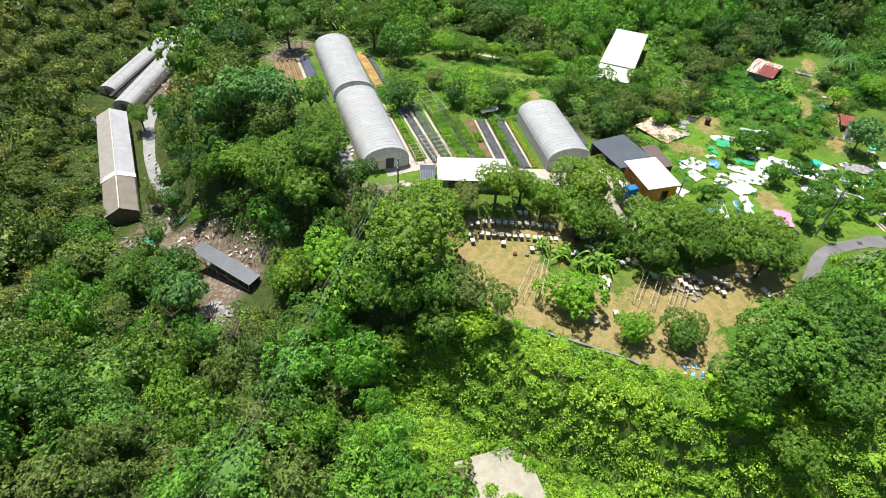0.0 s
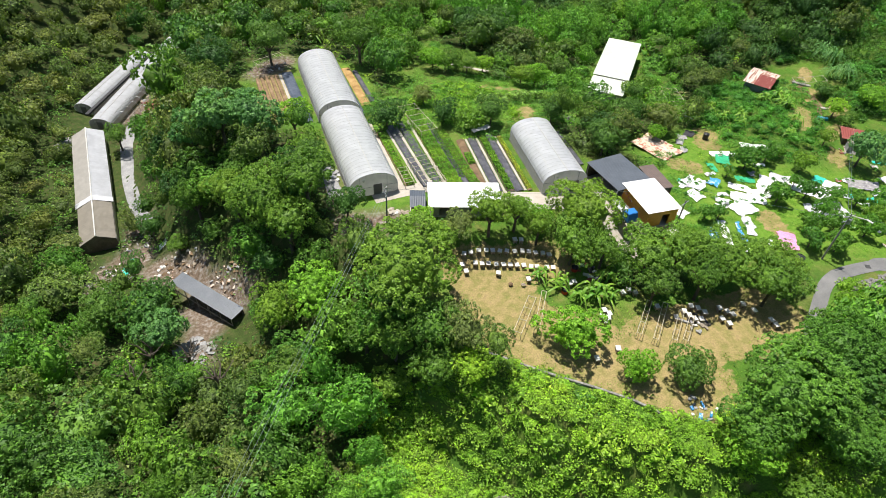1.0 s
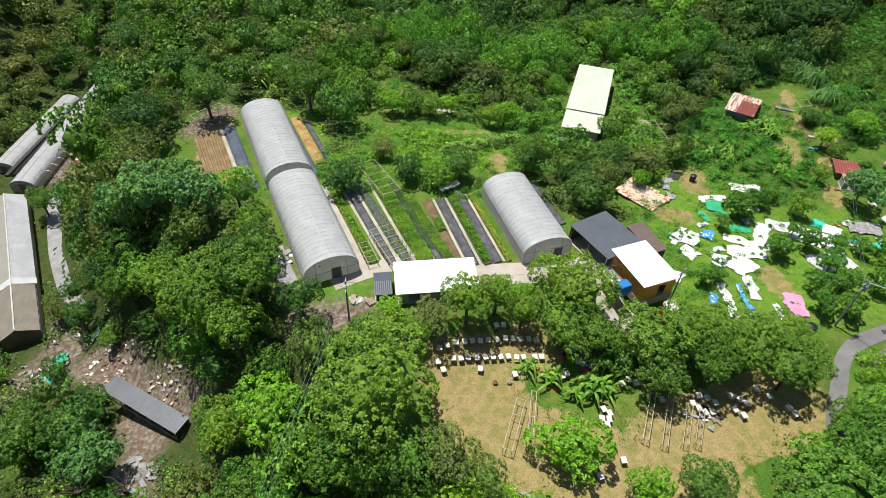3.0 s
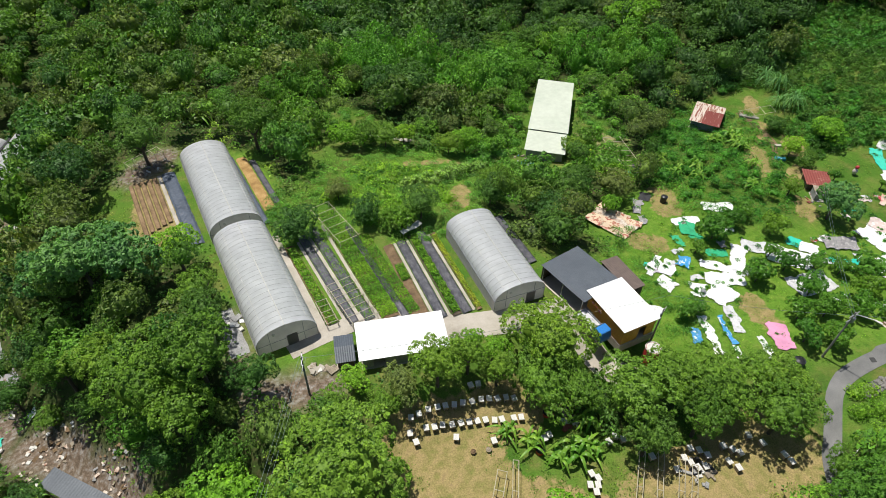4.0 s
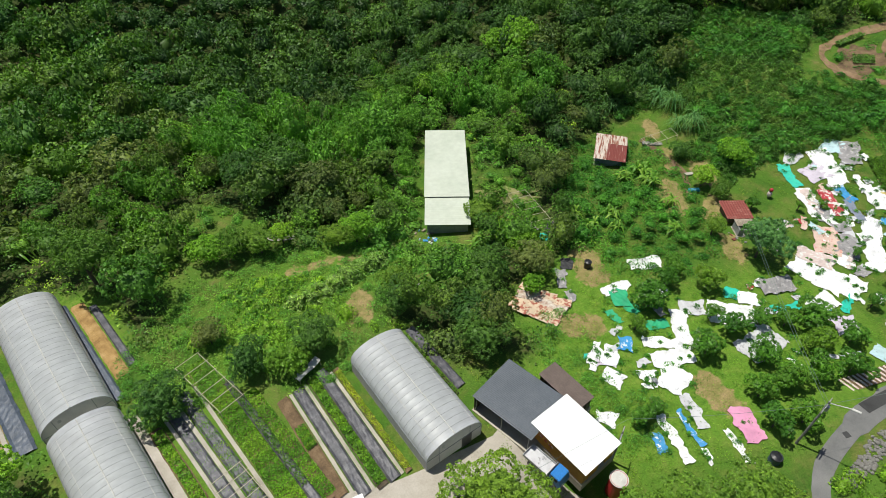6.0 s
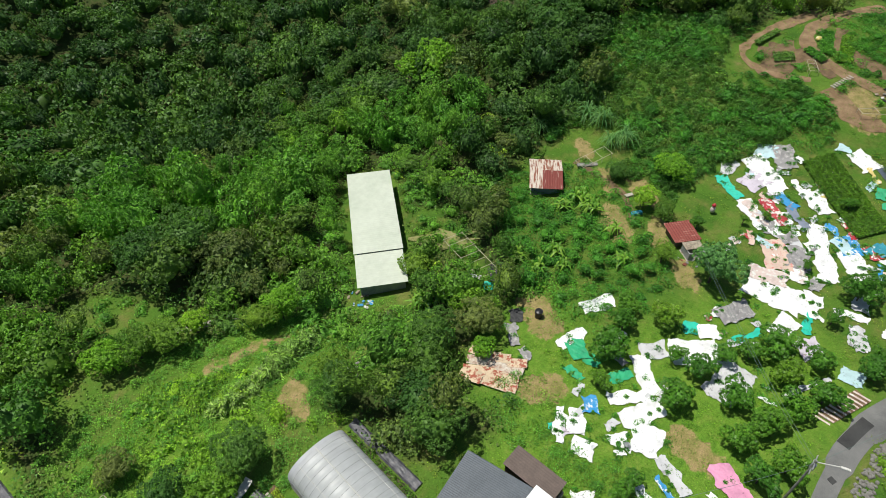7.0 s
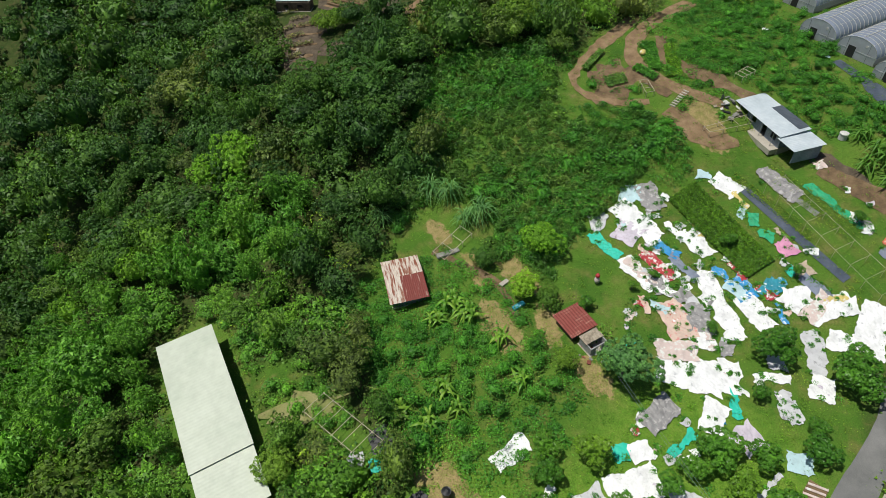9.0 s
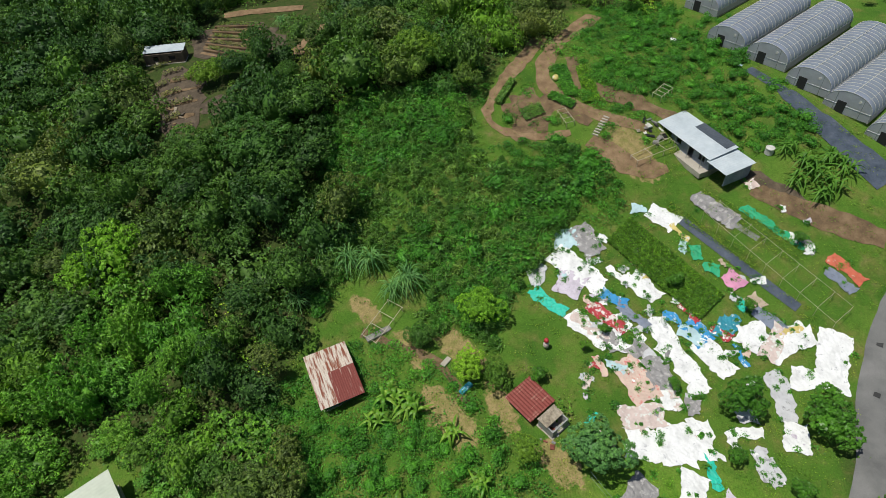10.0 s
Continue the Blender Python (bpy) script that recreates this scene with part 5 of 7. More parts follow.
def tarp(x, y, l, w, turn, colour):
    """A cloth that lies on the ground with wrinkles, folded corners and an uneven rim."""
    tarp_n[0] += 1
    k = tarp_n[0]
    l, w = l * 1.10, w * 1.12
    TARPS.append(((x - 0.42 * l * math.cos(radians(turn)), y - 0.42 * l * math.sin(radians(turn))), (x + 0.42 * l * math.cos(radians(turn)), y + 0.42 * l * math.sin(radians(turn))), max(0.05, w * 0.5 - 0.15)))
    nu, nv = max(8, int(l * 3)), max(5, int(w * 3))
    c, s = math.cos(radians(turn)), math.sin(radians(turn))
    lift = 0.10 + 0.012 * (k % 9)
    bulk = 0.28 if colour == "grey" else 0.10

    def f(u, v):
        a, b = (u - 0.5) * l, (v - 0.5) * w
        rim = noise.noise(Vector((a * 0.7 + k * 7.1, b * 0.7, 0.3)))
        rim2 = noise.noise(Vector((a * 2.3, b * 2.3 + k * 3.7, 1.3)))
        a += (0.55 * rim + 0.28 * rim2) * abs(2 * u - 1) ** 1.5 + 0.3 * (v - 0.5) * rim
        b += (0.30 * rim2 + 0.42 * rim) * abs(2 * v - 1) ** 1.5 + 0.25 * (u - 0.5) * rim2
        px, py = x + c * a - s * b, y + s * a + c * b
        fold = abs(noise.noise(Vector((px * 1.1, py * 1.1, k))))
        return (px, py, ground(px, py) + lift + bulk * fold + 0.05 * noise.noise(Vector((px * 3, py * 3, k))))
    return solo("tarpaulin", sheet(nu, nv, f), CLOTH[colour], Matrix(), TARP_WORDS[colour], "tarpaulin", "ground cloths")

tarp(123.3, 67.1, 5.1, 1.4, -123, "turquoise")
tarp(132.7, 64.9, 3.2, 2.6, -75, "pale_blue")
tarp(132.6, 62.1, 4.6, 2.6, -145, "grey")
tarp(128.1, 63.2, 7.6, 2.9, -126, "white")
tarp(126.0, 64.2, 3.4, 3.2, -110, "lilac")
tarp(124.4, 58.5, 3.2, 1.4, -118, "blue")
tarp(122.0, 55.9, 4.5, 1.4, -130, "grey_blue")
tarp(121.7, 59.3, 4.8, 1.4, -126, "red")
tarp(119.7, 61.7, 5.7, 1.8, -133, "white")
tarp(118.3, 58.8, 2.4, 1.9, -146, "grey")
tarp(117.3, 51.0, 9.9, 2.3, -152, "white")
tarp(117.3, 46.6, 4.7, 2.5, -143, "white")
tarp(120.6, 48.6, 3.4, 2.6, -144, "blue")
tarp(123.2, 48.8, 2.9, 0.8, -148, "red")
tarp(120.7, 45.4, 2.1, 1.2, -126, "red")
tarp(121.9, 44.0, 2.2, 1.3, -36, "teal")
tarp(120.8, 41.7, 3.1, 2.6, -71, "white")
tarp(126.5, 54.4, 4.2, 1.9, -135, "white")
tarp(129.0, 54.8, 2.7, 0.8, -146, "yellow")
tarp(127.6, 57.9, 3.8, 0.7, -133, "white")
tarp(136.9, 51.9, 4.0, 2.5, -122, "white")
tarp(137.9, 55.1, 2.1, 1.4, -85, "pale_blue")
tarp(134.7, 49.5, 2.8, 0.7, -139, "yellow")
tarp(132.0, 47.8, 2.0, 1.4, -168, "green")
tarp(129.6, 45.6, 2.0, 1.4, -99, "green")
tarp(128.2, 43.1, 2.2, 2.1, -141, "pink")
tarp(125.4, 41.0, 2.1, 2.0, -141, "beige")
tarp(122.9, 39.5, 3.9, 1.6, -134, "grey_blue")
tarp(120.2, 37.8, 5.9, 2.4, -49, "white")
tarp(118.4, 33.0, 7.5, 3.3, 165, "white")
tarp(115.6, 36.9, 2.9, 2.5, 170, "white")
tarp(113.1, 39.9, 5.9, 1.7, -173, "grey_white")
tarp(107.9, 39.3, 3.4, 2.4, 169, "white")
tarp(113.3, 56.1, 5.7, 3.2, -150, "patchwork")
tarp(108.6, 55.7, 4.8, 2.7, -77, "blush")
tarp(111.1, 52.8, 3.2, 2.4, -67, "white")
tarp(105.2, 55.7, 3.9, 3.3, -92, "white")
tarp(105.6, 52.2, 4.6, 3.4, -178, "white")
tarp(106.5, 49.5, 4.4, 2.2, -179, "white")
tarp(103.2, 48.8, 3.6, 1.1, -174, "turquoise")
tarp(113.9, 53.1, 3.2, 2.7, -167, "grey")
tarp(110.4, 49.8, 2.0, 1.6, 173, "grey")
tarp(117.6, 55.9, 2.1, 1.8, -44, "grey")
tarp(138.6, 44.6, 6.2, 2.2, -131, "grey")
tarp(136.3, 37.4, 8.3, 1.0, -129, "green")
tarp(133.4, 33.2, 1.7, 1.2, 178, "white")
tarp(130.7, 29.0, 4.4, 1.6, -135, "orange")
tarp(129.1, 30.0, 3.4, 1.2, -135, "grey_blue")
tarp(103.6, 42.6, 3.1, 1.3, -166, "grey_white")
tarp(126.7, 69.0, 2.4, 1.7, -158, "grey_white")
tarp(89.0, 72.1, 4.2, 2.0, -33, "white")
tarp(82.0, 71.9, 3.8, 1.4, -20, "white")
tarp(80.8, 70.5, 2.7, 2.1, -131, "green")
tarp(80.4, 68.1, 1.7, 1.5, -88, "green")
tarp(80.3, 64.3, 2.9, 1.3, -30, "green")
tarp(77.4, 69.1, 2.5, 0.9, -107, "green")
tarp(82.4, 62.0, 5.3, 2.1, -140, "white")
tarp(78.1, 62.2, 4.3, 1.7, -47, "white")
tarp(77.1, 60.0, 4.9, 2.3, -32, "white")
tarp(74.6, 58.1, 3.5, 3.0, -168, "white")
tarp(74.5, 65.1, 2.2, 1.7, -145, "blue")
tarp(70.4, 66.9, 3.3, 0.8, -160, "white")
tarp(71.7, 65.5, 2.9, 1.5, -148, "white")
tarp(72.4, 60.7, 1.6, 1.2, -56, "white")
tarp(86.4, 62.8, 3.4, 2.3, -46, "grey_white")
tarp(89.3, 58.6, 5.8, 3.5, -51, "white")
tarp(92.9, 60.5, 2.1, 1.7, -150, "turquoise")
tarp(93.7, 58.3, 2.3, 2.0, -58, "white")
tarp(96.0, 54.1, 3.9, 1.0, -36, "turquoise")
tarp(100.3, 51.0, 4.0, 2.4, -12, "white")
tarp(98.8, 57.0, 4.8, 2.6, -30, "grey")
tarp(98.7, 47.4, 2.9, 2.7, -40, "lilac")
tarp(87.5, 53.5, 5.7, 3.5, -11, "grey_white")
tarp(97.5, 42.3, 2.4, 2.1, -85, "pale_blue")
tarp(92.6, 46.1, 6.3, 0.5, -32, "grey_white")
tarp(104.5, 43.4, 3.4, 1.7, -166, "grey_white")
tarp(110.5, 44.1, 2.4, 1.8, -175, "grey_white")
tarp(74.8, 49.0, 4.0, 2.3, -124, "pink")
tarp(70.1, 53.4, 4.2, 0.8, -117, "blue")
tarp(67.7, 53.6, 5.5, 0.9, -115, "white")
tarp(66.1, 54.5, 2.4, 0.9, -116, "blue")
tarp(71.7, 48.5, 3.8, 0.6, -116, "white")
tarp(68.4, 50.0, 1.7, 0.5, -125, "white")
tarp(72.3, 54.0, 4.2, 1.2, -120, "grey_white")
tarp(64.1, 60.4, 2.2, 1.5, -56, "white")
tarp(69.2, 63.0, 2.4, 2.2, -82, "white")
tarp(72.4, 60.7, 2.0, 1.0, -23, "white")
tarp(69.9, 66.4, 3.3, 0.7, 23, "white")
tarp(71.3, 65.1, 1.9, 1.8, -138, "white")
tarp(83.0, 88.7, 2.6, 1.6, 20, "grey_white")
tarp(83.5, 86.2, 1.6, 1.2, 40, "turquoise")
tarp(86.3, 86.8, 3.4, 2.2, 35, "black")
tarp(120.0, 61.6, 5.1, 1.3, -127, "blush")
tarp(119.2, 62.1, 4.6, 1.0, -117, "white")
tarp(117.8, 57.4, 3.4, 1.3, -105, "white")
tarp(114.9, 60.5, 2.6, 0.8, -155, "patchwork")
tarp(114.9, 58.3, 2.2, 1.2, -109, "pale_blue")
tarp(114.9, 53.4, 3.1, 1.9, -151, "grey")
tarp(117.5, 52.3, 2.2, 1.4, -133, "white")
tarp(117.2, 54.6, 2.8, 1.3, -144, "grey_white")
tarp(119.7, 42.4, 3.0, 1.5, -123, "white")
tarp(120.8, 40.8, 3.4, 1.2, -113, "white")
tarp(117.9, 43.5, 2.7, 0.6, -160, "blue")
tarp(121.7, 45.3, 3.5, 1.1, -35, "teal")
tarp(119.8, 39.3, 4.6, 2.0, -34, "blush")
tarp(120.5, 36.4, 3.5, 2.2, -69, "white")
tarp(121.7, 37.1, 3.0, 0.7, -56, "yellow")
tarp(120.1, 39.2, 2.5, 0.6, -56, "red")
tarp(107.9, 44.5, 3.6, 0.9, -78, "white")
tarp(103.8, 42.7, 2.8, 0.9, -161, "white")
tarp(112.6, 39.5, 5.0, 1.6, 179, "grey_white")
tarp(107.6, 39.2, 2.1, 1.7, -105, "lilac")
tarp(122.3, 51.1, 2.1, 1.1, -112, "blue")
tarp(120.0, 48.7, 3.0, 1.6, -118, "pale_blue")
tarp(123.3, 49.2, 2.7, 0.8, -131, "red")
tarp(126.4, 55.5, 3.3, 1.4, -136, "white")
tarp(129.1, 54.9, 2.2, 0.8, -141, "yellow")
tarp(121.4, 59.3, 5.0, 1.1, -121, "red")
tarp(126.8, 68.2, 2.8, 0.9, 163, "grey_white")
tarp(81.0, 80.0, 2.2, 1.4, 30, "black")
tarp(78.0, 78.4, 3.4, 1.2, 42, "grey")
tarp(76.2, 75.4, 2.0, 1.2, 60, "grey")
# small scraps of cloth between the large ones
scrap_rng = random.Random(21)
for lo, hi, n in [((103, 42), (126, 62), 46), ((118, 55), (134, 66), 16), ((69, 57), (86, 68), 16), ((84, 48), (100, 60), 14), ((128, 30), (140, 50), 8)]:
    for _ in range(n):
        tarp(scrap_rng.uniform(lo[0], hi[0]), scrap_rng.uniform(lo[1], hi[1]), scrap_rng.uniform(0.6, 1.9), scrap_rng.uniform(0.4, 1.0), scrap_rng.uniform(0, 180),
             scrap_rng.choice(["white"] * 7 + ["grey_white"] * 5 + ["grey", "pale_blue", "lilac", "blush", "red", "blue", "turquoise", "beige", "patchwork"]))
ribbon("crop_bed", [(136.8, 49.4), (125.0, 35.7)], 0.7, BLUE_FILM, "long blue-black film strip between the crop rows", "crop bed", 0.12, "")
ribbon("crop_bed", [(138.2, 44.6), (134.4, 39.4)], 0.45, WALL_GREY, "grey damp film patch in the grass", "crop bed", 0.08, "")
ribbon("crop_bed", [(135.6, 36.2), (132.8, 32.6)], 0.5, WALL_GREY, "grey damp film patch in the grass", "crop bed", 0.08, "")


def crop_block(name, cx, cy, l, w, turn, material, label, n, leaf, h):
    """A block of a low dense crop in rows."""
    rng = np.random.default_rng(n)
    u, v = rng.uniform(-0.5, 0.5, n) * l, rng.uniform(-0.5, 0.5, n) * w
    c, s = math.cos(radians(turn)), math.sin(radians(turn))
    x, y = cx + c * u - s * v, cy + s * u + c * v
    g = np.array([ground(a, b) for a, b in zip(x, y)])
    at = np.stack([x, y, g + 0.1 + h * (0.8 + 0.2 * np.abs(np.sin(v * 3.6))) * rng.uniform(0.7, 1.05, n)], 1)
    ob = new(name, fast_mesh(name, leaf_tris(rng, at, np.tile((0, 0, 0.7), (n, 1)), leaf, leaf * 0.6), tris_of(n), material, np.repeat(rng.random(n), 3)))
    return tagged(ob, label, "crop", kind="stuff")


crop_block("crop_field", 129.3, 52.0, 15.6, 5.0, -132, LEAF_OLIVE, "dense dark green low crop in rows", 16000, 0.26, 0.45)
crop_block("crop_field", 156.8, 66.5, 4.5, 1.6, 60, LEAF_SHRUB, "green weeds between the terrace tracks", 1200, 0.3, 0.6)
crop_block("crop_field", 161.5, 66.0, 8.0, 2.0, 14, LEAF_SHRUB, "green weeds between the terrace tracks", 2200, 0.3, 0.6)
crop_block("crop_field", 154.2, 71.0, 3.5, 2.5, -60, LEAF_REED, "grey-green vegetables on the terrace", 1400, 0.24, 0.4)
crop_block("crop_field", 158.5, 75.6, 6.0, 1.2, -20, LEAF_REED, "grey-green plants along the terrace edge", 1300, 0.26, 0.7)
crop_block("crop_field", 161.0, 62.5, 9.0, 2.4, 10, LEAF_CROP, "green weeds between the terrace paths", 2600, 0.28, 0.6)
crop_block("crop_field", 136.5, 40.6, 15.0, 3.0, -127, LEAF_GRASS, "grassy crop strip", 1500, 0.2, 0.15)
crop_block("crop_field", 134.6, 45.4, 14.0, 1.6, -127, LEAF_GRASS, "grassy crop strip", 900, 0.2, 0.15)

# striped steps of battens beside the lane
battens = thing("batten_sheet", pose(92.1, 42.2, ground(92.1, 42.2) + 0.05, 0, 0, -25), "brown sheet striped with pale battens by the lane", "batten sheet")
part("sheet", sheet(10, 4, lambda u, v: ((u - 0.5) * 7.4, (v - 0.5) * 1.9, 0.12 + 0.04 * noise.noise(Vector((u * 9, v * 4, 2))))), SOIL, battens)
for k in range(11):
    part("batten", box(bmesh.new(), 0.26, 1.9, 0.06, (-3.4 + 0.68 * k, 0, 0.17), pose(0, 0, 0, 0, 0, 18)), CLOTH["blush"], battens)

# tumbled rusty roof sheets in the orchard
pile = thing("sheet_pile", pose(71.9, 77.2, ground(71.9, 77.2) + 0.05), "collapsed roof of rusted and cream sheets on the ground", "metal sheets")
pile_rng = random.Random(8)
for k in range(16):
    sh = part("roof_sheet", thick(sheet(12, 3, lambda u, v: ((u - 0.5) * 1.35, (v - 0.5) * 2.9, 0.05 if round(u * 12) % 2 else 0)), 0.02), (SHEET_CREAM, SHEET_CREAM, ROOF_RUST_PALE, SHEET_CREAM)[k % 4], pile)
    px, py = -2.2 + 1.25 * (k % 4), -2.3 + 1.55 * (k // 4)
    sh.matrix_basis = pose(px * 0.92 - py * 0.38 + pile_rng.uniform(-0.2, 0.2), py * 0.92 + px * 0.38 + pile_rng.uniform(-0.3, 0.3), 0.25 + 0.05 * (k % 4) + 0.07 * (k // 4), pile_rng.uniform(-5, 5), pile_rng.uniform(-5, 5), 24 + pile_rng.uniform(-10, 10))


# ---- bananas and spiky clumps ----
def banana(x, y, size, label="clump of banana plants with long arching leaves", leaves=9, width=0.5, name="banana_plant", mat=None):
    k = int(x * 13 + y * 7)
    rng = np.random.default_rng(k)
    t = thing(name, pose(x, y, ground(x, y)), label, "banana plant" if name == "banana_plant" else "bush", "large-leaved plants")
    sp = 0.16 if name == "spiky_bush" else 0.30
    for s in range(3):
        a = s * 2.1
        stem = rod(bmesh.new(), (sp * 0.7 * size * math.cos(a), sp * 0.7 * size * math.sin(a), -0.2), (sp * size * math.cos(a), sp * size * math.sin(a), size * 0.55), 0.11, 0.07)
        part("stem", stem, LEAF_BANANA, t)
    for s in range(leaves * 2):
        v, q = frond(rng, size * rng.uniform(0.55, 1.15), size * width * rng.uniform(0.26, 0.40), s * 2.39996 + rng.uniform(-0.4, 0.4), size * rng.uniform(0.25, 1.5))
        a = s % 3 * 2.1
        part("leaf", fast_mesh("leaf", v + (sp * size * math.cos(a), sp * size * math.sin(a), size * rng.uniform(0.35, 0.55)), q, mat or LEAF_BANANA), None, t)
    return t


for x, y, s in [(42.6, 49.2, 2.6), (45.9, 51.6, 2.2), (38.9, 52.4, 2.0), (37.1, 54.9, 1.8), (40.5, 49.6, 1.8), (44.3, 48.4, 1.8), (107.5, 85.3, 2.4), (106.2, 82.3, 2.2), (104.6, 86.6, 2.0), (90.0, 86.1, 2.2), (89.7, 82.2, 2.0), (77.9, 91.1, 2.4), (75.2, 92.2, 2.0),
                (106.8, 83.2, 1.8), (72.1, 88.5, 2.2), (18.7, 139.1, 3.0), (21.7, 134.6, 2.8), (15.9, 141.9, 2.6), (103.8, 77.2, 1.8), (98.4, 73.3, 1.8), (-14.0, 82.5, 1.8), (94.5, 82.0, 1.9), (92.5, 79.5, 1.7)]:
    banana(x, y, s)
for x, y, s in [(126.4, 95.1, 3.2), (126.3, 91.9, 3.4), (123.8, 86.1, 3.4), (122.6, 87.9, 2.8), (119.8, 101.1, 2.8), (127.4, 98.5, 2.6)]:
    banana(x, y, s, "spiky clump of long drooping green blades", 26, 0.13, "spiky_bush", LEAF_TEAL)
for x, y, s in [(144.3, 30.9, 2.4), (142.6, 29.0, 2.2), (146.1, 32.1, 2.2), (145.4, 27.1, 2.2), (141.2, 30.6, 2.0), (143.3, 33.6, 2.0), (147.1, 28.6, 2.2), (148.6, 34.2, 1.9)]:
    banana(x, y, s, "dark green banana plants with arching leaves behind the blue-grey house", 13, 0.34, mat=LEAF_GREAT)
banana(-18.4, 81.4, 2.6, "dark green banana plants beside the lean-to", 12, 0.5)
banana(-16.2, 79.6, 2.4, "dark green banana plants beside the lean-to", 11, 0.5)
banana(-30.5, 68.0, 2.8, "feathery light green tree fern among bushes", 9, 0.5, "tree_fern", LEAF_LIME)

# ---- sheds in the stream valley ----
def long_tunnel(ax, ay, bx, by, w, h, base, film, label, hoops):
    t = greenhouse((ax + bx) / 2, (ay + by) / 2, math.degrees(math.atan2(by - ay, bx - ax)) - 90, w, math.hypot(bx - ax, by - ay), h, h * 0.5, film, hoops, label, group="valley tunnels", side=FILM_DULL)
    t.location.z = base
    return t


long_tunnel(-32.2, 153.0, -19.4, 179.6, 4.6, 2.8, -16.8, FILM, "long valley greenhouse of milky blue-grey film", 14)
long_tunnel(-28.2, 144.6, -9.0, 191.0, 5.0, 2.8, -16.8, FILM, "long valley greenhouse of milky blue-grey film", 18)
solo("rain_gutter", box(bmesh.new(), 0.9, 34.0, 0.5, (0, 0, 0), bevel=0.05), DARK, pose(-24.0, 164.6, -15.4, 0, 0, -25.2), "dark gutter between the two valley tunnels", "gutter")
tree(-23.6, 134.5, 2.9, 6.4, "broad")


def gable_shed(ax, ay, bx, by, w, eave, ridge, base, label, parts):
    """A long shed with a two-sided sheet roof, in bays."""
    l = math.hypot(bx - ax, by - ay)
    t = thing("long_shed", pose((ax + bx) / 2, (ay + by) / 2, base, 0, 0, math.degrees(math.atan2(by - ay, bx - ax)) - 90), label, "shed")
    for sx in (-1, 1):
        for y0, y1, mat, out in parts:
            n = int((y1 - y0) * l / 0.9)
            bm = sheet(6, n, lambda u, v: (sx * u * (w / 2 + out), (y0 + (y1 - y0) * v - 0.5) * l, ridge - (ridge - eave) * u + 0.1 * out + 0.05 * noise.noise(Vector((u * 4, v * 17, sx)))))
            part("roof_slope", thick(bm, 0.02), mat[0 if sx < 0 else 1], t)
        part("side_wall", box(bmesh.new(), 0.08, l, eave, (sx * w / 2, 0, -0.3)), FILM_DULL, t)
    rail = bmesh.new()
    rod(rail, (0, -l / 2, ridge + 0.06), (0, l / 2, ridge + 0.06), 0.13)
    part("ridge_cap", rail, HIVE_WHITE, t)
    for sy in (-1, 1):
        gb = bmesh.new()
        gb.faces.new([gb.verts.new(p) for p in ((-w / 2, sy * l / 2, -0.3), (w / 2, sy * l / 2, -0.3), (w / 2, sy * l / 2, eave), (0, sy * l / 2, ridge), (-w / 2, sy * l / 2, eave))])
        part("gable_wall", gb, WALL_BROWN, t)
    return t


gable_shed(-26.0, 100.6, -30.2, 139.6, 6.0, 2.4, 3.9, -17.0, "long valley shed roofed with dirty film", [(0, 0.30, (FILM_BROWN, FILM_BROWN), 0.0), (0.33, 1, (FILM_DULL, FILM), 0.25), (0.29, 0.33, (FILM_LIGHT, FILM_LIGHT), 0.35)])
lean = thing("lean_to", pose(-7.8, 76.5, -12.4, 0, 0, -52), "long lean-to with a dark grey sheet roof above the stream", "shed")
roof(lean, corrugated(13.6, 2.5, 0.3, 0.4, amp=0.014), (0, 0, 2.7), ROOF_GREY)
for k in range(6):
    part("post", rod(bmesh.new(), (-6.4 + 2.56 * k, -1.1, -1.0), (-6.4 + 2.56 * k, -1.1, 2.7), 0.07), WOOD, lean)
    part("post", rod(bmesh.new(), (-6.4 + 2.56 * k, 1.1, -1.0), (-6.4 + 2.56 * k, 1.1, 2.95), 0.07), WOOD, lean)
part("back_wall", box(bmesh.new(), 13.2, 0.1, 2.6, (0, 1.15, 0)), WALL_BROWN, lean)
part("rail", box(bmesh.new(), 13.4, 0.1, 0.15, (0, -1.25, 1.2)), WOOD, lean)
tarp(-22.0, 92.4, 7.6, 1.8, 64, "turquoise")
tarp(-15.2, 97.4, 1.6, 1.0, 20, "white")
tarp(-35.2, 139.8, 4.0, 2.6, 60, "grey")
for sx_, sy_, sl in [(-15.6, 150.0, 5.5), (-13.2, 155.6, 6.5)]:
    hut_ = house("valley_hut", sx_, sy_, -24, 3.0, sl, 2.0, WALL_BROWN, [(0, 0.9, 0, 1.7)], "low brown hut of timber and old sheets", "shed", -17.0)
    roof(hut_, corrugated(3.4, sl + 0.4, 0.25, 0.3), (0, 0, 2.02), ROOF_RUST if sl < 6 else WALL_BROWN)
skel = thing("bare_frame", pose(-19.6, 154.6, -16.6, 0, 0, -26), "bare steel greenhouse frame beside the film tunnels", "frame")
for k in range(11):
    o = arch(3.6, 2.8, 1.4, 8)
    fb = bmesh.new()
    tube(fb, [(a, 0, z) for a, z in o], 0.05, 4)
    part("hoop", fb, STEEL, skel).location.y = -9 + 2.4 * k
for sx in (-1.8, 0, 1.8):
    part("rail", rod(bmesh.new(), (sx, -9, 1.5 if sx else 2.85), (sx, 15.0, 1.5 if sx else 2.85), 0.05, sides=4), STEEL, skel)


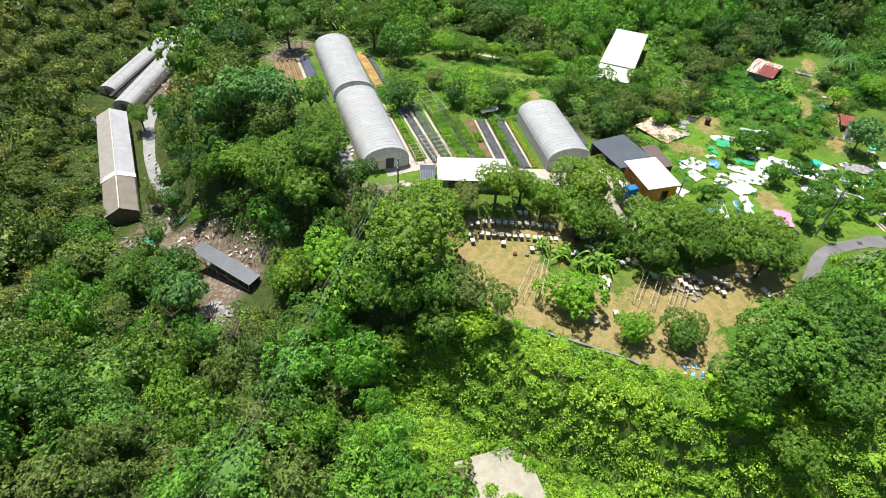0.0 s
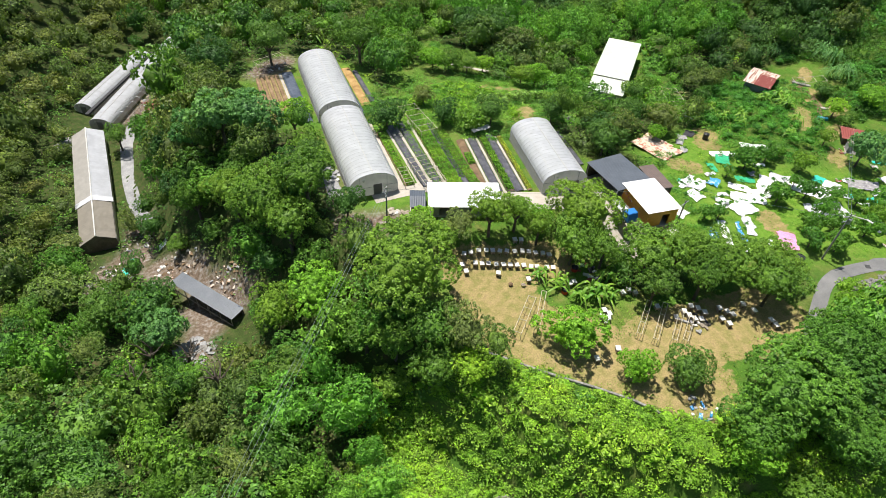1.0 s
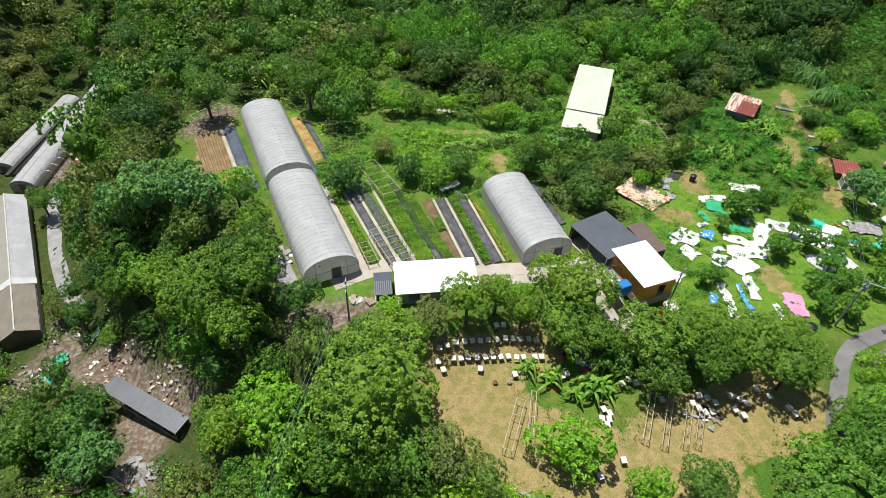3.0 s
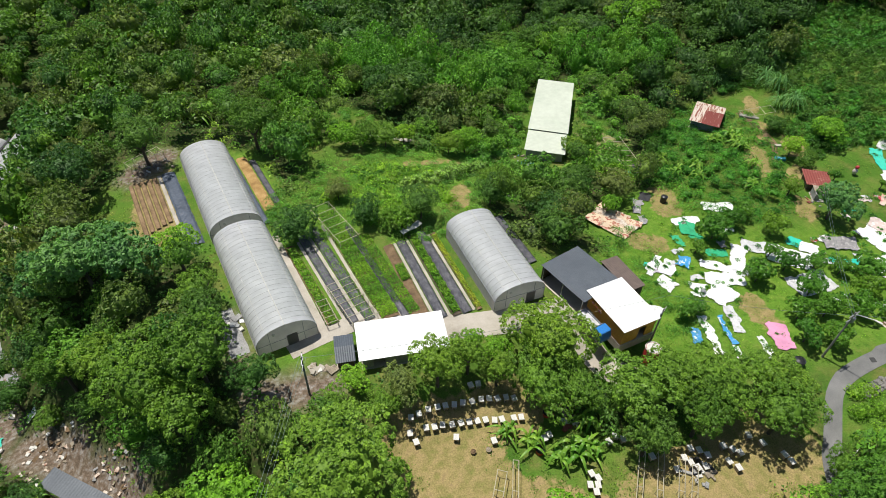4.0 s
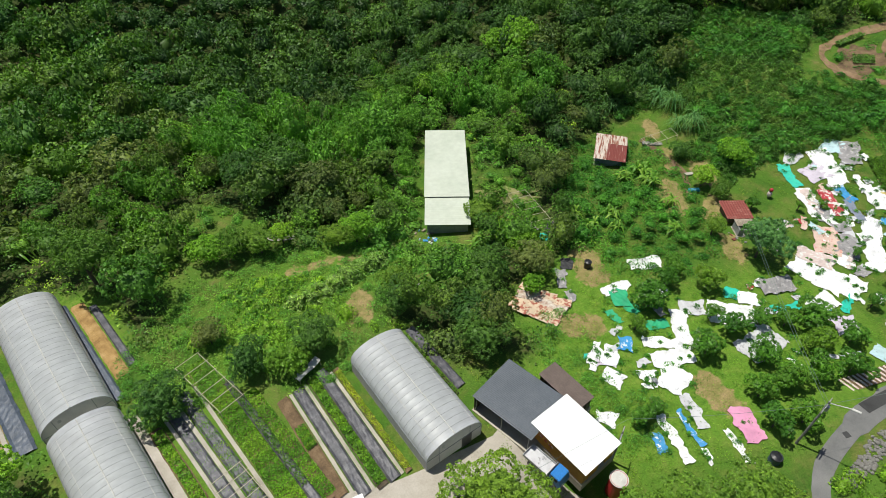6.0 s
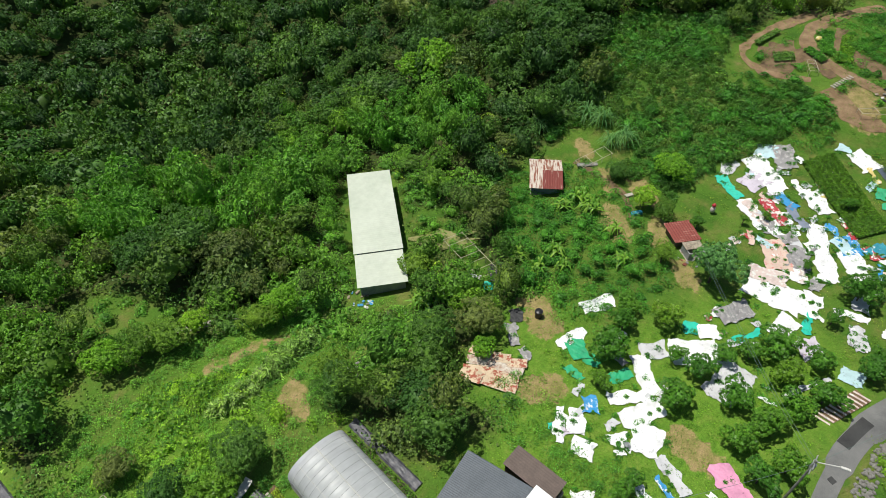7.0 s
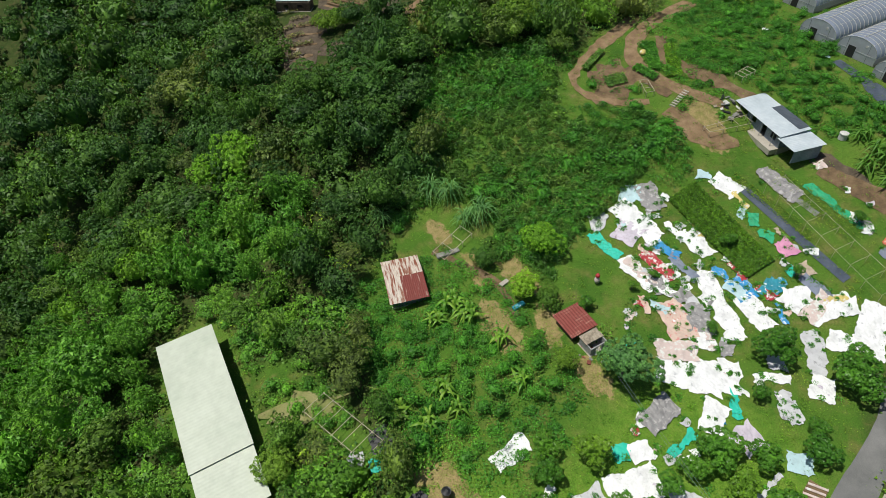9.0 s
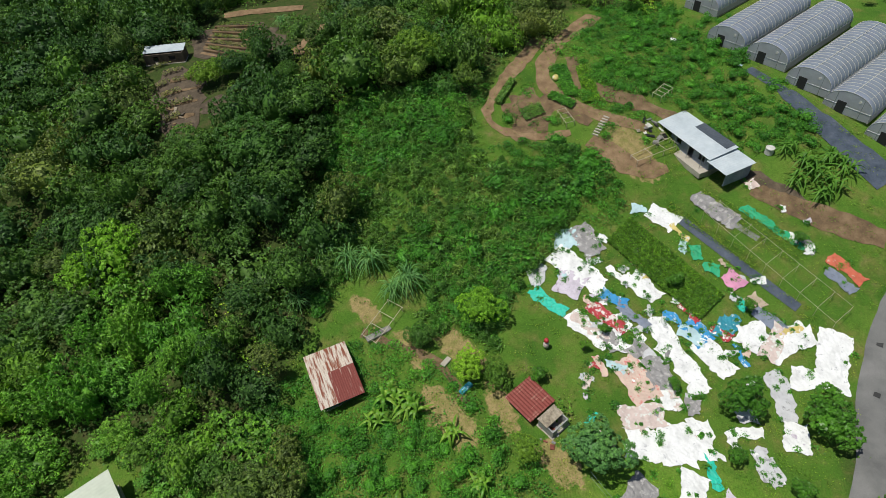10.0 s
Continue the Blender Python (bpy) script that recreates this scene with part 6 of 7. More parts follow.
def rubble(name, x, y, r, n, mats, label, category, size=(0.2, 0.9)):
    """A scatter of boards, blocks and scraps."""
    rng = random.Random(int(x * 7 + y))
    t = thing(name, pose(x, y, ground(x, y)), label, category)
    for k in range(n):
        a, d = rng.uniform(0, 6.28), r * math.sqrt(rng.random())
        px, py = d * math.cos(a), d * math.sin(a)
        b = box(bmesh.new(), rng.uniform(*size), rng.uniform(size[0], size[1] * 0.6), rng.uniform(0.06, 0.3), (0, 0, 0), bevel=0.02)
        p = part("scrap", b, rng.choice(mats), t)
        p.matrix_basis = pose(px, py, ground(x + px, y + py) - ground(x, y) + 0.02, rng.uniform(-12, 12), rng.uniform(-12, 12), rng.uniform(0, 360))
    return t


rubble("scrap_heap", -13, 88.5, 4.2, 70, [WOOD, SOIL, HIVE_WHITE, ROOF_RUST_PALE], "scattered boards and scraps on bare earth", "scrap")
rubble("scrap_heap", -5.8, 79.0, 3.4, 70, [WOOD, ROOF_RUST_PALE, SOIL, WALL_GREY], "scattered boards beside the lean-to", "scrap")
rubble("scrap_heap", -23.5, 92.5, 4.2, 60, [HIVE_WHITE, STONE, WOOD, WALL_GREY], "pale scrap beside the stream", "scrap")
rubble("scrap_heap", -11.5, 127, 3.5, 26, [HIVE_WHITE, WOOD, DARK, ROOF_RUST], "dark timbers and pale junk under trees", "scrap", (0.4, 2.6))
rubble("scrap_heap", 43.8, 53.3, 2.2, 22, [HIVE_WHITE, WALL_GREY, ROOF_RUST, BLACK_PLASTIC], "junk under the trees by the hives", "scrap")
rubble("scrap_heap", 53.2, 41.4, 1.8, 16, [WALL_GREY, BLACK_PLASTIC, WOOD, HIVE_WHITE], "dark frames and pipes beside hives", "scrap", (0.2, 1.3))
rubble("scrap_heap", 45.5, 30.2, 2.0, 18, [HIVE_WHITE, WALL_GREY, CLOTH["blue"]], "pale rubbish at the clearing's edge", "scrap")
rubble("scrap_heap", 105.0, 65.6, 1.6, 14, [STONE, WALL_GREY, ROOF_RUST], "stones and scrap below the red shed", "scrap")
rubble("scrap_heap", 14.2, 82.0, 1.4, 10, [HIVE_WHITE, STEEL, WALL_GREY], "white tanks and scrap beside the greenhouse", "scrap", (0.4, 1.2))
rubble("scrap_heap", 21.6, 70.6, 1.3, 10, [HIVE_WHITE, CONCRETE, WOOD], "pale boards and blocks by the shed", "scrap", (0.3, 1.6))
rubble("scrap_heap", 12.0, 120.8, 2.6, 14, [HIVE_WHITE, STONE, WOOD], "pale stones and boards behind the beds", "scrap")
rubble("scrap_heap", -16.5, 156.0, 4.0, 30, [HIVE_WHITE, WOOD, ROOF_RUST, WALL_GREY], "timbers and pale junk beside the valley tunnels", "scrap", (0.4, 2.4))
rubble("scrap_heap", -20.0, 101.0, 2.6, 22, [HIVE_WHITE, STONE, WOOD, WALL_GREY], "pale scrap beside the valley shed", "scrap")
rubble("stones", -10.4, 67.6, 2.8, 44, [STONE, WALL_GREY], "grey boulders in the stream", "rock", (0.4, 1.6))
rubble("stones", 1.0, 53.6, 1.5, 8, [STONE], "dark boulders in the stream", "rock", (0.6, 1.8))
rubble("scrap_heap", 152.0, 52.6, 2.2, 18, [WOOD, HIVE_WHITE, STONE, BLACK_PLASTIC], "poles and scrap beside the blue-grey house", "scrap", (0.3, 1.4))
rubble("scrap_heap", 61.5, 90.0, 2.0, 10, [HIVE_WHITE, STONE], "pale scrap under bushes", "scrap")
rubble("scrap_heap", 70.5, 100.5, 2.4, 20, [HIVE_WHITE, STONE, WOOD, CLOTH["blue"]], "pale junk beside the long house", "scrap")


# ---- small things ----
def tank(x, y, r, h, mat, lid, label, name="water_tank", z=None):
    t = thing(name, pose(x, y, ground(x, y) if z is None else z), label, "water tank")
    part("tank_body", rod(bmesh.new(), (0, 0, -0.1), (0, 0, h), r, r * 0.97, 20), mat, t)
    rim = bmesh.new()
    tube(rim, [(r * math.cos(math.pi * k / 12), r * math.sin(math.pi * k / 12), h) for k in range(25)], 0.06)
    part("rim", rim, lid, t)
    part("lid", rod(bmesh.new(), (0, 0, h), (0, 0, h + 0.12), r * 0.9, r * 0.35, 20), lid, t)
    return t


tank(58.3, 54.8, 0.95, 2.9, plain("dark_red_paint", (0.48, 0.035, 0.035), 0.5), HIVE_WHITE, "dark red round water tank with a white lid")
tank(82.6, 77.4, 0.5, 1.1, BLACK_PLASTIC, BLACK_PLASTIC, "black plastic water barrel on the grass")
tank(72.7, 45.0, 0.62, 0.9, plain("faded_blue_plastic", (0.05, 0.09, 0.13), 0.5), BLACK_PLASTIC, "dark blue plastic tub by the hedge")
tank(148.3, 36.5, 0.6, 0.9, HIVE_WHITE, HIVE_WHITE, "white water tank under banana plants")
tank(72.4, 59.4, 0.3, 0.5, HIVE_WHITE, STEEL, "small pale bucket on the grass", "bucket")
tank(32.7, 54.7, 0.26, 0.3, SOIL_DARK, SOIL, "old tub in the dry clearing", "tub")
tank(34.3, 54.1, 0.26, 0.3, plain("olive_plastic", (0.25, 0.26, 0.02), 0.5), WOOD, "olive yellow tub in the dry clearing", "tub")
tank(39.2, 51.3, 0.45, 0.6, plain("red_plastic", (0.5, 0.05, 0.02), 0.5), DARK, "red plastic tub near hives", "tub")
tank(42.6, 54.7, 0.45, 0.6, plain("brick_red_plastic", (0.42, 0.04, 0.02), 0.5), DARK, "red plastic tub under trees", "tub")
solo("garden_bench", box(bmesh.new(), 1.9, 0.7, 0.5, bevel=0.06), CLOTH["teal"], pose(109.9, 76.4, ground(109.9, 76.4), 0, 0, -35), "teal box bench on bare ground", "bench")
solo("stone_slab", box(bmesh.new(), 1.5, 0.7, 0.3, bevel=0.05), CONCRETE, pose(113.4, 79.4, ground(113.4, 79.4), 0, 0, -30), "pale stone slab on the path", "slab")
sack = thing("stuffed_sack", pose(116.7, 67.0, ground(116.7, 67.0)), "pale pink stuffed sack topped with a red bag on a pole", "sack")
part("pole", rod(bmesh.new(), (0, 0, -0.2), (0, 0, 1.7), 0.04), WOOD, sack)
sb = bmesh.new()
bmesh.ops.create_icosphere(sb, subdivisions=2, radius=0.5, matrix=Matrix.Translation((0, 0, 0.75)) @ Matrix.Diagonal((0.9, 0.8, 1.25, 1)))
for v in sb.verts:
    v.co += 0.06 * Vector(noise.noise_vector(v.co * 4))
part("sack_body", sb, CLOTH["blush"], sack, smooth=True)
sb = bmesh.new()
bmesh.ops.create_icosphere(sb, subdivisions=2, radius=0.33, matrix=Matrix.Translation((0, 0, 1.6)))
for v in sb.verts:
    v.co += 0.07 * Vector(noise.noise_vector(v.co * 5))
part("red_bag", sb, CLOTH["red"], sack, "red plastic bag", smooth=True)
sb = bmesh.new()
bmesh.ops.create_icosphere(sb, subdivisions=2, radius=0.6, matrix=Matrix.Diagonal((1.3, 1.0, 0.7, 1)))
solo("yellow_sack", sb, CLOTH["yellow"], pose(162.2, 67.6, ground(162.2, 67.6) + 0.3), "pale yellow covered heap beside the soil path", "sack", smooth=True)


def lorry(x, y, turn):
    t = thing("lorry", pose(x, y, 4.72, 0, 0, turn), "small flatbed lorry with a blue cab parked beside the house", "truck")
    blue = plain("blue_cab_paint", (0.03, 0.20, 0.55), 0.3, var=0.05)
    cab = bmesh.new()
    prof = [(-2.45, 0.45), (-2.45, 1.15), (-2.2, 1.95), (-1.05, 2.0), (-0.95, 0.45)]
    left_ = [cab.verts.new((-0.82, p, z)) for p, z in prof]
    right_ = [cab.verts.new((0.82, p, z)) for p, z in prof]
    cab.faces.new(left_)
    cab.faces.new(right_[::-1])
    for k in range(5):
        cab.faces.new((left_[k], right_[k], right_[(k + 1) % 5], left_[(k + 1) % 5]))
    bmesh.ops.recalc_face_normals(cab, faces=cab.faces)
    bmesh.ops.bevel(cab, geom=list(cab.edges), offset=0.06, segments=2, affect="EDGES")
    c = part("cab", cab, blue, t, "bright blue cab")
    part("windscreen", box(bmesh.new(), 1.4, 0.03, 0.72, (0, -2.36, 1.2), pose(0, 0, 0, -17, 0, 0)), DARK, c, "dark windscreen glass")
    for sx in (-1, 1):
        part("side_window", box(bmesh.new(), 0.03, 0.8, 0.5, (sx * 0.83, -1.6, 1.3)), DARK, c)
        part("headlight", box(bmesh.new(), 0.25, 0.04, 0.16, (sx * 0.6, -2.48, 0.7)), HIVE_WHITE, c)
    bed_ = part("load_bed", box(bmesh.new(), 1.7, 3.2, 0.12, (0, 0.8, 0.85)), CLOTH["grey_white"], t, "pale grey load bed")
    for sx in (-1, 1):
        part("side_board", box(bmesh.new(), 0.05, 3.2, 0.36, (sx * 0.84, 0.8, 0.92)), STEEL, bed_)
    part("tail_board", box(bmesh.new(), 1.7, 0.05, 0.36, (0, 2.4, 0.92)), STEEL, bed_)
    part("head_board", box(bmesh.new(), 1.7, 0.05, 0.8, (0, -0.82, 0.92)), STEEL, bed_)
    part("chassis", box(bmesh.new(), 0.9, 4.6, 0.25, (0, 0, 0.45)), BLACK_PLASTIC, t)
    for sx in (-1, 1):
        for wy in (-1.7, 1.4):
            w = part("wheel", rod(bmesh.new(), (sx * 0.62, wy, 0.36), (sx * 0.84, wy, 0.36), 0.36, sides=16), BLACK_PLASTIC, t)
            part("rim", rod(bmesh.new(), (sx * 0.83, wy, 0.36), (sx * 0.86, wy, 0.36), 0.2, sides=12), STEEL, w)
    return t


lorry(53.3, 60.6, 2)
sign = thing("wall_sign", pose(55.06, 62.0, 6.3, 0, 0, -3), "red sign shapes on the orange wall", "sign")
for k, (o, s) in enumerate([(0.9, 0.5), (0.2, 0.35), (-0.5, 0.6)]):
    part("sign_bar", box(bmesh.new(), 0.06, s, 0.28, (-0.03, o, 0.1 - 0.1 * k)), CLOTH["red"], sign)
part("back_board", box(bmesh.new(), 0.02, 2.2, 0.6, (0, 0.2, -0.1)), WALL_ORANGE, sign)


def utility_pole(x, y, h, turn, label, lean=0.0, arms=1):
    t = thing("utility_pole", pose(x, y, ground(x, y), lean, 0, turn), label, "utility pole")
    part("pole", rod(bmesh.new(), (0, 0, -0.6), (0, 0, h), 0.14, 0.09, 10), STONE, t)
    for k in range(arms):
        a = part("crossarm", box(bmesh.new(), 1.8, 0.1, 0.12, (0, 0, h - 0.5 - 0.8 * k)), STEEL, t)
        for sx in (-0.8, 0, 0.8):
            part("insulator", rod(bmesh.new(), (sx, 0, h - 0.38 - 0.8 * k), (sx, 0, h - 0.2 - 0.8 * k), 0.05, 0.03, 8), HIVE_WHITE, a)
    return t


utility_pole(19.2, 68.2, 7.0, 70, "grey utility pole with a crossarm above the trees", arms=2)
utility_pole(60.8, 57.0, 6.4, 20, "grey pole beside the orange house")
POLE_H = 8.3
lane_pole = utility_pole(76.4, 44.3, POLE_H, 0, "leaning grey utility pole with a street lamp at the lane's bend", arms=2)
lamp_arm = part("lamp_arm", rod(bmesh.new(), (0.0, 0.0, POLE_H - 0.25), (0.5, -1.9, POLE_H + 0.3), 0.05), HIVE_WHITE, lane_pole, "white street lamp arm")
part("lamp_head", box(bmesh.new(), 0.26, 0.8, 0.12, (0.55, -2.2, POLE_H + 0.25), pose(0, 0, 0, 0, 0, 14), bevel=0.03), HIVE_WHITE, lamp_arm)
part("transformer", rod(bmesh.new(), (0.28, -0.1, POLE_H - 1.7), (0.28, -0.1, POLE_H - 1.0), 0.24, sides=12), STEEL, lane_pole, "grey round transformer can")


def cable(a, b, sag, label, r=0.016, n=40):
    """A hanging wire between two points."""
    a, b = Vector(a), Vector(b)
    bm = tube(bmesh.new(), [a.lerp(b, k / n) - Vector((0, 0, 4 * sag * k / n * (1 - k / n))) for k in range(n + 1)], r, 4)
    return solo("power_cable", bm, WIRE, Matrix(), label, "cable", "overhead cables")


WIRE = plain("grey_green_wire", (0.14, 0.20, 0.18), 0.6)
for k in range(3):
    cable((19.0 + 0.35 * k, 68.2 - 0.1 * k, 11.6), (-32.6 + 0.7 * k, -10.4 - 0.2 * k, 13.0), 0.6, "overhead power cable over the stream woods")
for k in range(2):
    cable((76.2 + 0.5 * k, 44.3, 11.8), (97.5 + 0.5 * k, 62.5, 10.5), 0.5, "overhead power cable across the orchard")
cable((76.4, 44.3, 11.8), (60.8, 57.0, 10.8), 0.5, "overhead power cable to the house")
cable((60.8, 57.0, 10.8), (19.2, 68.2, 11.4), 1.0, "overhead power cable along the yard")
cable((76.4, 44.3, 11.8), (112, 24, 11.5), 0.6, "overhead power cable along the lane")

trellis(137.8, 45.4, 123.5, 31.2, 1.6, 8, "wire trellis posts along the film strip", 3.4, 0.022)


def dead_tree(x, y, h, k):
    t = thing("dead_tree", pose(x, y, ground(x, y), 8 * (k % 3) - 8, 6, 70 * k), "bare grey-brown dead tree among the woods", "tree", "dead trees")
    for i in range(2):
        p = part("trunk" if i == 0 else "branch", TRUNKS[(k + i) % 3], None, t)
        p.matrix_basis = Matrix.LocRotScale((0, 0, h * 0.35 * i), Euler((0, 0.3 * i, 1.1 * i)), (h * (1.25 - 0.3 * i),) * 2 + (h * (1 - 0.25 * i),))
    return t


for k, (x, y, h) in enumerate([(-16.1, 66.2, 5.0), (-17.7, 61.8, 4.4), (-6.9, 58.5, 4.6), (-34.9, 76.1, 5.0), (-11.0, 65.4, 3.8)]):
    dead_tree(x, y, h, k)

# bridge rail over the stream by the lane
rail = thing("bridge_rail", pose(67.6, 34.2, ground(67.6, 34.2), 0, 0, 12), "white tubular bridge railing beside the lane", "railing")
for k in range(5):
    part("post", rod(bmesh.new(), (-1.8 + 0.9 * k, 0, -0.3), (-1.8 + 0.9 * k, 0, 1.0), 0.04), HIVE_WHITE, rail)
for z in (0.35, 0.68, 1.0):
    part("rail", rod(bmesh.new(), (-1.9, 0, z), (1.9, 0, z), 0.035), HIVE_WHITE, rail)

# low wall along the clearing's edge
edge = [(24.6, 45.6), (26.2, 44.3), (30.4, 40.5), (35.0, 36.8), (38.5, 33.8), (42.0, 29.6)]
for a, b in zip(edge, edge[1:]):
    l = math.dist(a, b)
    solo("retaining_wall", box(bmesh.new(), l, 0.3, 1.3, (0, 0, -0.95), bevel=0.04), STONE, pose((a[0] + b[0]) / 2, (a[1] + b[1]) / 2, ground((a[0] + b[0]) / 2, (a[1] + b[1]) / 2), 0, 0, math.degrees(math.atan2(b[1] - a[1], b[0] - a[0]))), "low grey stone edge of the clearing", "wall", kind="structure")

# ---- terraces on the upper slopes ----
ribbon("soil_path", [(184.9, 60.9), (178.9, 64.6), (174.0, 67.8), (165.2, 70.0), (161.2, 69.8), (157.9, 67.4), (154.9, 62.8), (153.5, 59.5), (152.2, 53.3)], [1.6, 1.6, 1.5, 1.3, 1.2, 1.0], SOIL_PALE, "orange-brown earth track on the terrace", "path", 0.10, ragged=0.3)
ribbon("soil_path", [(176.7, 70.4), (168.0, 73.2), (159.7, 76.8), (153.1, 78.8), (150.2, 76.0), (149.1, 69.2), (150.5, 64.9)], [1.5, 1.4, 0.9, 0.6, 0.6], SOIL_PALE, "earth path round the terrace garden", "path", 0.11, ragged=0.25)
ribbon("soil_path", [(157.8, 69.6), (155.5, 66.7), (152.4, 61.9)], 0.8, SOIL, "earth step between the terrace tracks", "path", 0.12, ragged=0.2)
ribbon("soil_path", [(168.9, 65.2), (161.4, 64.0), (158.6, 58.3), (156.0, 52.3), (154.2, 48.0)], [0.8, 1.4, 1.6, 1.0], SOIL, "worn brown verge on the upper terrace", "path", 0.09, ragged=0.35)
ribbon("soil_path", [(149.3, 61.9), (146.9, 58.4), (144.0, 55.8), (145.7, 50.5)], [1.4, 1.8, 1.6, 1.0], SOIL_PALE, "bare earth plot below the blue-grey house", "path", 0.09, ragged=0.4)
ribbon("soil_path", [(142.2, 39.4), (139.7, 34.6), (137.5, 29.2), (135.4, 23.5)], [1.2, 1.7, 1.9, 1.6], SOIL, "damp brown earth bank below the blue-grey house", "path", 0.09, ragged=0.3)
ribbon("soil_path", [(46.5, 115.6), (49, 114), (53, 111.8), (57.5, 109.4)], 0.5, CONCRETE, "pale garden path with steps beyond the meadow", "path", 0.12, ragged=0.1)
ribbon("soil_path", [(116.8, 91.4), (113.5, 80.1), (111.2, 78.3), (107.6, 75.7)], 0.55, SOIL, "trodden path across the lawn", "path", 0.09, ragged=0.2)
ribbon("ground_cover", [(166, 37), (159.5, 32), (153, 28), (144, 21.5)], [0.9, 1.4, 1.9, 2.2], BLUE_FILM, "dark ground cover before the film tunnels", "ground sheet", 0.12)
blot("soil_plot", 154.2, 71.6, 5.2, 3.6, 15, SOIL, "bare brown earth of the terrace garden", "soil", 0.06, rough=0.3)
blot("soil_plot", 141.5, 36.0, 7.5, 1.6, 52, SOIL_DARK, "damp earth bank below the blue-grey house", "soil", 0.07)
for k in range(5):
    u = k / 4
    a, b = (169.3 + 9.4 * u, 134.1 + 1.8 * u), (165.4 + 13.6 * u, 121.2 + 4.4 * u)
    l = math.dist(a, b)
    cx, cy = (a[0] + b[0]) / 2, (a[1] + b[1]) / 2
    yaw = math.degrees(math.atan2(b[1] - a[1], b[0] - a[0]))
    solo("terrace_bank", box(bmesh.new(), l * 0.96, 0.45, 1.1, (0, 0, -0.55), bevel=0.12), SOIL, pose(cx, cy, ground(cx, cy), 0, 0, yaw + 3 * (k % 3)), "low earth bank of a terraced plot", "terrace")
    crop_block("terrace_plants", cx + 1.1, cy + 0.2, l * 0.85, 1.3, yaw, LEAF_GREY_LOW if k % 2 else LEAF_SCRUB, "dull green plants on the terrace", 520 + k, 0.3, 0.5)
    ribbon("soil_path", [(a[0] - 0.9, a[1]), (b[0] - 0.9, b[1])], 0.35, SOIL_PALE, "pale trodden strip along a terrace", "path", 0.12, ragged=0.12)
blot("soil_plot", 155.2, 133.0, 8.6, 4.8, 25, SOIL_DARK, "bare brown earth of the far terraces", "soil", 0.07)
blot("soil_plot", 154.0, 124.0, 4.4, 2.3, 95, SOIL_DARK, "bare brown earth of the far terraces", "soil", 0.07)
blot("soil_plot", 173.0, 128.5, 9.4, 7.4, 75, SOIL_DARK, "brown earth between the terraced rows", "soil", 0.07)
for k in range(9):
    crop_block("dry_plants", 148.5 + 1.9 * k, 131.6 + 0.75 * k + 2.2 * (k % 3 - 1), 3.6, 1.2, 115 + 9 * (k % 3), LEAF_GREY_LOW, "dry grey-green tufts on the bare earth", 150 + k, 0.3, 0.5)
for k in range(4):
    ribbon("soil_path", [(149.0 + 3.4 * k, 137.0 - 0.3 * k), (151.6 + 3.2 * k, 128.4 + 0.6 * k)], 0.4, SOIL, "trodden step of a bare terrace", "path", 0.16, ragged=0.18)
rubble("branches", 152.5, 134.5, 4.5, 30, [WOOD, BARK, SOIL_PALE], "cut branches and sticks on bare earth", "branches", (0.15, 1.8))


ribbon("soil_path", [(184.0, 136.2), (185.9, 131.5), (187.0, 125.6), (188.1, 120.2)], 1.3, SOIL_PALE, "pale curved earth terrace at the wood's edge", "path", 0.14, ragged=0.2)
ribbon("soil_path", [(166.9, 121.6), (168.6, 115.9), (174.5, 114.4), (180.7, 113.2)], 0.8, SOIL_PALE, "earth track between the far terraces", "path", 0.12, ragged=0.2)
ribbon("soil_path", [(168.6, 115.9), (169.6, 111), (170.1, 107.3)], 0.7, SOIL_PALE, "earth track between the far terraces", "path", 0.12, ragged=0.2)
shack = house("garden_shack", 165.7, 139.6, -77, 7.2, 2.8, 1.9, WALL_BROWN, [(-1.5, 0.9, 0, 1.5), (1.5, 1.2, 0.6, 1.4)], "long garden shack with a pale sheet roof", "shed")
roof(shack, corrugated(7.6, 2.4, 0.3, 0.25), (0, 0.4, 1.95), ROOF_BLUE)
banana(179.2, 121.3, 2.4, "spiky clump of long drooping green blades", 26, 0.13, "spiky_bush", LEAF_TEAL)
for k in range(8):
    solo("garden_step", box(bmesh.new(), 1.0, 0.3, 0.2, bevel=0.03), CONCRETE, pose(150.2 + 0.5 * k, 61.2 - 0.24 * k, ground(150.2 + 0.5 * k, 61.2 - 0.24 * k), 0, 0, 60), "pale concrete garden step", "step", "garden steps")
tarp(174.8, 47.3, 2.2, 1.0, 20, "white")
tarp(167.8, 38.6, 2.4, 1.0, 30, "pale_blue")
tarp(143.0, 39.4, 1.6, 1.2, 30, "blush")

# stone revetment on the far side of the lane
revet = thing("revetment", pose(0, 0, 0), "sloping bank faced with rough grey stones beside the lane", "stone wall", kind="structure")
stone_meshes = []
for s in range(4):
    sb = bmesh.new()
    bmesh.ops.create_icosphere(sb, subdivisions=1, radius=0.22, matrix=Matrix.Diagonal((1.25, 0.9, 0.8, 1)))
    for v in sb.verts:
        v.co += 0.05 * Vector(noise.noise_vector(v.co * 6 + Vector((s, 0, 0))))
    stone_meshes.append(link_mesh("stone", sb, STONE))
rv = random.Random(4)
for k in range(280):
    u = rv.random()
    x = 75.2 + 15.2 * u
    y = 39.1 - 0.24 * max(0.0, x - 84.0) - rv.random() * (0.9 + 0.9 * min(1.0, 4 * u))
    st = part("stone", stone_meshes[k % 4], None, revet)
    st.matrix_basis = pose(x, y, ground(x, y) + 0.08, rv.uniform(-20, 20), rv.uniform(-20, 20), rv.uniform(0, 360))

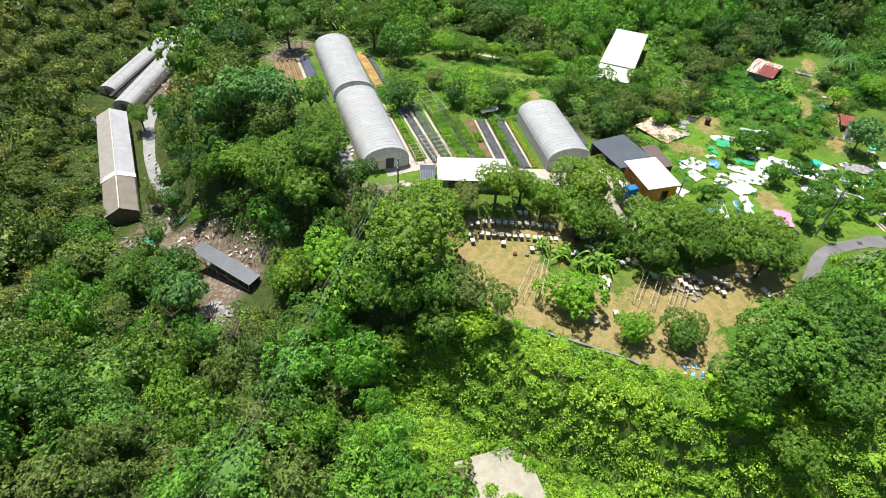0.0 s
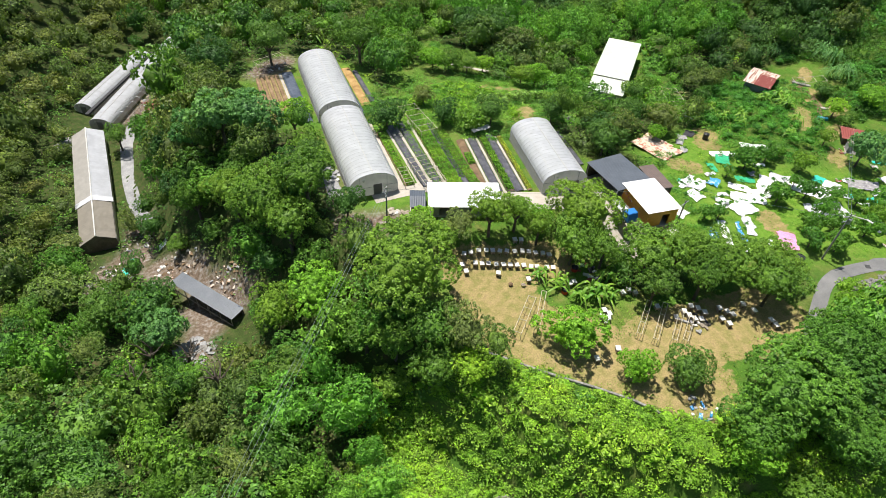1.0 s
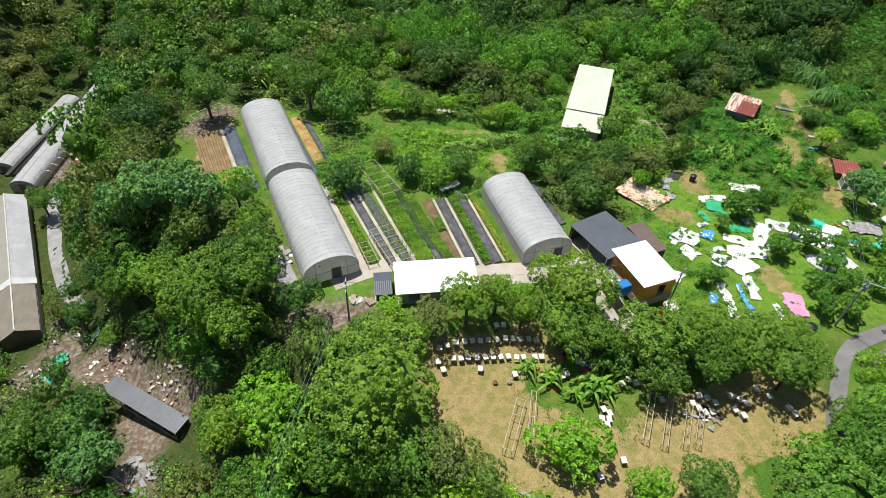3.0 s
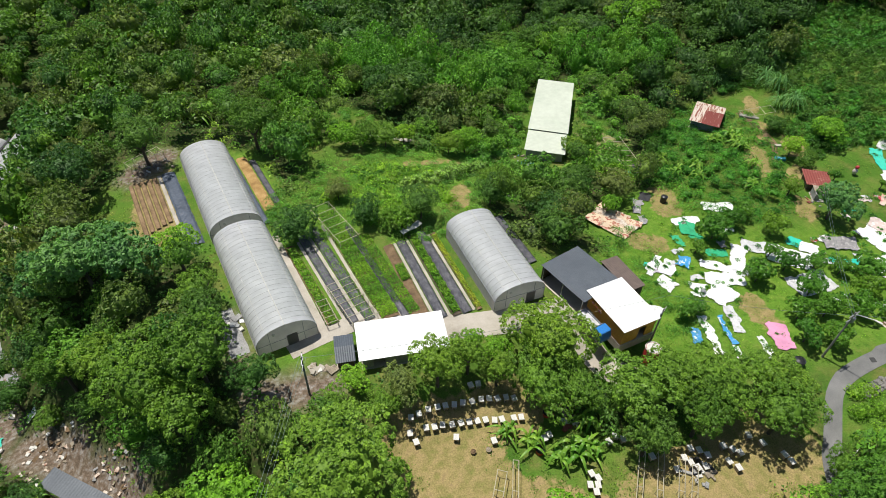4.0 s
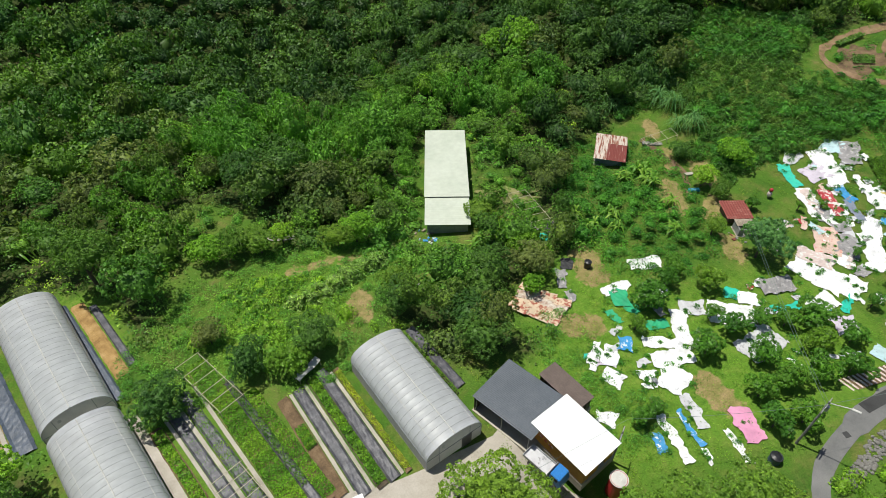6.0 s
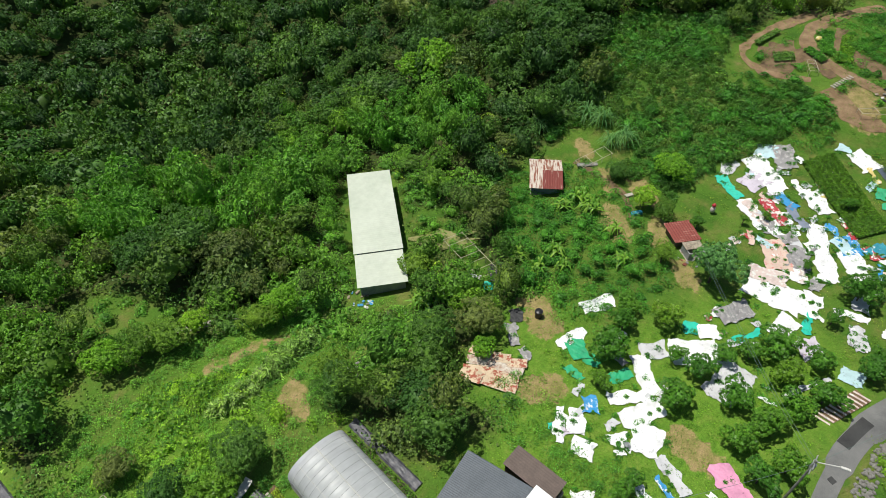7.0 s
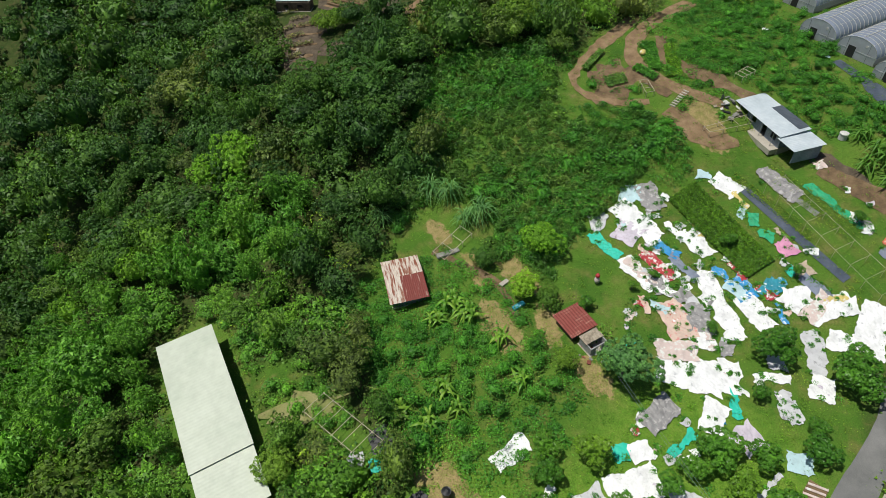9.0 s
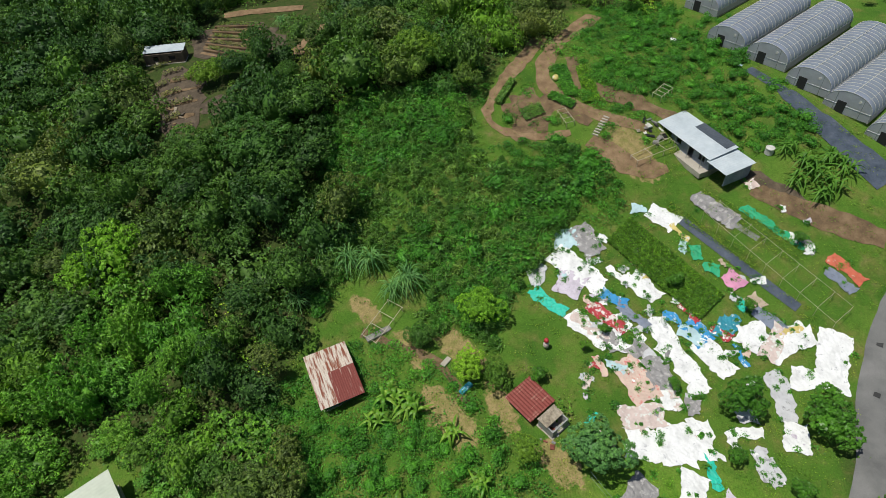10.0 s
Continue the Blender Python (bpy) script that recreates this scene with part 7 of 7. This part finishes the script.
# ---- woods ----
def scatter(rng, n, lo, hi, ok, gap):
    """Uneven places at least gap apart, in the plan from lo to hi where ok allows."""
    cell, grid, got = 9.0, {}, []
    for _ in range(n):
        x, y = rng.uniform(lo[0], hi[0]), rng.uniform(lo[1], hi[1])
        if not ok(x, y):
            continue
        r = gap * rng.uniform(0.5, 1.6)
        cx, cy = int(x // cell), int(y // cell)
        near = [p for i in (-1, 0, 1) for j in (-1, 0, 1) for p in grid.get((cx + i, cy + j), ())]
        if all(math.hypot(x - p[0], y - p[1]) > (r + p[2]) / 2 for p in near):
            grid.setdefault((cx, cy), []).append((x, y, r))
            got.append((x, y, r))
    return got


PLANTED = [(o.location.x, o.location.y) for o in bpy.data.objects if o.name.split(".")[0] == "tree"]


def in_view_land(x, y):
    """The valley that the walk overlooks."""
    if not (-40 - 0.24 * (y - 30) < x < 205 and -8 < y < (250 + 0.1 * (x - 28) if x < 80 else 234 - 0.4 * (x - 80))):
        return False
    return not (x > 70 and 20 < y < 31 or x > 160 and y < 31)


def wood_ok(x, y):
    return in_view_land(x, y) and not in_zones(x, y, OPEN_LAND, 1.6) and not in_zones(x, y, LOW_LAND) and not on_road(x, y, 3.6) and all((x - a) ** 2 + (y - b) ** 2 > 7 for a, b in PLANTED)


wood_rng = random.Random(5)
NEAR_FORMS = [crown(100 + k, 2150, 0.072, 7 + k % 5, flat=0.5 + 0.2 * (k % 3), lump=0.40 + 0.03 * (k % 2), gap=0.17 + 0.02 * (k % 3)) for k in range(9)]
WOOD_FORMS = [crown(120 + k, 1450, 0.086, 7 + k % 5, flat=0.5 + 0.2 * (k % 3), lump=0.40 + 0.03 * (k % 2), gap=0.19 + 0.02 * (k % 3)) for k in range(9)]
FAR_FORMS = [crown(300 + k, 560, 0.122, 7 + k % 4, flat=0.55 + 0.2 * (k % 3), lump=0.42, gap=0.22) for k in range(6)]
BUSH_FORMS = [crown(400 + k, 470, 0.130, 6 + k, flat=0.65, lump=0.44, gap=0.27) for k in range(5)]
BAMBOO_FORMS = [crown(200 + k, 2500, 0.110, 14, flat=1.0, lump=0.30, lift=1.4, wide=0.32, gap=0.17) for k in range(3)]


def stand_tone(x, y):
    """Neighbouring trees are often alike: broad stands with odd ones among them."""
    broad = 0.5 + 0.75 * noise.noise(Vector((x * 0.045, y * 0.045, 3.0)))
    return 0.30 * broad + 0.70 * (wood_rng.random() ** 0.9)


def wood_mass(name, places, forms, material, label, lo=0.72, hi=1.48, height=(1.4, 7.2), tones=(0, 1), tall=(0.85, 1.5)):
    vs, qs, ts, o = [], [], [], 0
    for x, y, r in places:
        v, q = forms[wood_rng.randrange(len(forms))]
        a, s = wood_rng.uniform(0, 6.28), min(6.0, r * wood_rng.uniform(lo, hi) * 0.84)
        s = min(s, max(1.3, open_gap(x, y) + 0.7))
        c, sn = math.cos(a), math.sin(a)
        h = wood_rng.uniform(*height)
        ex = wood_rng.uniform(0.82, 1.22)
        m = np.array([[c * ex, -sn / ex, 0], [sn * ex, c / ex, 0], [0, 0, wood_rng.uniform(*tall)]]) * s
        vs.append(v @ m.T + (x, y, ground(x, y) + h - s * 0.7))
        qs.append(q + o)
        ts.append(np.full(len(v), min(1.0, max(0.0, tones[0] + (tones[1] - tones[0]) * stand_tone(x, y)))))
        o += len(v)
    ob = new(name, fast_mesh(name, np.concatenate(vs), np.concatenate(qs), material, np.concatenate(ts)))
    return tagged(ob, label, "woodland", kind="stuff")


places = scatter(wood_rng, 60000, (-100, -8), (215, 252), wood_ok, 4.9)
bamboo = [p for p in places if seg_dist(p[0], p[1], (5.8, 48.9), (16.5, 43.4)) < 5.5 or seg_dist(p[0], p[1], (5.7, 35.3), (16.1, 35.2)) < 5.5 or seg_dist(p[0], p[1], (112, 118), (60, 140)) < 9]
rest = [p for p in places if p not in bamboo]
behind = [p for p in rest if p[1] < 8 or (p[0] > 68 and p[1] < 22)]
rest = [p for p in rest if p not in behind]
dull = [p for p in rest if p[1] < 150 and noise.noise(Vector((p[0] * 0.09, p[1] * 0.09, 11.0))) + 0.35 * noise.noise(Vector((p[0], p[1], 5.0))) > (0.20 if p[0] < 25 else 0.26)]
rest = [p for p in rest if p not in dull]
scrub = [p for p in rest if p[1] > 60 and p[0] < -30.5 - 0.06 * max(0, 125 - p[1]) + 0.20 * max(0, p[1] - 140)]
rest = [p for p in rest if p not in scrub]
west = [p for p in rest if p[0] < 25 and p[1] <= 125]
far = [p for p in rest if (p[0] >= 25 and p[1] > 150) or (p[0] < 25 and p[1] > 125)]
north = [p for p in rest if 25 <= p[0] < 106 and 95 < p[1] <= 150]
slope = [p for p in rest if p[0] >= 106 and 95 < p[1] <= 150]
east = [p for p in rest if p[0] >= 25 and p[1] <= 95]
wood_mass("woods_west", west, NEAR_FORMS, LEAF_WOODS, "dense mixed green woodland on the stream banks", tones=(0.03, 0.88))
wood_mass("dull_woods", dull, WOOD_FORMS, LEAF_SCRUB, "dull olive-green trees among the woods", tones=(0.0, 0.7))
wood_mass("scrub_slope", scrub, FAR_FORMS, LEAF_SCRUB, "olive and brownish scrub on the slope beyond the stream", 0.6, 1.2, (1.0, 6.0), (0.0, 1.0))
wood_mass("woods_north", north, WOOD_FORMS, LEAF_WOODS, "dense mixed green woodland on the far slope", tones=(0.2, 0.95))
# slope and far woods: cloud shade is painted in by the darker leaf colour
wood_mass("woods_slope", slope, WOOD_FORMS, LEAF_DEEP_SHADED, "dense dark green woodland below the terraces, cloud shade in the leaf colour", 0.85, 1.75, tones=(0.1, 1.0))
# low tones carry the same painted cloud shade up the valley
wood_mass("woods_far", [p for p in far if p[0] < 60], FAR_FORMS, LEAF_WOODS, "dense green woodland far up the valley, tinted darker for cloud shade", tones=(0.0, 0.66))
wood_mass("woods_deep", [p for p in far if p[0] >= 60], FAR_FORMS, LEAF_DEEP_SHADED, "deep green woodland on the far slope, cloud shade in the leaf colour", tones=(0.0, 1.0))
wood_mass("woods_east", east, WOOD_FORMS, LEAF_WOODS, "mixed green trees and bushes between the plots")
wood_mass("woods_south", behind[::2], FAR_FORMS, LEAF_WOODS, "dense mixed green woodland below the creeper bank")
backs = scatter(wood_rng, 1500, (160, -20), (226, 34), lambda x, y: in_zones(x, y, [((172, -4), (214, 21), 7)]), 4.6)
wood_mass("woods_beyond_tunnels", backs, FAR_FORMS, LEAF_DEEP_SHADED, "dark green trees behind the film tunnels", tones=(0.0, 0.8))
wood_mass("bamboo_thicket", bamboo, BAMBOO_FORMS, LEAF_BAMBOO, "feathery light green bamboo thicket", 0.9, 1.3)


def low_mass(name, places, material, label, leaf, wide, height, count, category="undergrowth", up=0.6):
    """Many leaves close to the ground, in uneven clumps."""
    rng = np.random.default_rng(len(places))
    at, tint = [], []
    for x, y, r in places:
        g = ground(x, y)
        d = rng.normal(0, 0.42, (count, 3)) * (r, r, 0)
        hump = height * np.exp(-(d[:, 0] ** 2 + d[:, 1] ** 2) / (r * r * 0.5)) * rng.uniform(0.5, 1.2)
        at.append(np.stack([x + d[:, 0], y + d[:, 1], g + 0.05 + hump * rng.uniform(0.82, 1.06, count)], 1))
        tint.append(np.full(count, np.clip(0.45 + 0.8 * noise.noise(Vector((x * 0.11, y * 0.11, 7.0))) + rng.normal(0, 0.16), 0, 1)))
    at, tint = np.concatenate(at), np.concatenate(tint)
    v = leaf_tris(rng, at, np.tile((0, 0, up), (len(at), 1)), leaf, wide)
    ob = new(name, fast_mesh(name, v, tris_of(len(at)), material, np.repeat(tint, 3)))
    return tagged(ob, label, category, kind="stuff")


low_rng = random.Random(9)
under = scatter(low_rng, 60000, (-60, 8), (195, 180), lambda x, y: in_view_land(x, y) and not in_zones(x, y, OPEN_LAND, 0.4) and not in_zones(x, y, LOW_LAND, -1.0) and not on_road(x, y, 2.6), 2.5)
low_mass("undergrowth", under, LEAF_WOODS, "thick green undergrowth of shrubs and saplings", 0.36, 0.26, 1.9, 50)
bank = scatter(low_rng, 9000, (5, 6), (68, 52), lambda x, y: in_zones(x, y, LOW_LAND, 2.2) and not in_zones(x, y, OPEN_LAND, -0.3) and not on_road(x, y, 3), 1.95)
wood_mass("bank_bushes", bank, BUSH_FORMS, LEAF_CREEPER, "bright green bushes and creepers heaped over the bank", 0.85, 1.5, (0.6, 1.2), (0.1, 0.95), (0.4, 0.7))
REED_BED = [((131.1, 93.6), (137.9, 88.7), 6.5), ((137.9, 88.7), (142.0, 82.4), 7.5), ((142.0, 82.4), (146.2, 78.5), 5.0)]
shrub = scatter(low_rng, 9000, (110, 60), (164, 106), lambda x, y: in_zones(x, y, LOW_LAND, 1.5) and not in_zones(x, y, REED_BED, -1.0) and not in_zones(x, y, OPEN_LAND, 0.3), 2.2)
wood_mass("shrub_bed", shrub, BUSH_FORMS, LEAF_SHRUB, "dense bed of fresh green shrubs and reeds", 0.85, 1.5, (0.8, 1.9), (0.0, 0.8), (0.6, 1.0))
TRACKS = [(a, b, 1.5) for line in ([(184.9, 60.9), (178.9, 64.6), (174.0, 67.8), (165.2, 70.0), (161.2, 69.8), (157.9, 67.4), (154.9, 62.8), (153.5, 59.5), (152.2, 53.3)], [(176.7, 70.4), (168.0, 73.2), (159.7, 76.8), (153.1, 78.8), (150.2, 76.0), (149.1, 69.2), (150.5, 64.9)], [(157.8, 69.6), (155.5, 66.7), (152.4, 61.9)], [(168.9, 65.2), (161.4, 64.0), (158.6, 58.3), (156.0, 52.3), (154.2, 48.0)], [(149.3, 61.9), (146.9, 58.4), (144.0, 55.8), (145.7, 50.5)]) for a, b in zip(line, line[1:])]
RANK = [((43.7, 125.2), (51.0, 115.1), 3.4), ((150, 58), (166, 54), 5), ((156, 62), (170, 58), 5), ((172, 56), (186, 50), 9), ((146, 44), (150, 34), 3), ((98, 72), (108, 82), 6), ((166, 50), (184, 42), 8), ((160, 56), (172, 54), 4), ((66, 66), (70, 72), 4), ((140, 62), (146, 70), 5), ((112, 88), (104, 98), 5), ((62, 62), (66, 58), 3), ((150, 88), (160, 84), 6), ((158, 44), (176, 38), 7), ((160, 62), (170, 65), 3), ((37, 110), (62, 100), 4)]
rank = scatter(low_rng, 5000, (140, 30), (188, 70), lambda x, y: (in_zones(x, y, [((162, 47), (177, 39), 6.5), ((152, 41), (160, 36), 4), ((176, 52), (188, 50), 4), ((164.1, 58.7), (159.5, 50.1), 3.0), ((164.5, 48.0), (156.8, 37.8), 3.6), ((153.5, 36.7), (151.5, 30.0), 3.4), ((160.8, 66.0), (157.0, 62.4), 2.0), ((173.6, 53.6), (184.6, 49.7), 2.2)])) and not in_zones(x, y, BARE, 0.5) and not in_zones(x, y, TRACKS, 0.6), 1.75)
wood_mass("rank_growth", rank, BUSH_FORMS, LEAF_SHRUB, "rank green shrubs and tall weeds on the terrace", 0.8, 1.4, (0.3, 1.5), (0.0, 0.9), (0.6, 1.1))
verge_bushes = scatter(low_rng, 1500, (70, 28), (96, 40), lambda x, y: in_zones(x, y, [((73, 35.6), (92, 32.4), 3.2)]) and not on_road(x, y, 2.6), 2.0)
wood_mass("verge_bushes", verge_bushes, BUSH_FORMS, LEAF_CREEPER, "fresh green low bushes below the lane", 0.8, 1.4, (0.2, 1.0), (0.0, 0.8))
thicket = scatter(low_rng, 3000, (84, 68), (112, 106), lambda x, y: in_zones(x, y, [((92, 80), (103, 92), 6.5), ((99, 72), (106, 78), 4)]) and not in_zones(x, y, BARE, 0.4) and not in_zones(x, y, TARPS, 1.5) and not in_zones(x, y, [((108, 93), (112, 94), 5), ((107, 78), (113, 88), 3), ((74, 98.5), (92, 119), 5.8)]), 2.3)
wood_mass("hillside_shrubs", thicket, BUSH_FORMS, LEAF_SHRUB, "green shrubs and tall weeds between the hut and the long house", 0.8, 1.5, (0.5, 2.2), (0.0, 0.9), (0.6, 1.1))
HOUSE_BRUSH = [((92.2, 105.5), (90.0, 99.0), 3.6), ((72.0, 98.4), (75.0, 95.6), 2.5), ((70.5, 104.6), (77.0, 115.5), 3.0), ((48.2, 117.9), (44.2, 122), 4.2), ((65.1, 101.9), (66.3, 107.9), 3.4), ((66.8, 97.5), (69.8, 92.3), 2.8), ((76.6, 92.1), (86.7, 94.0), 2.8), ((95, 110), (97, 118), 3.5)]
brush = scatter(low_rng, 5000, (40, 86), (102, 126), lambda x, y: in_zones(x, y, HOUSE_BRUSH) and seg_dist(x, y, (74.3, 98.7), (91.7, 118.5)) > 4.9 and not in_zones(x, y, BARE, 0.4), 2.5)
wood_mass("house_brush", brush, BUSH_FORMS, LEAF_BAMBOO, "fresh green bushes and saplings crowding the long house", 0.8, 1.6, (0.5, 2.0), (0.0, 1.0), (0.7, 1.2))
MEADOW_BRUSH = [((35.3, 100.2), (45, 94.8), 2.2), ((45.9, 100.8), (51, 93.0), 2.2), ((39, 105), (48, 103.5), 2.0), ((51.5, 91), (53, 86.5), 1.6)]
brush = scatter(low_rng, 2500, (30, 84), (60, 110), lambda x, y: in_zones(x, y, MEADOW_BRUSH) and not in_zones(x, y, BARE, 0.4), 2.5)
wood_mass("meadow_brush", brush, BUSH_FORMS, LEAF_CREEPER, "bright green bushes and vines in the meadow", 0.7, 1.4, (0.2, 1.2), (0.0, 0.9), (0.6, 1.1))
brush = scatter(low_rng, 4000, (146, 30), (188, 76), lambda x, y: in_zones(x, y, [((150, 66), (186, 52), 10), ((160, 43), (151, 34.5), 3.4)]) and not in_zones(x, y, BARE, 0.5) and not in_zones(x, y, TRACKS, 0.8), 2.1)
wood_mass("terrace_brush", brush, BUSH_FORMS, LEAF_SHRUB, "low green bushes between the terrace tracks", 1.0, 1.9, (0.1, 1.0), (0.0, 0.9), (0.5, 0.9))
cane_rng = random.Random(21)
cane = [(46.7 + 15 * u + cane_rng.uniform(-1, 1), 98.0 + 1.2 * u * u + cane_rng.uniform(-1.1, 1.1), 1.1) for u in (k / 60 for k in range(61))]
creep = scatter(low_rng, 9000, (5, 6), (68, 52), lambda x, y: in_zones(x, y, LOW_LAND, 2.5) and not in_zones(x, y, OPEN_LAND), 1.5)
low_mass("creepers", creep, LEAF_CREEPER, "bright green creepers smothering the bank below the clearing", 0.26, 0.18, 1.0, 270)
low_mass("cane_strip", cane, LEAF_CANE, "pale silvery-green cane grass in a long strip", 0.9, 0.16, 1.6, 130, "reeds", 0.5)
reed = scatter(low_rng, 9000, (110, 64), (160, 106), lambda x, y: in_zones(x, y, LOW_LAND, 2.0) and not in_zones(x, y, OPEN_LAND), 1.5)
low_mass("reeds", reed, LEAF_REED, "tall pale green reeds in a dense bed", 0.75, 0.09, 1.5, 190, "reeds", 0.35)
mead = scatter(low_rng, 9000, (24, 50), (190, 110), lambda x, y: (in_zones(x, y, LOW_LAND, 2.0) and x < 112 or in_zones(x, y, RANK)) and not in_zones(x, y, BARE) and not in_zones(x, y, TARPS) and not in_zones(x, y, TRACKS), 1.7)
low_mass("meadow_plants", [p for p in mead if p[0] < 85], LEAF_BAMBOO, "rank green meadow plants", 0.22, 0.085, 0.7, 270)
low_mass("hillside_weeds", [p for p in mead if p[0] >= 85], LEAF_SHRUB, "deep green weeds and tall herbs on the hillside", 0.28, 0.13, 0.9, 190)
def fresh_land(x, y):
    return seg_dist(x, y, (70, 62), (92, 52)) < 12 or seg_dist(x, y, (66, 68), (80, 74)) < 7


verge = scatter(low_rng, 40000, (-36, 20), (205, 145), lambda x, y: x > -3 and not (x > 145 and y > 108) and in_zones(x, y, OPEN_LAND, 2.5) and not on_road(x, y, 2.2) and not (8 < x < 53 and 66 < y < 121) and not in_zones(x, y, BARE, -1.5) and not in_zones(x, y, TARPS), 1.5)
low_mass("grass", [p for p in verge if not fresh_land(p[0], p[1])], LEAF_GRASS, "uneven green grass and weeds", 0.16, 0.08, 0.12, 48, "grass")
low_mass("orchard_grass", [p for p in verge if fresh_land(p[0], p[1])], LEAF_CROP, "lush yellow-green grass under the orchard trees", 0.17, 0.07, 0.2, 75, "grass")

tuft_rng = random.Random(31)
tufts = [(a[0] + (b[0] - a[0]) * u + tuft_rng.choice((-1, 1)) * r * tuft_rng.uniform(0.8, 1.3), a[1] + (b[1] - a[1]) * u + tuft_rng.choice((-1, 1)) * r * tuft_rng.uniform(0.8, 1.3), tuft_rng.uniform(0.35, 0.9)) for a, b, r in TARPS for u in (tuft_rng.random(), tuft_rng.random())]
low_mass("weed_tufts", tufts, LEAF_SHRUB, "green weeds growing up between the ground cloths", 0.20, 0.12, 0.35, 60)
